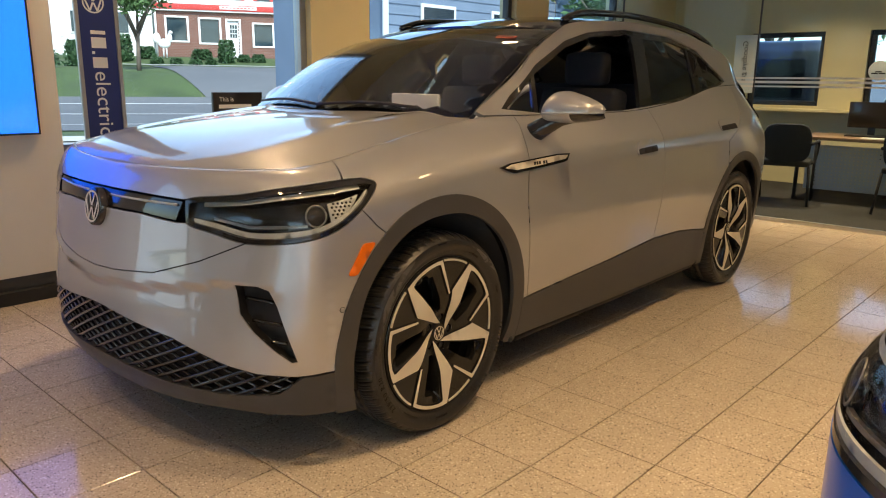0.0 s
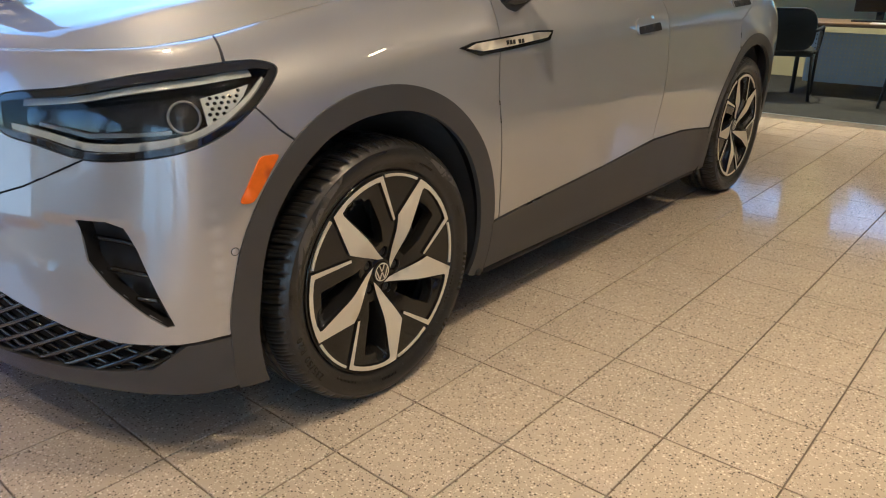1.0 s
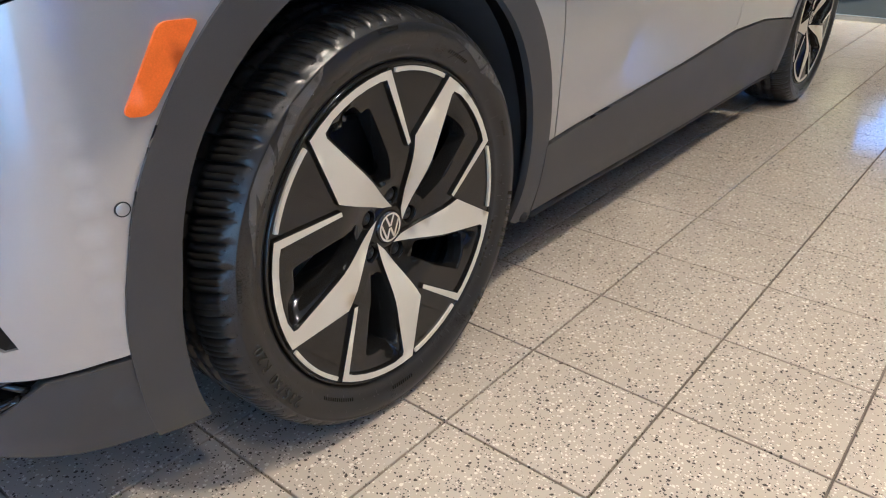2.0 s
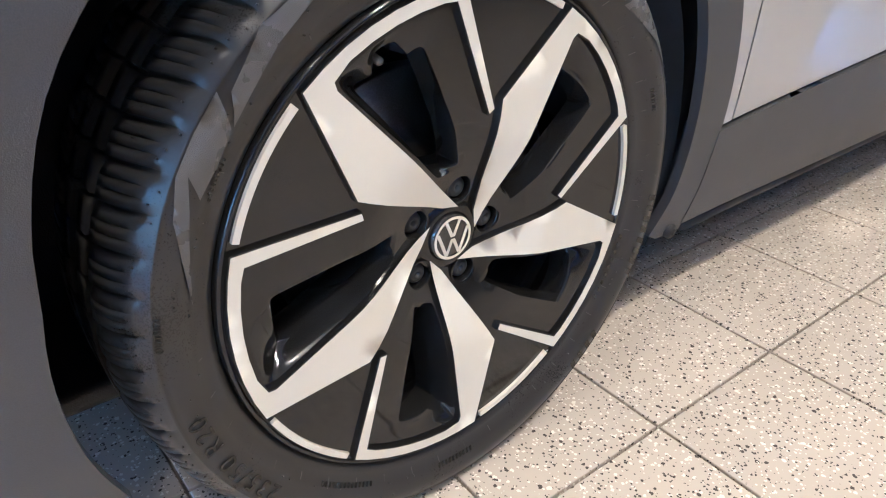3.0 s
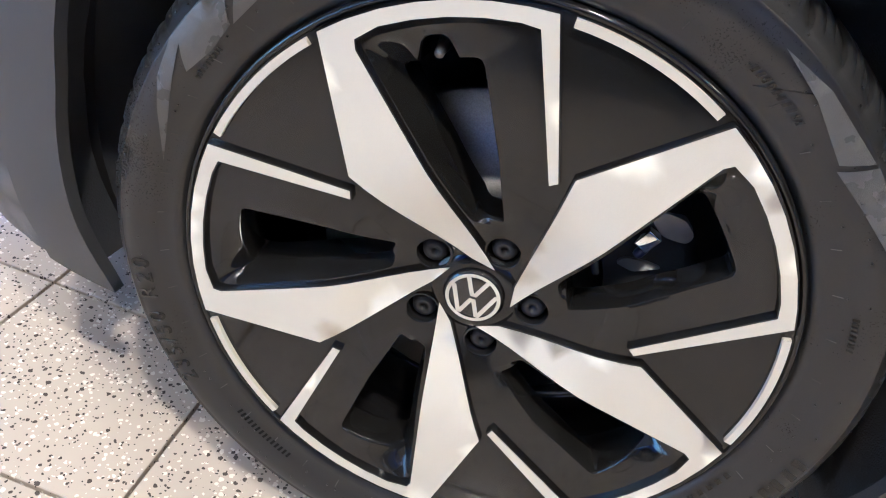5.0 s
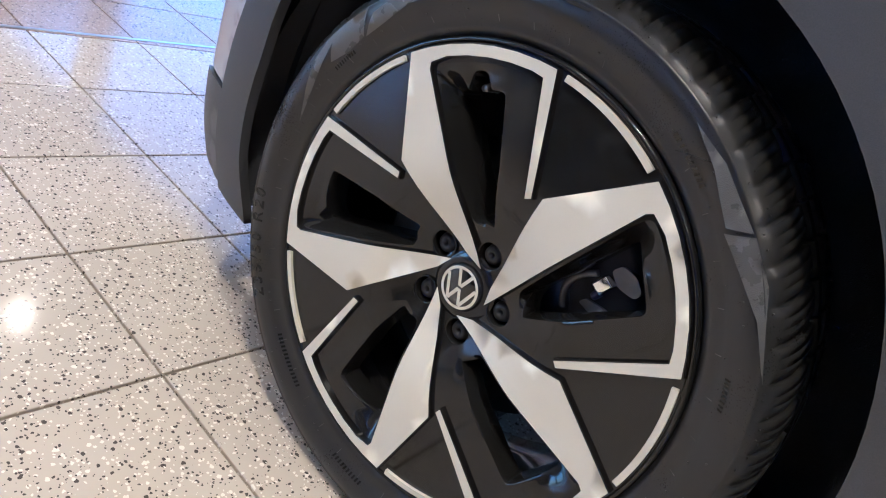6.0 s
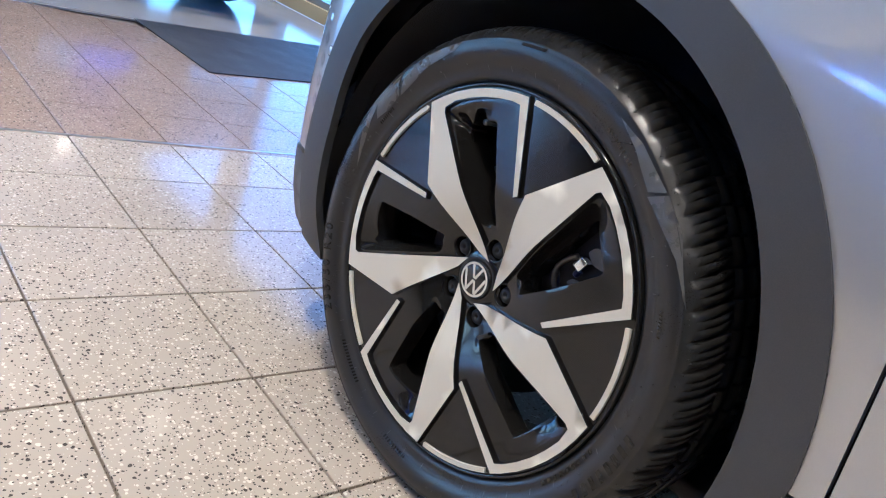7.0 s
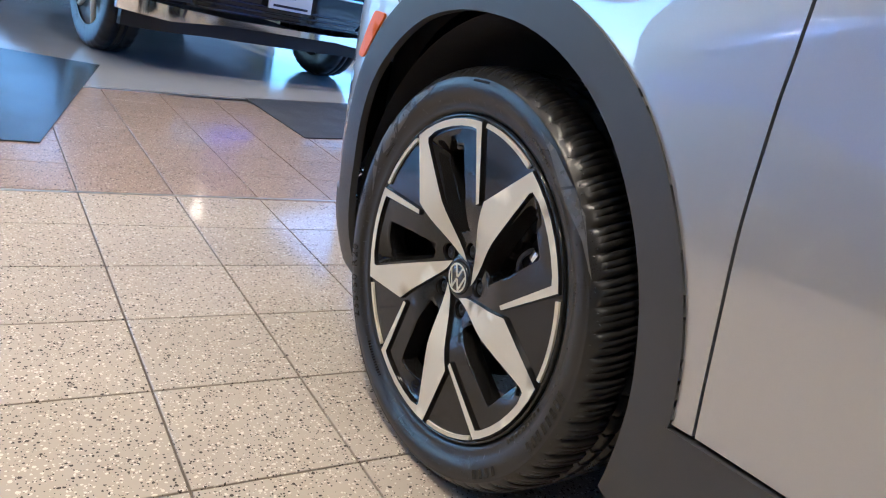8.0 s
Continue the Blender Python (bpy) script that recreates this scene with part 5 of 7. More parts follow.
    for k in range(190):
        a, r = 2 * math.pi * k / 190 + rng.uniform(-0.012, 0.012), rng.choice((0.3495, 0.3535, 0.3560, 0.3115, 0.3265))
        c = Vector((r * math.cos(a), float(np.interp(r, *zip(*(SIDEWALL + shoulder)))) - 0.0004, r * math.sin(a)))
        tube(bm, [c + Vector((0, 0.001, 0)), c + Vector((0, -0.0012, 0))], 0.0009, 5)
    tagged(part("vent_stub", bm, RUBBER, t), kind="stuff")
    flashes = [[(0.343, 139), (0.3435, 145), (0.3435, 151), (0.336, 157), (0.322, 163), (0.308, 171), (0.318, 160), (0.335, 150.5), (0.318, 153.5), (0.313, 148), (0.316, 142.5), (0.327, 141)],
               [(0.345, 116), (0.345, 129), (0.334, 138), (0.315, 142), (0.326, 129), (0.333, 119)],
               [(0.335, 64.7), (0.340, 57), (0.343, 46), (0.321, 47.8), (0.329, 57)],
               [(0.318, 47), (0.344, 45.4), (0.3475, 38), (0.347, 23.5), (0.338, 33), (0.325, 41)]]
    for f in flashes:
        part("tyre_flash", sheet(bmesh.new(), on_wall, [pol(r, a) for r, a in f], (), 0.008, 0.0, 0.0013), RUBBER_SATIN, t)
    bm = bmesh.new()
    tube(bm, [on_wall(*pol(0.303 + 0.032 * k / 12, 63 - 0.5 * k), 0.0) for k in range(13)], 0.0006, 5)
    part("tyre_mould_line", bm, RUBBER_MARK, t)


def wheelhouse(car, wx):
    for side in (1, -1):
        sgn = 1 if side > 0 else -1
        y0 = YC - sgn * YC
        bm = bmesh.new()
        lathe(bm, [(0.462, sgn * 0.03), (0.450, sgn * 0.12), (0.440, sgn * 0.34), (0.30, sgn * 0.36), (0.0, sgn * 0.36)], 40, arc=(radians(-22), radians(202)))
        part("wheelhouse_liner", bm, LINER, car, "black felt wheelhouse liner", where=pose(wx, y0, 0.365))


def build_car(name, label, paint, where, full=True, wheel=None, spin=20):
    car = thing(name, label, "car", where)
    car_body(car, paint, full)
    if full:
        car_top(car, paint)
    for wx in (0, 2.766):
        wheelhouse(car, wx)
    first_wheel = wheel is None
    if first_wheel:
        wheel = build_wheel(car, pose(0, 0, 0.365), "twin-spoke alloy wheel in black and machined silver")
    for wx, y, turn, spun in ((0, 0, 0, 30), (2.766, 0, 0, spin), (0, 2 * YC, 180, 8), (2.766, 2 * YC, 180, 40)):
        if first_wheel and wx == 0 and y == 0:
            continue
        other = copy_thing(wheel, pose(wx, y, 0.365, 0, spun, turn))
        other.parent = car
        for o in other.children:
            if o.name.startswith("tyre"):
                o.matrix_basis = pose(0, 0, 0, 0, -spun, 0)
    return car, wheel


main_car, main_wheel = build_car("electric_car", "silver compact electric crossover car with dark plastic cladding", PAINT, pose(0, 0, 0))
blue_car = copy_thing(main_car, pose(-0.90, -3.30, 0, 0, 0, -20))
blue_car.name = "blue_car"
tagged(blue_car, "bright blue metallic car parked beside the silver one", "car")
for o in blue_car.children_recursive:
    if o.type == "MESH" and o.data.materials and o.data.materials[0] == PAINT:
        o.material_slots[0].link = "OBJECT"
        o.material_slots[0].material = BLUE_PAINT
        if "label" in o:
            o["label"] = o["label"].replace("silver", "blue")


# ---- things in the showroom ----
SCREEN_BLUE = material("lit_blue_display", (0.0, 0.10, 0.88), 0.2, emission=1.0)
BANNER_BLUE = material("navy_banner_cloth", (0.012, 0.028, 0.15), 0.7, vary=0.06, scale=8, grain=0.08, grain_scale=900, bump=0.15, bump_scale=900)
BANNER_INK = material("pale_banner_print", (0.62, 0.64, 0.68), 0.7, vary=0.03)
SIGN_BLACK = material("black_sign_board", (0.015, 0.015, 0.017), 0.35, vary=0.1, scale=10)
FROST = material("frosted_stripe", (0.70, 0.74, 0.74), 0.6, vary=0.03)
DESK_WOOD = material("brown_desk_laminate", (0.20, 0.12, 0.07), 0.35, vary=0.15, scale=12, grain=0.1, grain_scale=150)
PANEL_GREY = material("pale_grey_steel_sheet", (0.50, 0.55, 0.58), 0.45, 0.1, vary=0.04, scale=8)
CHAIR_BLACK = material("black_chair_fabric", (0.016, 0.017, 0.02), 0.7, vary=0.15, scale=20, bump=0.3, bump_scale=800)
PAPER = material("white_paper", (0.78, 0.77, 0.73), 0.7, vary=0.03)
DARK_SCREEN = material("dark_monitor_glass", (0.02, 0.015, 0.012), 0.12, vary=0.2, scale=8)


def display_wall():
    """A free-standing panel wall with a lit display and a dark plinth."""
    top = thing("display_wall", "white panel wall with a dark plinth standing before the window", "display wall")
    block("panel", (-2.75, 2.74, 0.15), (-0.17, 2.93, 2.95), WALL, top, bevel=0.006)
    block("plinth", (-2.77, 2.71, 0.0), (-0.15, 2.96, 0.075), MATT_BLACK, top, "dark plinth", bevel=0.006)
    block("plinth_upper", (-2.74, 2.75, 0.075), (-0.18, 2.92, 0.15), CLADDING, top, bevel=0.003)
    tv = thing("wall_display", "large wall display lit in plain bright blue", "screen")
    block("bezel", (-2.02, 2.69, 0.94), (-0.300, 2.737, 1.94), SIGN_BLACK, tv, bevel=0.004)
    block("screen", (-2.008, 2.686, 0.952), (-0.314, 2.6895, 1.928), SCREEN_BLUE, tv, "bright blue lit screen", bevel=0)
    return top


def banner():
    """A tall navy banner in a grey frame, with a ring mark and writing up its length."""
    top = thing("upright_banner", "tall navy blue banner in a grey frame by the window", "banner", pose(-0.035, 2.76, 0))
    block("cloth", (0.022, -0.004, 0.06), (0.228, 0.004, 2.1), BANNER_BLUE, top, bevel=0)
    block("frame_side", (0, -0.012, 0.0), (0.022, 0.012, 2.12), FRAME_GREY, top, bevel=0.003)
    block("frame_side", (0.228, -0.012, 0.0), (0.25, 0.012, 2.12), FRAME_GREY, top, bevel=0.003)
    block("foot", (-0.02, -0.2, 0.0), (0.27, 0.2, 0.03), FRAME_GREY, top, bevel=0.004)

    def up(x, y, h):
        return Vector((0.125 + y, -0.0045 - h, 1.10 - x))
    word = letters("electric", 0.125, BANNER_INK, top, "banner_writing", up)
    bm = bmesh.new()
    x = 1.515
    for n, (w, tall) in enumerate(((0.02, 0.085), (0.06, 0.085), (0.016, 0.016), (0.06, 0.085))):
        lo = -0.043
        quad = [(0.125 + lo, x), (0.125 + lo + tall, x), (0.125 + lo + tall, x - w), (0.125 + lo, x - w)]
        bm.faces.new([bm.verts.new((a, -0.0046, b)) for a, b in quad])
        x -= w + 0.018
    part("banner_bars", bm, BANNER_INK, top, smooth=False)
    holder = block("ring_mark", (0.118, -0.0042, 1.655), (0.120, -0.0041, 1.657), BANNER_BLUE, top, bevel=0)
    emblem_bars(holder, 0.062, lambda u, v, h: Vector((0.112 + u, -0.0045 - h * 0.2, 1.672 + v)))
    for o in holder.children:
        o.data.materials.clear()
        o.data.materials.append(BANNER_INK)
    return top


def sign_stand():
    top = thing("sign_stand", "black sign board on a slim stand near the window", "sign", pose(0.96, 2.7, 0))
    block("board", (-0.19, -0.012, 0.86), (0.19, 0.012, 1.165), SIGN_BLACK, top, bevel=0.004)
    block("post", (-0.02, -0.01, 0.02), (0.02, 0.01, 0.86), SIGN_BLACK, top, bevel=0.003)
    block("base", (-0.16, -0.13, 0.0), (0.16, 0.13, 0.02), SIGN_BLACK, top, bevel=0.005)
    letters("This is", 0.042, WHITE_MARK, top, "sign_writing", lambda x, y, h: Vector((-0.09 + x, -0.0125 - h, 1.118 + y)))
    for n in range(3):
        block("sign_bar", (-0.15, -0.0132, 1.06 - 0.055 * n), (0.10 - 0.05 * n, -0.0122, 1.085 - 0.055 * n), WHITE_MARK, top, bevel=0)


def glass_partition():
    """The glazed office front: panes, base channel, head rail and frosted stripes."""
    top = thing("glass_partition", "frameless glass office partition with frosted stripes", "glass partition", kind="structure")
    cuts = [-7.9, -5.0, -2.2, 0.80, 2.2, 3.04]
    for a, b in zip(cuts, cuts[1:]):
        g = block("pane", (5.294, a + 0.003, 0.03), (5.306, b - 0.003, CEILING - 0.02), WINDOW_GLASS, top, bevel=0)
        g.visible_shadow = False
        for n, (z, t) in enumerate(((1.318, 0.016), (1.282, 0.022), (1.243, 0.014))):
            block("frosted_stripe", (5.2925, a + 0.003, z - t / 2), (5.2935, b - 0.003, z + t / 2), FROST, top, bevel=0)
    for y in cuts[1:-1]:
        block("joint", (5.290, y - 0.006, 0.03), (5.310, y + 0.006, CEILING - 0.02), FRAME_DARK, top, bevel=0)
    block("base_channel", (5.275, -7.9, -0.004), (5.325, 3.04, 0.032), STRIP, top, bevel=0.003)
    block("head_rail", (5.27, -7.9, CEILING - 0.05), (5.33, 3.04, CEILING - 0.001), FRAME_GREY, top, bevel=0.003)


def visitor_chair(where):
    top = thing("visitor_chair", "black office chair with bent tube arms", "chair", where, group="chairs in the office")
    part("seat", box(bmesh.new(), (-0.24, -0.24, 0.41), (0.24, 0.24, 0.47), 0.02), CHAIR_BLACK, top)
    shape = rounded([(-0.225, 0.0), (0.225, 0.0), (0.245, 0.26), (0.18, 0.40), (-0.18, 0.40), (-0.245, 0.26)], 0.11)
    bm = sheet(bmesh.new(), lambda u, v, out=0.0: Vector((0.9 * u * u - out, u, v)), shape, (), 0.06, 0.045, 0.022, back=True)
    part("backrest", bm, CHAIR_BLACK, top, where=pose(-0.25, 0, 0.47, 0, -12, 0))
    for s in (1, -1):
        part("arm", tube(bmesh.new(), [(-0.27, s * 0.24, 0.66), (-0.10, s * 0.275, 0.672), (0.10, s * 0.285, 0.672), (0.22, s * 0.285, 0.655), (0.262, s * 0.28, 0.60), (0.235, s * 0.275, 0.52), (0.17, s * 0.265, 0.445), (0.08, s * 0.24, 0.43)], 0.017, 8), MATT_BLACK, top)
        for x in (-0.22, 0.2):
            part("leg", tube(bmesh.new(), [(x * 0.35, s * 0.27, 0.66) if x > 0 else (x, s * 0.235, 0.42), (x * 1.25, s * 0.262, 0.0)], 0.014, 8), MATT_BLACK, top)
    return top


def office():
    desk = thing("desk", "brown laminate desk with a perforated pale steel front panel", "desk")
    block("desktop", (6.85, -1.25, 0.675), (7.75, 0.86, 0.71), DESK_WOOD, desk, bevel=0.006)
    flat = [(-1.2, 0.10), (0.78, 0.10), (0.78, 0.60), (-1.2, 0.60)]
    holes = []
    for i in range(46):
        for j in range(11):
            c = (-1.14 + i * 0.042, 0.15 + j * 0.042)
            if c[0] > -0.35:
                holes.append([(c[0] + 0.0075 * math.cos(a), c[1] + 0.0075 * math.sin(a)) for a in np.linspace(0, 2 * math.pi, 6, endpoint=False)])
    part("modesty_panel", sheet(bmesh.new(), lambda u, v, out=0.0: Vector((7.2 - out, u, v)), flat, holes, 0.3, 0.003), PANEL_GREY, desk, "pale steel panel pierced with small holes")
    for y in (-1.2, 0.8):
        for x in (6.95, 7.65):
            part("leg", tube(bmesh.new(), [(x, y, 0.0), (x, y, 0.675)], 0.022, 10), FRAME_DARK, desk)
    mon = thing("monitor", "wide dark computer monitor on the desk", "monitor")
    block("screen", (7.45, -0.03, 0.80), (7.48, 0.46, 1.085), DARK_SCREEN, mon, bevel=0.006)
    block("stand", (7.46, 0.18, 0.715), (7.49, 0.25, 0.84), MATT_BLACK, mon, bevel=0.004)
    block("foot", (7.38, 0.09, 0.711), (7.56, 0.34, 0.722), MATT_BLACK, mon, bevel=0.004)
    keys = thing("keyboard", "black keyboard on the desk", "keyboard")
    block("keys", (7.2, 0.02, 0.7105), (7.34, 0.42, 0.728), MATT_BLACK, keys, bevel=0.004)
    for n, (x, y, r) in enumerate(((7.02, -0.2, 12), (7.08, -0.42, -20), (7.0, 0.05, 5), (7.15, -0.62, 30))):
        leaf = block("paper_sheet", (-0.105, -0.148, 0), (0.105, 0.148, 0.003 + 0.002 * n), PAPER, None, bevel=0, where=pose(x, y, 0.7105, 0, 0, r))
        tagged(leaf, "white paper sheet lying on the desk", "paper", group="papers on the desk")
    first_chair = visitor_chair(pose(6.62, 0.82, 0, 0, 0, 12))
    copy_thing(first_chair, pose(6.6, -0.42, 0, 0, 0, -14))
    high = thing("office_chair", "high-backed black swivel chair behind the desk", "chair")
    part("backrest", box(bmesh.new(), (7.86, -0.42, 0.5), (7.95, 0.12, 1.05), 0.04), CHAIR_BLACK, high)
    part("seat", box(bmesh.new(), (7.5, -0.42, 0.42), (7.92, 0.12, 0.52), 0.03), CHAIR_BLACK, high)
    part("column", tube(bmesh.new(), [(7.7, -0.15, 0.08), (7.7, -0.15, 0.43)], 0.03, 10), MATT_BLACK, high)
    for k in range(5):
        a = 2 * math.pi * k / 5
        part("castor_leg", tube(bmesh.new(), [(7.7, -0.15, 0.09), (7.7 + 0.28 * math.cos(a), -0.15 + 0.28 * math.sin(a), 0.03)], 0.022, 8, [1, 0.8]), MATT_BLACK, high)
    ledge = thing("window_ledge", "cream ledge under the office windows", "ledge", kind="structure")
    block("shelf", (8.2, -1.4, 0.93), (8.376, 2.1, 0.965), TAN_WALL, ledge, bevel=0.004)
    label_box = thing("desk_calendar", "small white desk calendar on the ledge", "calendar")
    block("card", (8.24, 0.32, 0.966), (8.27, 0.50, 1.07), PAPER, label_box, bevel=0.002)
    disc = thing("round_window_sticker", "round white sticker on the window pane", "sticker")
    bm = lathe(bmesh.new(), [(0.0, 0.0), (0.115, 0.0), (0.117, 0.002)], 40, axis="x")
    part("disc", bm, PAPER, disc, where=pose(8.36, 0.40, 1.44))
    for n in range(3):
        block("mark", (8.3575, 0.33 + 0.04 * n, 1.40 + 0.02 * (n % 2)), (8.3585, 0.40 + 0.04 * n, 1.415 + 0.02 * (n % 2)), SIGN_BLACK, disc, bevel=0)
    hang = thing("hanging_poster", "pale hanging poster with mirrored writing", "poster")
    block("sheet", (8.33, 1.86, 1.15), (8.336, 2.14, 1.90), PAPER, hang, bevel=0)
    letters("Goodbye gas", 0.10, SIGN_BLACK, hang, "poster_writing", lambda x, y, h: Vector((8.3285 - h, 2.0 + y, 1.56 - x)))


display_wall()
banner()
sign_stand()
glass_partition()
office()


# ---- a large dark sport utility car across the showroom, and the floor before it ----
def suv_car():
    top = thing("sport_utility_car", "large dark sport utility car with a bright silver bumper blade", "car", pose(-4.86, 1.07, 0, 0, 0, 10.7) @ Matrix.Diagonal((1.05, 1.05, 1.05, 1)))
    # local frame: x ahead of the front axle, y across, z up
    half, nose = 1.0, 0.78

    def face_x(y, z):
        w = abs(y) / half
        return nose - 0.10 * w**2 - 0.25 * max(0.0, w - 0.7) ** 2 / 0.09 * 0.6 - 0.12 * max(0.0, z - 0.75) - 0.10 * max(0.0, 0.32 - z) * 2

    def front(y, z, out=0.0):
        return Vector((face_x(y, z) + out, y, z))

    def panel(name, outline, mat, out=0.0, depth=0.02, holes=(), label="", parent=top, step=0.07):
        return part(name, sheet(bmesh.new(), front, outline, holes, step, depth, out), mat, parent, label)
    # body
    bm = bmesh.new()
    rows = []
    for x, z, w in ((0.70, 0.82, 0.90), (0.66, 1.0, 0.93), (0.2, 1.10, 0.96), (-0.42, 1.17, 0.97), (-1.25, 1.72, 0.72), (-2.2, 1.78, 0.72), (-3.4, 1.74, 0.70), (-3.9, 1.1, 0.9), (-3.95, 0.4, 0.92)):
        rows.append([bm.verts.new((x - 0.05 * (1 - math.cos(v * 1.4)), w * v, z - 0.05 * v * v)) for v in np.linspace(-1, 1, 13)])
    for a, b in zip(rows, rows[1:]):
        for i in range(12):
            bm.faces.new((a[i], a[i + 1], b[i + 1], b[i]))
    part("upper_body", bm, DARK_PAINT, top)
    for s in (1, -1):
        outer = [(0.55, 0.30), (0.62, 0.6), (0.62, 0.98), (-0.42, 1.15), (-3.85, 1.12), (-3.95, 0.35), *[(-3.0 + 0.46 * math.cos(a), 0.38 + 0.46 * math.sin(a)) for a in np.linspace(math.pi * 1.03, -0.1, 20)][::-1], (-2.4, 0.3), *[(0.46 * math.cos(a), 0.38 + 0.46 * math.sin(a)) for a in np.linspace(math.pi * 1.05, -0.12, 20)]]
        part("flank", sheet(bmesh.new(), lambda u, v, out=0.0, s=s: Vector((u, s * (0.98 - 0.05 * max(0, u - 0.1) ** 2 * 4 - 0.12 * max(0.0, v - 0.8) ** 2 + out), v)), outer[:6] + outer[6:][::1], (), 0.12, 0.05), DARK_PAINT, top)
    panel("bumper_face", [(-0.98, 0.42), (0.98, 0.42), (0.97, 0.86), (-0.97, 0.86)], GLOSS_BLACK, -0.02, 0.0)
    panel("valance", [(-0.97, 0.235), (-0.5, 0.255), (0.5, 0.255), (0.97, 0.235), (0.97, 0.34), (-0.97, 0.34)], MATT_BLACK, -0.01, 0.05, label="matt black lower valance")
    panel("bumper_blade", [(-1.0, 0.33), (-0.75, 0.315), (-0.4, 0.345), (0.4, 0.345), (0.75, 0.315), (1.0, 0.33), (1.0, 0.42), (0.78, 0.405), (0.4, 0.385), (-0.4, 0.385), (-0.78, 0.405), (-1.0, 0.42)], CHROME, 0.02, 0.03, label="bright silver bumper blade")
    for z in (0.43, 0.465, 0.50):
        part("grille_bar", tube(bmesh.new(), [front(y, z, 0.0) for y in np.linspace(-0.6, 0.6, 14)], 0.008, 6), GLOSS_BLACK, top)
    for z in (0.64, 0.72, 0.80):
        part("grille_bar", tube(bmesh.new(), [front(y, z, 0.0) for y in np.linspace(-0.78, 0.78, 14)], 0.012, 6), CHROME, top)
    plate = panel("number_plate", [(-0.16, 0.50), (0.16, 0.50), (0.16, 0.63), (-0.16, 0.63)], WHITE_MARK, 0.03, 0.012, label="white dealer plate with plain bars")
    panel("mark", [(-0.03, 0.575), (0.03, 0.575), (0.03, 0.61), (-0.03, 0.61)], BANNER_BLUE, 0.032, 0.0, parent=plate)
    panel("mark", [(-0.13, 0.515), (0.13, 0.515), (0.13, 0.53), (-0.13, 0.53)], SIGN_BLACK, 0.032, 0.0, parent=plate)
    for s in (1, -1):
        fog = panel("fog_bay", [(s * 0.62, 0.44), (s * 0.80, 0.43), (s * 0.94, 0.52), (s * 0.94, 0.66), (s * 0.80, 0.62)], MATT_BLACK, -0.005, 0.0, label="black fog lamp bay with a silver bracket")
        part("bracket", tube(bmesh.new(), [front(s * 0.66, 0.66, 0.01), front(s * 0.72, 0.50, 0.015), front(s * 0.79, 0.445, 0.015), front(s * 0.95, 0.50, 0.0)], 0.013, 8), CHROME, fog)
        part("fog_lamp", lathe(bmesh.new(), [(0.0, 0.01), (0.04, 0.008), (0.045, -0.01)], 24, axis="x"), REFLECTOR, fog, where=pose(front(s * 0.85, 0.54).x, s * 0.85, 0.54))
        panel("headlight", [(s * 0.55, 0.88), (s * 0.96, 0.86), (s * 0.97, 0.98), (s * 0.6, 0.97)], REFLECTOR, -0.03, 0.02)
    part("underbody", box(bmesh.new(), (-3.8, -0.75, 0.24), (0.6, 0.75, 0.3), 0.01), MATT_BLACK, top)
    tread = [(0.24, -0.11), (0.33, -0.12), (0.372, -0.105), (0.386, -0.08), (0.386, -0.03), (0.378, -0.028), (0.378, -0.018), (0.386, -0.016), (0.386, 0.016), (0.378, 0.018), (0.378, 0.028), (0.386, 0.03), (0.386, 0.08), (0.372, 0.105), (0.33, 0.12), (0.24, 0.11)]
    for x in (0.0, -3.0):
        for s in (1, -1):
            w = part("wheel", lathe(bmesh.new(), tread, 96, wave=lambda k, j: (-0.006, 0) if k % 3 == 0 and j in (2, 3, 12, 13) else (0, 0)), RUBBER, top, "black tyre on a dark wheel", where=pose(x, s * 0.86, 0.385))
            part("rim", lathe(bmesh.new(), [(0.0, 0.06 * s), (0.08, 0.07 * s), (0.2, 0.06 * s), (0.245, 0.10 * s), (0.25, 0.0)], 40), CAST, w)
            for k in range(5):
                a = 2 * math.pi * k / 5
                part("spoke", tube(bmesh.new(), [(0.03 * math.cos(a), 0.085 * s, 0.03 * math.sin(a)), (0.235 * math.cos(a), 0.095 * s, 0.235 * math.sin(a))], 0.022, 6, [1.0, 0.8]), MACHINED, w)
            part("wheelhouse", lathe(bmesh.new(), [(0.455, -0.12 * s), (0.45, 0.1 * s), (0.0, 0.1 * -s)], 24, arc=(radians(-20), radians(200))), MATT_BLACK, top, where=pose(x, s * 0.84, 0.38))
    return top


suv_car()


def slab(name, corners, mat, z0, z1, label, category, kind="structure"):
    bm = bmesh.new()
    lo = [bm.verts.new((x, y, z0)) for x, y in corners]
    hi = [bm.verts.new((x, y, z1)) for x, y in corners]
    bm.faces.new(lo[::-1]), bm.faces.new(hi)
    for k in range(len(corners)):
        bm.faces.new((lo[k], lo[(k + 1) % len(corners)], hi[(k + 1) % len(corners)], hi[k]))
    return tagged(part(name, bm, mat, label=label, smooth=False), label, category, kind=kind)


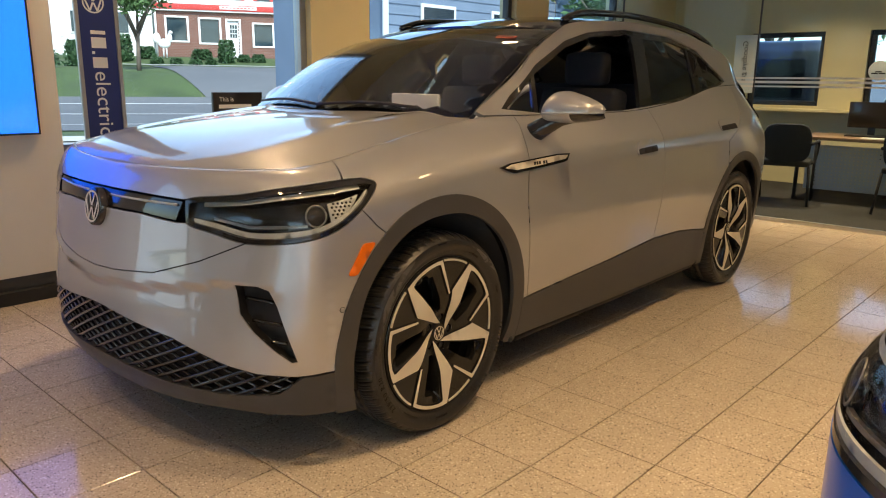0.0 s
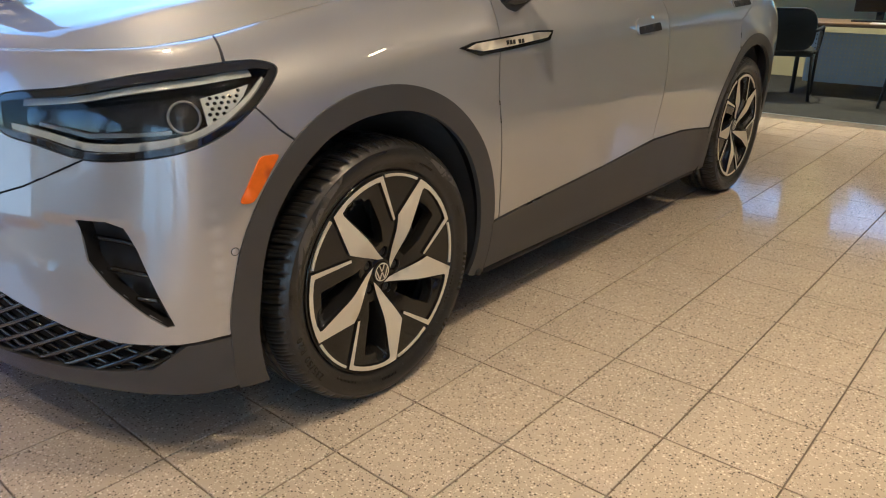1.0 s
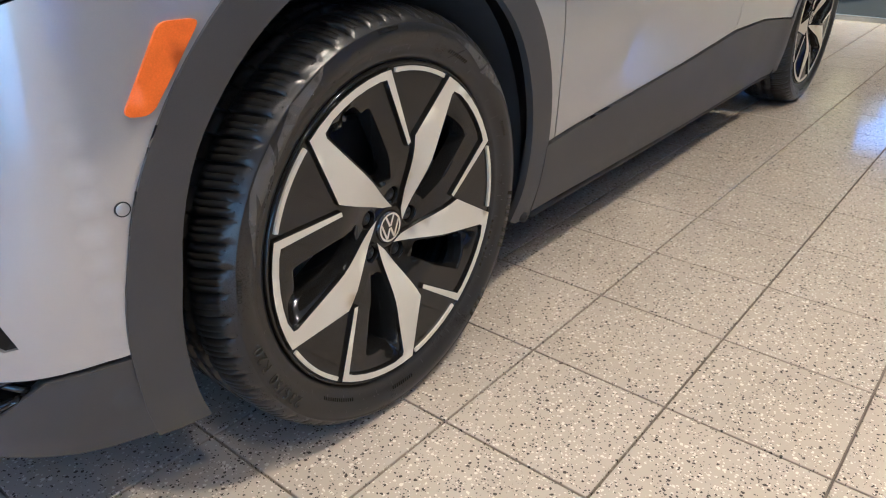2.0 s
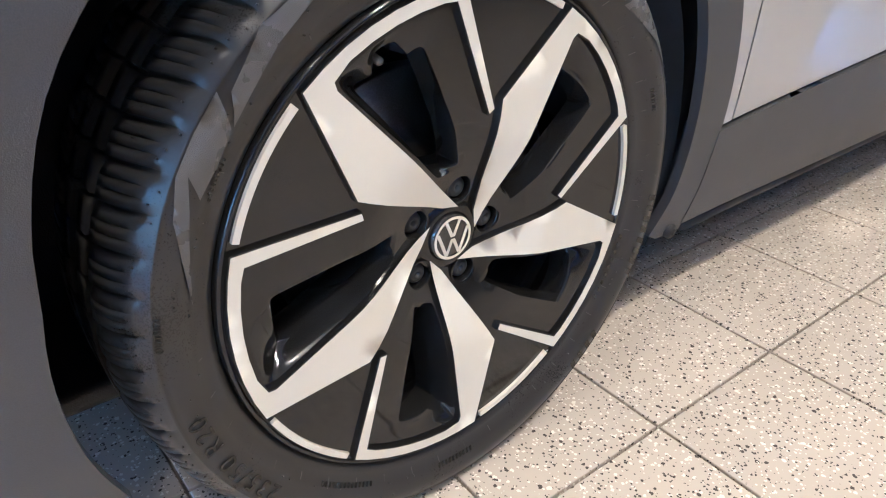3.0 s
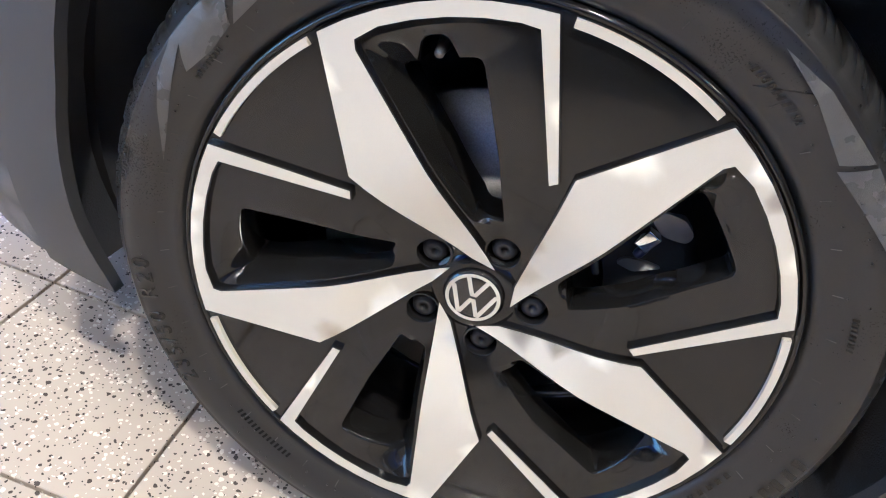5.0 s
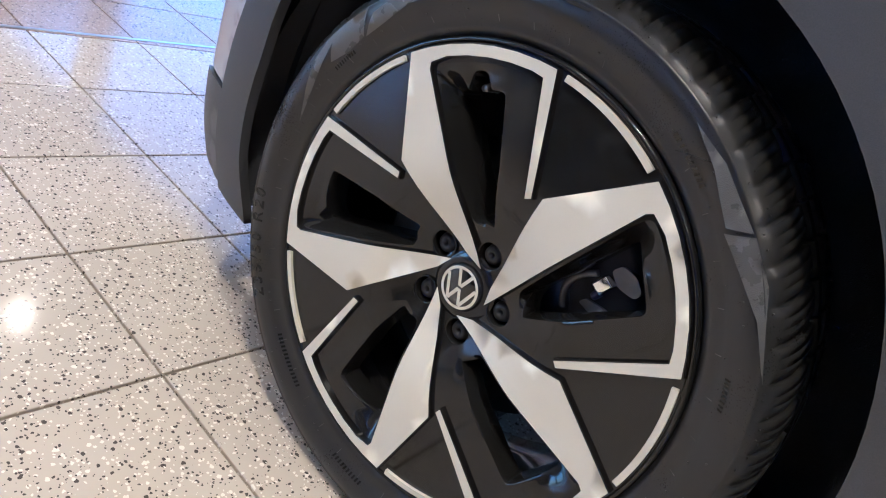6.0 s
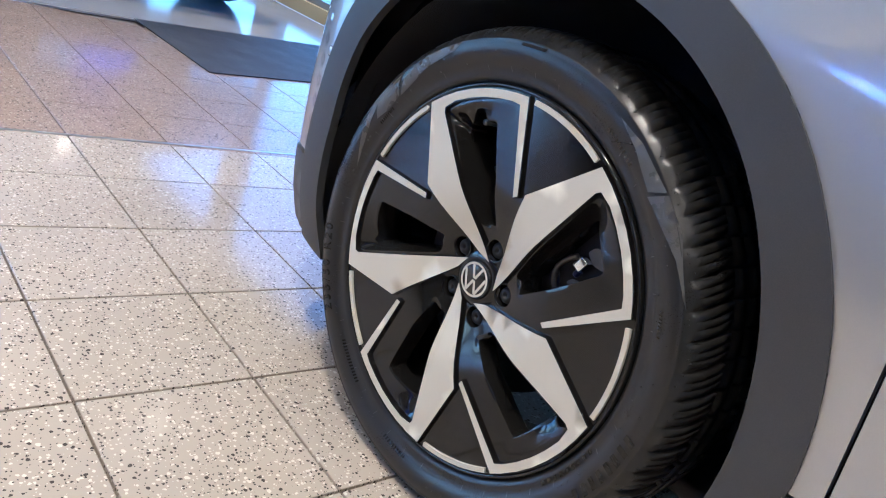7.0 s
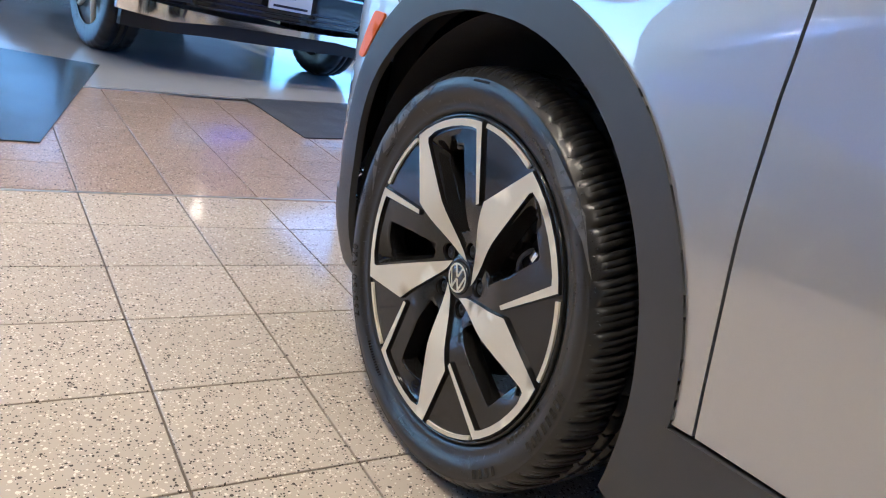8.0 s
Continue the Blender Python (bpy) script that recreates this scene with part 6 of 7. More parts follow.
slab("pale_floor", [(-9.7, -8), (-2.0, -8), (-3.24, -0.118), (-3.44, 0.79), (-3.90, 3.0), (-9.7, 3.0)], PALE_FLOOR, -0.008, 0.0012, "pale polished stone floor on the far side", "floor")
slab("floor_strip", [(-1.998, -8), (-1.975, -8), (-3.218, -0.115), (-3.418, 0.795), (-3.878, 3.0), (-3.902, 3.0), (-3.442, 0.79), (-3.242, -0.118)], STRIP, -0.004, 0.0032, "thin bright metal strip between floor finishes", "trim")
slab("floor_strip", [(-1.5 - 0.006 + 0.0209 * 8, -8.0), (-1.5 + 0.006 + 0.0209 * 8, -8.0), (-1.5 + 0.006 - 0.0209 * 3, 3.0), (-1.5 - 0.006 - 0.0209 * 3, 3.0)], STRIP, -0.004, 0.0016, "thin bright metal strip between floor finishes", "trim")
slab("door_mat", [(-2.525, 0.81), (-2.80, 1.84), (-4.12, 2.95), (-3.44, 0.79)], MAT_RUBBER, 0.0012, 0.006, "dark grey flat floor mat", "mat", kind="")
slab("door_mat", [(-3.95, 0.051), (-2.05, -0.444), (-1.97, -1.9), (-4.6, -2.4)], DARK_FLOOR, 0.0012, 0.006, "dark polished floor panel", "mat", kind="")


# ---- the street outside ----
ASPHALT = material("worn_asphalt", (0.115, 0.12, 0.125), 0.85, vary=0.12, scale=0.4, grain=0.15, grain_scale=40, bump=0.3, bump_scale=60)
GRASS = material("mown_grass", (0.055, 0.085, 0.028), 0.9, vary=0.25, scale=0.5, grain=0.35, grain_scale=12, bump=0.6, bump_scale=30)
LEAF = material("green_leaves", (0.06, 0.12, 0.035), 0.6, vary=0.35, scale=1.5, grain=0.3, grain_scale=9)
HEDGE = material("dark_hedge_leaves", (0.03, 0.075, 0.025), 0.65, vary=0.3, scale=3, grain=0.35, grain_scale=14)
BARK = material("grey_bark", (0.13, 0.10, 0.075), 0.9, vary=0.25, scale=4, bump=0.6, bump_scale=20)
BRICK = material("red_brown_brick", (0.17, 0.08, 0.06), 0.85, vary=0.12, scale=2, random_tone=0.3)
MORTAR = material("pale_mortar", (0.32, 0.29, 0.26), 0.9, vary=0.1, scale=3)
SIDING = material("white_siding", (0.74, 0.74, 0.72), 0.6, vary=0.04, scale=1)
RED_STRIPE = material("red_fascia", (0.52, 0.05, 0.04), 0.5, vary=0.06, scale=1)
ROOF_SLATE = material("grey_roof_shingle", (0.12, 0.12, 0.13), 0.85, vary=0.15, scale=1.5, grain=0.2, grain_scale=20)
CONCRETE = material("pale_concrete", (0.45, 0.44, 0.42), 0.85, vary=0.1, scale=1, grain=0.1, grain_scale=30)
STONE = material("grey_field_stone", (0.27, 0.26, 0.25), 0.85, vary=0.25, scale=3, random_tone=0.25)
EYE0 = Vector((-1.86, -1.66, 0))
BEAR = radians(59)
FWD, RIGHT = Vector((math.cos(BEAR), math.sin(BEAR), 0)), Vector((math.sin(BEAR), -math.cos(BEAR), 0))
rise = spline([(0, -0.16), (30, -0.16), (37, 0.0), (42, 1.05), (46, 1.70), (51.5, 1.98), (57, 2.72), (62, 2.85), (500, 2.9)])


def out_at(r, d, up=0.0):
    """A place in the street: metres to the right of the line of sight, ahead along it, above the ground."""
    p = EYE0 + FWD * d + RIGHT * r
    return Vector((p.x, p.y, rise(d) + up))


def terrain(name, r0, r1, d0, d1, mat, up, label, step=4.0, slant=0.0):
    bm = bmesh.new()
    rs, ds = np.linspace(r0, r1, max(2, int((r1 - r0) / step) + 1)), np.linspace(d0, d1, max(2, int((d1 - d0) / 1.5) + 1))
    grid = [[bm.verts.new(out_at(r + slant * (d1 - d) / (d1 - d0) * (1 if i == 0 else 0.5 if i == 1 else 0), d, up)) for i, r in enumerate(rs)] for d in ds]
    for a, b in zip(grid, grid[1:]):
        for i in range(len(rs) - 1):
            bm.faces.new((a[i], a[i + 1], b[i + 1], b[i]))
    ob = part(name, bm, mat)
    return structure(ob, label, name.replace("_", " "))


bm = bmesh.new()
ds = [-600, -150, -40, -12, 0, 9, 14, 20, *np.arange(26, 63, 0.75), 80, 150, 300, 600]
grid = [[bm.verts.new(Vector((*(EYE0 + FWD * d + RIGHT * r).xy, rise(d)))) for r in (-400, -150, -60, -30, -15, 0, 15, 30, 60, 150, 400)] for d in ds]
for a, b in zip(grid, grid[1:]):
    for i in range(10):
        bm.faces.new((a[i], a[i + 1], b[i + 1], b[i]))
structure(part("ground", bm, GRASS), "green grassy ground that rises beyond the street", "ground")
terrain("road", -120, 120, 21.5, 39, ASPHALT, 0.03, "grey two-lane road with white lines")
terrain("parking_lot", -3.6, 60, 39, 51.5, ASPHALT, 0.04, "grey asphalt parking lot on the slope", slant=3.4)
terrain("pavement", -120, 120, 17.5, 19.0, CONCRETE, 0.06, "pale concrete kerb and pavement strip")
terrain("forecourt", -60, 60, -60, 17.5, CONCRETE, 0.03, "pale concrete forecourt round the showroom", step=20)
for d, w in ((24.0, 0.14), (30.6, 0.14), (31.1, 0.14), (37.3, 0.14)):
    ob = terrain("road_line", -90, 90, d, d + w, WHITE_MARK, 0.045, "white painted road line")
terrain("lot_kerb", -6, 40, 51.5, 51.9, CONCRETE, 0.10, "pale kerb round the parking lot")


def shop():
    """A two-storey shop: brick ground floor, red fascia, white siding above."""
    base = out_at(0, 58)
    m = Matrix.Translation(base) @ Matrix(((RIGHT.x, FWD.x, 0, 0), (RIGHT.y, FWD.y, 0, 0), (0, 0, 1, 0), (0, 0, 0, 1)))
    top = thing("brick_shop", "brick shop with a red fascia and white upper storey", "building", m)
    x0, x1, h = -3.5, 20.0, 3.2
    opens = [(-2.75, -1.30, 1.15, 2.75), (-0.45, 0.95, 1.05, 2.70), (1.45, 2.35, 0.15, 2.65), (3.35, 4.75, 0.9, 2.45), (6.4, 8.0, 0.9, 2.5)]
    bm = bmesh.new()
    at = x0
    for a, b, lo, hi in opens:
        box(bm, (at, 0, 0), (a, 0.3, h)), box(bm, (a, 0, 0), (b, 0.3, lo)), box(bm, (a, 0, hi), (b, 0.3, h))
        at = b
    box(bm, (at, 0, 0), (x1, 0.3, h))
    wall = part("brick_wall", bm, MORTAR, top, "red brown brick wall", smooth=False)
    # courses of bricks, proud of the mortar
    verts, faces = [], []
    for row in range(28):
        z = 0.02 + row * 0.114
        x = x0 + (0.14 if row % 2 else 0)
        while x < 9.0:
            if not any(a - 0.02 < x + 0.13 < b + 0.02 and lo - 0.05 < z + 0.05 < hi + 0.02 for a, b, lo, hi in opens):
                n = len(verts)
                verts += [(x + i, y, z + k) for y in (-0.02, 0.01) for i, k in ((0, 0), (0.26, 0), (0.26, 0.1), (0, 0.1))]
                faces += [(n, n + 1, n + 2, n + 3), (n, n + 4, n + 5, n + 1), (n + 1, n + 5, n + 6, n + 2), (n + 2, n + 6, n + 7, n + 3), (n + 3, n + 7, n + 4, n)]
            x += 0.28
    me = bpy.data.meshes.new("bricks")
    me.from_pydata(verts, [], faces)
    me.materials.append(BRICK)
    bricks = new("bricks", me)
    bricks.parent = wall
    tagged(bricks, kind="stuff")
    glass = material("shop_window_glass", (0.03, 0.05, 0.06), 0.06, vary=0.2, scale=1)
    for n, (a, b, lo, hi) in enumerate(opens):
        w = thing("shop_door" if n == 2 else "shop_window", "", "")
        w.parent = top
        for key in ("label", "category"):
            if key in w:
                del w[key]
        for u0, u1, z0, z1 in ((a - 0.1, b + 0.1, hi, hi + 0.12), (a - 0.1, a + 0.04, lo, hi), (b - 0.04, b + 0.1, lo, hi), (a - 0.1, b + 0.1, lo - 0.12, lo)):
            block("frame", (u0, -0.06, z0), (u1, 0.2, z1), SIDING, w, bevel=0.01)
        block("door_leaf" if n == 2 else "pane", (a + 0.04, 0.10, lo), (b - 0.04, 0.14, hi), SIDING if n == 2 else glass, w, bevel=0)
        if n == 2:
            for i in range(3):
                for j in range(3):
                    block("pane", (a + 0.2 + 0.18 * i, 0.085, 1.45 + 0.32 * j), (a + 0.35 + 0.18 * i, 0.098, 1.72 + 0.32 * j), glass, w, bevel=0)
    block("fascia", (x0 - 0.1, -0.25, h), (x1, 0.3, h + 0.35), SIDING, top, bevel=0.02)
    block("red_stripe", (x0 - 0.1, -0.29, h + 0.10), (x1, -0.252, h + 0.50), RED_STRIPE, top, "red painted stripe", bevel=0.01)
    block("sign_board", (1.0, -0.32, h + 0.20), (3.6, -0.29, h + 0.44), SIDING, top, "white sign board with plain bars", bevel=0.005)
    for k in range(9):
        block("sign_bar", (1.15 + 0.26 * k, -0.33, h + 0.28), (1.34 + 0.26 * k, -0.32, h + 0.36), RED_STRIPE, top, bevel=0)
    block("upper_wall", (x0 - 0.1, 0.0, h + 0.5), (x1, 6.0, h + 2.6), SIDING, top, "white siding upper storey", bevel=0)
    for k in range(7):
        block("shutter", (-2.9 + 2.1 * k, -0.05, h + 0.9), (-2.6 + 2.1 * k, 0.0, h + 2.3), RED_STRIPE, top, bevel=0)
        block("upper_window", (-2.6 + 2.1 * k, -0.03, h + 0.9), (-1.7 + 2.1 * k, 0.0, h + 2.3), glass, top, bevel=0)
        block("shutter", (-1.7 + 2.1 * k, -0.05, h + 0.9), (-1.4 + 2.1 * k, 0.0, h + 2.3), RED_STRIPE, top, bevel=0)
    block("roof", (x0 - 0.5, -0.5, h + 2.6), (x1 + 0.5, 6.5, h + 2.9), ROOF_SLATE, top, bevel=0)
    for x in (x0 + 0.05, 5.6):
        part("downpipe", tube(bmesh.new(), [(x, -0.12, 0), (x, -0.12, h + 0.1)], 0.07, 8), SIDING, top)
    house = thing("white_house", "white clapboard house beside the shop", "building", m)
    block("wall", (-14.0, 0.5, 0.0), (-3.7, 8, 5.2), SIDING, house, bevel=0)
    for k in range(20):
        block("clapboard", (-14.0, 0.47, 0.25 * k + 0.02), (-3.75, 0.50, 0.25 * k + 0.235), SIDING, house, bevel=0)
    for x in (-6.2, -9.0, -12.0):
        block("window_frame", (x - 0.1, 0.38, 1.5), (x + 1.0, 0.468, 3.1), SIDING, house, bevel=0.01)
        block("window_pane", (x, 0.36, 1.6), (x + 0.9, 0.379, 3.0), glass, house, bevel=0)
    block("roof", (-14.5, 0, 5.2), (-3.4, 8.5, 5.5), ROOF_SLATE, house, bevel=0)
    rooster = thing("rooster_statue", "white painted rooster statue on the lawn", "statue")
    bm = bmesh.new()
    p = out_at(-2.85, 56.0)
    for (dx, dz), (rx, rz) in (((0, 0.95), (0.42, 0.33)), ((0.38, 1.35), (0.16, 0.34)), ((-0.48, 1.3), (0.26, 0.38)), ((0.45, 1.7), (0.14, 0.14))):
        before = set(bm.verts)
        bmesh.ops.create_uvsphere(bm, u_segments=14, v_segments=9, radius=1.0)
        for v in set(bm.verts) - before:
            q = v.co.copy()
            v.co = p + RIGHT * (dx + rx * q.x) + FWD * (0.16 * q.y) + Vector((0, 0, dz + rz * q.z))
    for dx in (-0.08, 0.12):
        tube(bm, [p + RIGHT * dx, p + RIGHT * dx + Vector((0, 0, 0.75))], 0.05, 6)
    part("statue", bm, SIDING, rooster)


shop()


def leaves(bm, centre, size, count, leaf, squash=1.0, seed=0):
    """A loose crown: many small bent leaves in clumps with gaps between them."""
    rng = random.Random(seed)
    clumps = []
    for _ in range(max(6, count // 45)):
        d = Vector((rng.gauss(0, 1), rng.gauss(0, 1), rng.gauss(0, 1))).normalized()
        clumps.append((centre + Vector((d.x, d.y, d.z * squash)) * size * rng.uniform(0.35, 1.0), size * rng.uniform(0.16, 0.34)))
    for _ in range(count):
        c, r = rng.choice(clumps)
        p = c + Vector((rng.gauss(0, 1), rng.gauss(0, 1), rng.gauss(0, 0.8))) * r * 0.6
        a, b = Vector((rng.gauss(0, 1), rng.gauss(0, 1), rng.gauss(0, 0.6))).normalized(), Vector((rng.gauss(0, 1), rng.gauss(0, 1), rng.gauss(0, 1))).normalized()
        w = (b - a * b.dot(a)).normalized() * leaf * 0.45
        n = a.cross(w) * 0.4
        bm.faces.new([bm.verts.new(q) for q in (p - a * leaf, p + w + n, p + a * leaf, p - w + n)])


def tree(r, d, height, crown, seed, label):
    p = out_at(r, d, -0.1)
    top = thing("tree", label, "tree", pose(*p))
    rng = random.Random(seed)
    bm = bmesh.new()
    fork = Vector((0.1, 0, height * 0.45))
    tube(bm, [(0, 0, 0), (0.03, 0, height * 0.22), fork, (0.2, 0.1, height * 0.8)], 0.022 * height, 10, [1.3, 1.0, 0.8, 0.3])
    for k in range(6):
        a = k * 1.05 + rng.random()
        e = Vector((math.cos(a) * crown * 0.75, math.sin(a) * crown * 0.75, height * rng.uniform(0.62, 0.95)))
        start = Vector((0.05, 0, height * rng.uniform(0.3, 0.5)))
        tube(bm, [start, start.lerp(e, 0.5) + Vector((0, 0, 0.25)), e], 0.075, 7, [1, 0.7, 0.25])
    part("trunk", bm, BARK, top)
    bm = bmesh.new()
    leaves(bm, Vector((0.1, 0, height * 0.86)), crown, 1500, 0.17, 0.6, seed)
    part("crown", bm, LEAF, top, smooth=False)


def bush(r, d, height, width, seed):
    top = thing("bush", "dense clipped dark green bush on the lawn", "bush", pose(*out_at(r, d, -0.05)), group="bushes on the lawn")
    bm = bmesh.new()
    rng = random.Random(seed)
    for _ in range(700):
        u, a = rng.random() ** 0.7, rng.uniform(0, 2 * math.pi)
        z = height * u
        w = width / 2 * (1 - 0.35 * u**3) * (0.75 + 0.3 * rng.random())
        p = Vector((w * math.cos(a), w * math.sin(a), z))
        t, b = Vector((rng.gauss(0, 1), rng.gauss(0, 1), rng.gauss(0, 1))).normalized(), Vector((rng.gauss(0, 1), rng.gauss(0, 1), rng.gauss(0, 1))).normalized()
        bm.faces.new([bm.verts.new(p + q) for q in (-t * 0.1, b * 0.08, t * 0.1, -b * 0.08)])
    part("foliage", bm, HEDGE, top, smooth=False)
    part("heart", lathe(bmesh.new(), [(0.0, 0.0), (width * 0.36, 0.05), (width * 0.38, height * 0.5), (width * 0.25, height * 0.85), (0.0, height * 0.92)], 12, axis="z"), HEDGE, top)


tree(-3.75, 45.5, 5.0, 2.0, 3, "young street tree with a grey trunk and light leaves")
tree(-11.0, 50, 7.5, 3.2, 5, "leafy tree behind the street")
tree(-16.0, 62, 9.0, 4.0, 7, "leafy tree behind the street")
tree(17.0, 54, 7.5, 3.2, 8, "leafy tree behind the street")
# Invented trees, added to darken what the right-hand and office windows show.
for r, d, h, c, s in ((14, 24, 5.5, 2.6, 21), (19, 22, 6.0, 2.8, 22), (23, 19, 5.5, 2.6, 23), (20, 11, 5.0, 2.4, 24), (22, 7, 5.5, 2.6, 25), (18, 8, 4.5, 2.2, 26)):
    tree(r, d, h, c, s, "leafy shade tree near the showroom")
for r, d, h, w, s in ((-5.35, 54, 1.75, 1.25, 1), (1.25, 54, 1.55, 1.2, 2), (-6.6, 55, 1.0, 1.4, 3), (-4.0, 55.5, 0.8, 1.2, 4), (-0.4, 55.5, 0.7, 1.4, 5), (3.4, 54.5, 0.55, 0.9, 6), (2.4, 54.5, 0.5, 0.8, 7), (-2.0, 52.6, 0.45, 0.8, 8), (-0.8, 52.6, 0.4, 0.8, 9), (0.2, 52.6, 0.4, 0.7, 10), (-3.2, 52.6, 0.45, 0.8, 11), (-9.2, 47, 1.2, 2.4, 12), (-7.4, 50, 1.6, 1.8, 13)):
    bush(r, d, h, w, s)


def stone_wall():
    top = thing("stone_wall", "low grey field stone wall at the shop corner", "wall")
    rng = random.Random(4)
    for row in range(4):
        for k in range(9):
            c = out_at(5.4 + 0.42 * k + (0.2 if row % 2 else 0), 53.5, 0.02 + 0.2 * row)
            w = rng.uniform(0.34, 0.4)
            block("stone", (-w / 2, -0.15, 0), (w / 2, 0.15, 0.185), STONE, top, bevel=0.03, where=Matrix.Translation(c) @ pose(0, 0, 0, 0, 0, -31 + rng.uniform(-4, 4)))


stone_wall()


def far_car(r, d, paint, turn, label):
    """A parked car far off: body, cabin, wheels."""
    top = thing("parked_car", label, "car", Matrix.Translation(out_at(r, d, 0.03)) @ pose(0, 0, 0, 0, 0, turn))
    bm = bmesh.new()
    rows = []
    for x, z, w in ((-2.2, 0.45, 0.75), (-2.2, 0.75, 0.82), (-1.0, 0.92, 0.86), (-0.45, 1.4, 0.66), (1.0, 1.42, 0.66), (1.75, 0.98, 0.82), (2.2, 0.9, 0.8), (2.22, 0.4, 0.74)):
        rows.append([bm.verts.new((x, w * v, z)) for v in np.linspace(-1, 1, 7)])
    for a, b in zip(rows, rows[1:]):
        for i in range(6):
            bm.faces.new((a[i], a[i + 1], b[i + 1], b[i]))
    part("body", bm, paint, top)
    for s in (1, -1):
        part("flank", sheet(bmesh.new(), lambda u, v, out=0.0, s=s: Vector((u, s * (0.86 - 0.35 * max(0, v - 0.9)), v)), [(-2.2, 0.3), (2.2, 0.3), (2.2, 0.9), (1.7, 0.98), (1.0, 1.4), (-0.45, 1.38), (-1.0, 0.92), (-2.2, 0.75)], (), 0.4, 0.0), paint, top)
        for x in (-1.35, 1.35):
            part("wheel", lathe(bmesh.new(), [(0.0, 0.1 * s), (0.2, 0.1 * s), (0.31, 0.08 * s), (0.32, -0.1 * s)], 24), RUBBER, top, where=pose(x, s * 0.80, 0.31))


far_car(-9.8, 41.5, SIDING, 20, "white parked car across the street")
far_car(7.2, 41.5, BLUE_PAINT, -28, "blue parked car on the parking lot")


def parked_van(x, y, label):
    """A dark van that stands along the office windows: body, side windows, lamps strip, wheels."""
    top = thing("parked_van", label, "van", pose(x, y, -0.13))
    bm = box(bmesh.new(), (-0.98, -2.5, 0.35), (0.98, 2.5, 2.05), 0.22)
    for v in bm.verts:
        v.co.x *= 1 - 0.16 * max(0.0, v.co.z - 1.15)
        if v.co.y > 1.2 and v.co.z > 1.1:
            v.co.y -= 0.9 * (v.co.z - 1.1)
    part("body", bm, DARK_PAINT, top)
    for a in (-2.2, -0.95, 0.3):
        bm = box(bmesh.new(), (-0.99, a, 1.2), (-0.90, a + 1.1, 1.78), 0.04)
        for v in bm.verts:
            v.co.x *= 1 - 0.13 * max(0.0, v.co.z - 1.15)
        part("side_window", bm, DARK_GLASS, top)
    block("side_moulding", (-1.0, -2.3, 0.78), (-0.97, 2.3, 0.84), CHROME, top, bevel=0.01)
    for wy in (-1.6, 1.6):
        for s in (-1, 1):
            part("wheel", lathe(bmesh.new(), [(0.0, 0.06 * s), (0.2, 0.06 * s), (0.33, 0.1 * s), (0.34, -0.1 * s)], 28, axis="x"), RUBBER, top, where=pose(0.9 * s, wy, 0.34))


parked_van(10.5, -1.6, "dark blue-black van parked beside the office windows")
parked_van(10.9, 3.9, "dark blue-black van parked beside the office windows")


def grey_building():
    """A low building across the lane, bluish shade put into its colour: wall, boarded skirting, windows, flat roof."""
    top = thing("neighbour_building", "low blue-grey building with dark windows across the lane", "building", pose(19.6, 14.0, -0.14, 0, 0, -4))
    # Dark blue-grey gives this sun-facing wall the tone of shade.
    skin_paint = material("blue_grey_siding", (0.13, 0.18, 0.25), 0.7, vary=0.08, scale=1)
    trim_white = material("weathered_white_board", (0.5, 0.53, 0.56), 0.7, vary=0.08, scale=1)
    pane = material("dark_building_glass", (0.02, 0.03, 0.04), 0.08, vary=0.2, scale=1)
    block("wall", (-6.0, 0.0, 0.0), (9.0, 6.0, 5.2), skin_paint, top, bevel=0)
    for k in range(17):
        block("board", (-6.0, -0.03, 0.3 * k + 0.02), (9.0, -0.001, 0.3 * k + 0.28), skin_paint, top, bevel=0)
    for x in (-4.6, -1.4, 1.8, 5.0):
        frame_part = block("window_frame", (x, -0.09, 2.2), (x + 1.5, -0.035, 3.7), trim_white, top, bevel=0.01)
        block("window_pane", (x + 0.1, -0.10, 2.3), (x + 1.4, -0.092, 3.6), pane, frame_part, bevel=0)
    block("corner_board", (-6.1, -0.08, 0.0), (-5.9, -0.035, 5.2), trim_white, top, bevel=0)
    block("roof", (-6.4, -0.5, 5.2), (9.4, 6.4, 5.5), ROOF_SLATE, top, bevel=0)


grey_building()


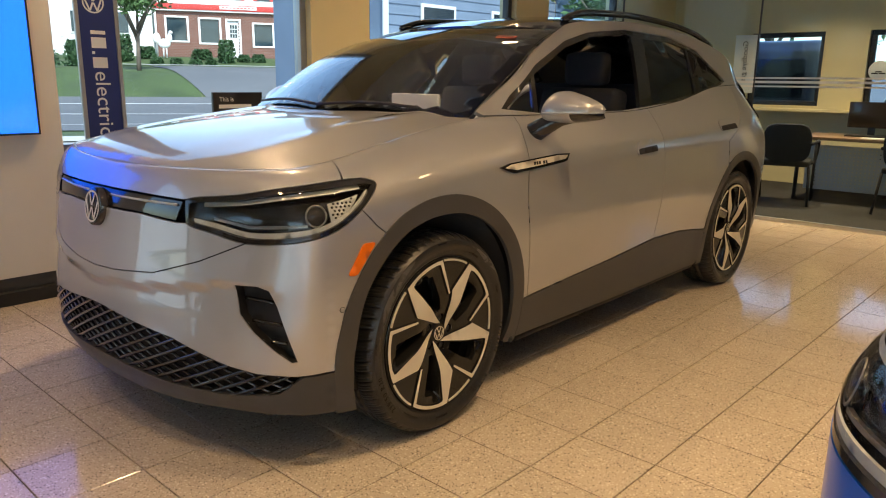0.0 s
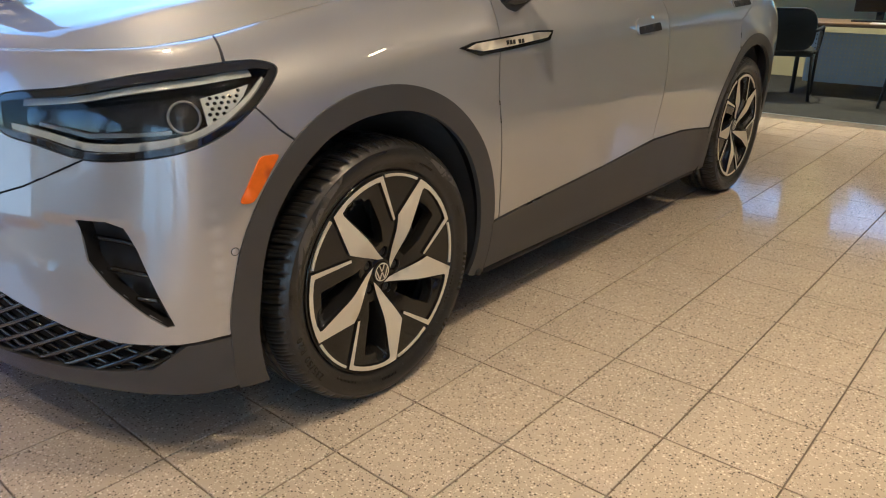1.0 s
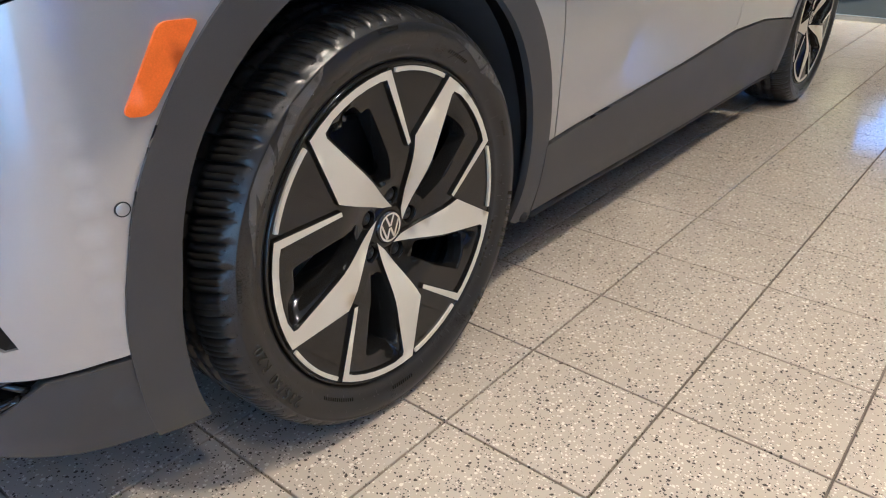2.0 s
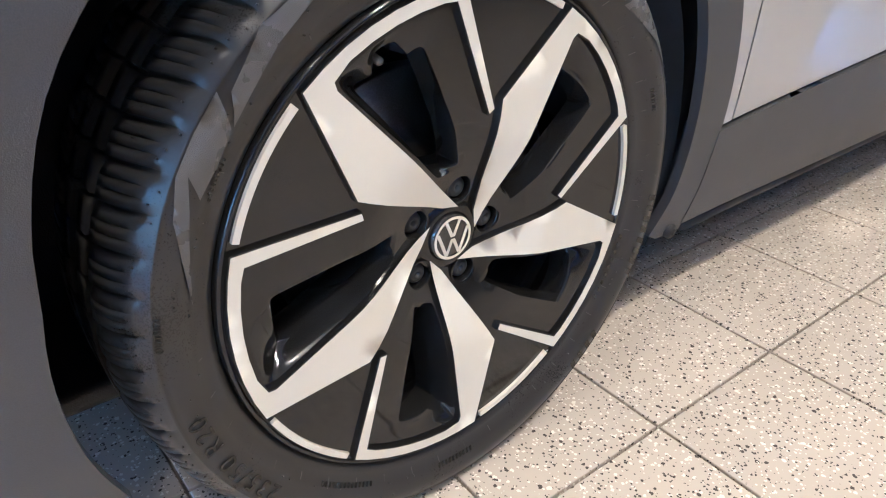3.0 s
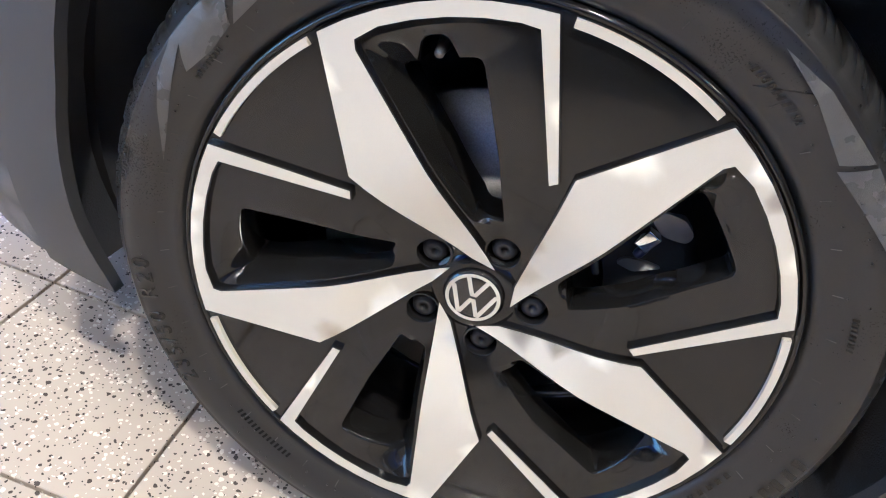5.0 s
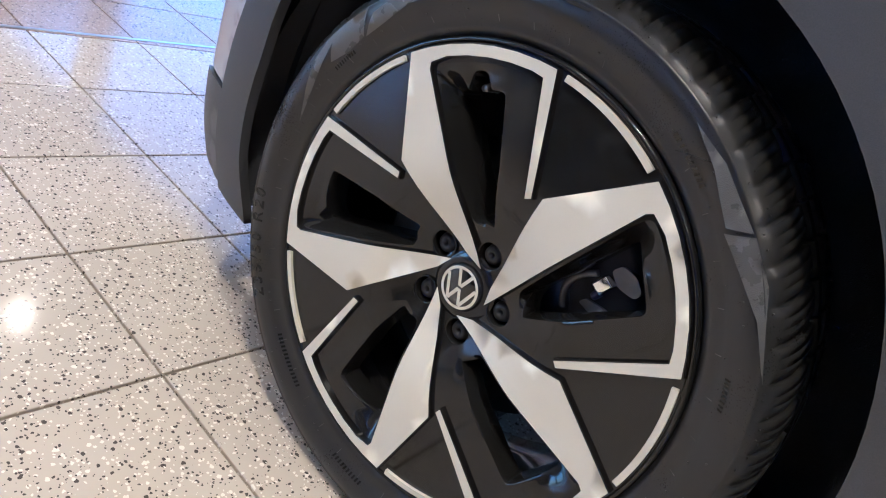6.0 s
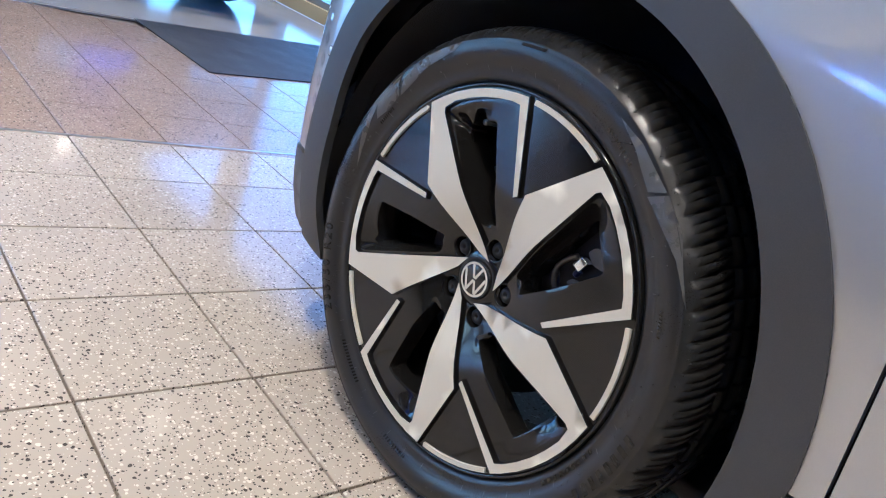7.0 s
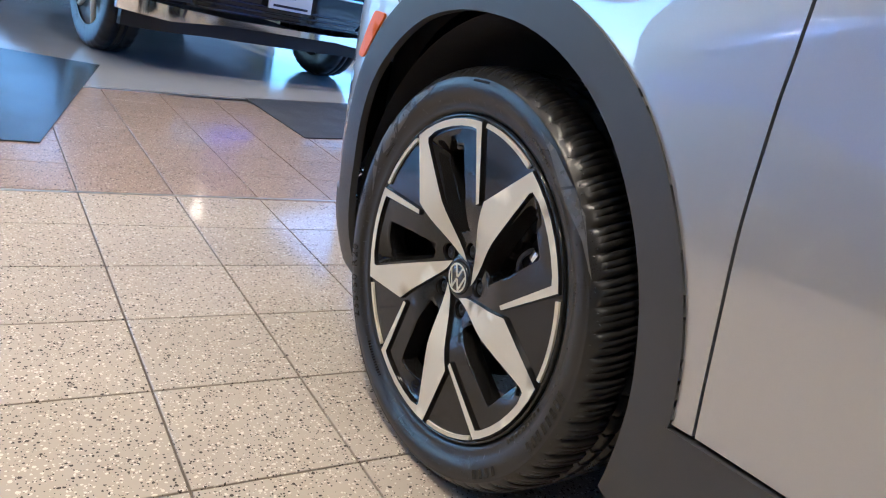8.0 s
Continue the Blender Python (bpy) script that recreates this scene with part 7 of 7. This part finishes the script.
# ---- floor tiles ----
PITCH, JOINT = 0.30, 0.0045
TILE_TURN = pose(0, -0.122, 0, 0, 0, -1.2)


def tile_mesh(name, w, d, mat):
    bm = bmesh.new()
    a, b, e = w / 2 - JOINT / 2, d / 2 - JOINT / 2, 0.0012
    rings = [[bm.verts.new((sx * (a - i), sy * (b - i), z)) for sx, sy in ((-1, -1), (1, -1), (1, 1), (-1, 1))] for i, z in ((0, -0.012), (0, -e), (e, 0))]
    for lo, hi in zip(rings, rings[1:]):
        for k in range(4):
            bm.faces.new((lo[k], lo[(k + 1) % 4], hi[(k + 1) % 4], hi[k]))
    bm.faces.new(rings[-1])
    me = bpy.data.meshes.new(name)
    bm.to_mesh(me)
    bm.free()
    me.materials.append(mat)
    return me


tiles = thing("tile_floor", "square terrazzo floor tiles in beige and rose brown", "floor tiles", TILE_TURN, kind="structure")
near_tile, rose_tile = tile_mesh("tile", PITCH, PITCH, TILE), tile_mesh("tile", PITCH, PITCH, PINK_TILE)
rest = {"beige": [], "rose": []}
for i in range(-12, 18):
    for j in range(-25, 11):
        x, y = (i + 0.5) * PITCH, (j + 0.5) * PITCH
        if x > 5.25 or y > 3.1 or x < -3.3:
            continue
        rose = i < -5
        near = (-1.5 <= x <= 2.9 and -1.35 <= y <= 0.15) or (-3.3 <= x < -1.5 and -0.75 <= y <= 0.75)
        if near:
            ob = new("tile", rose_tile if rose else near_tile)
            ob.parent, ob.matrix_basis = tiles, pose(x, y, 0)
        else:
            rest["rose" if rose else "beige"].append((x, y))
for tone, places in rest.items():
    verts, faces = [], []
    src = near_tile if tone == "beige" else rose_tile
    base = [tuple(v.co) for v in src.vertices]
    polys = [tuple(p.vertices) for p in src.polygons]
    for x, y in places:
        n = len(verts)
        verts += [(a + x, b + y, c) for a, b, c in base]
        faces += [tuple(n + k for k in p) for p in polys]
    me = bpy.data.meshes.new("tile_field")
    me.from_pydata(verts, [], faces)
    me.materials.append(TILE if tone == "beige" else PINK_TILE)
    ob = new("tile_field", me)
    ob.parent = tiles
    tagged(ob, kind="stuff")
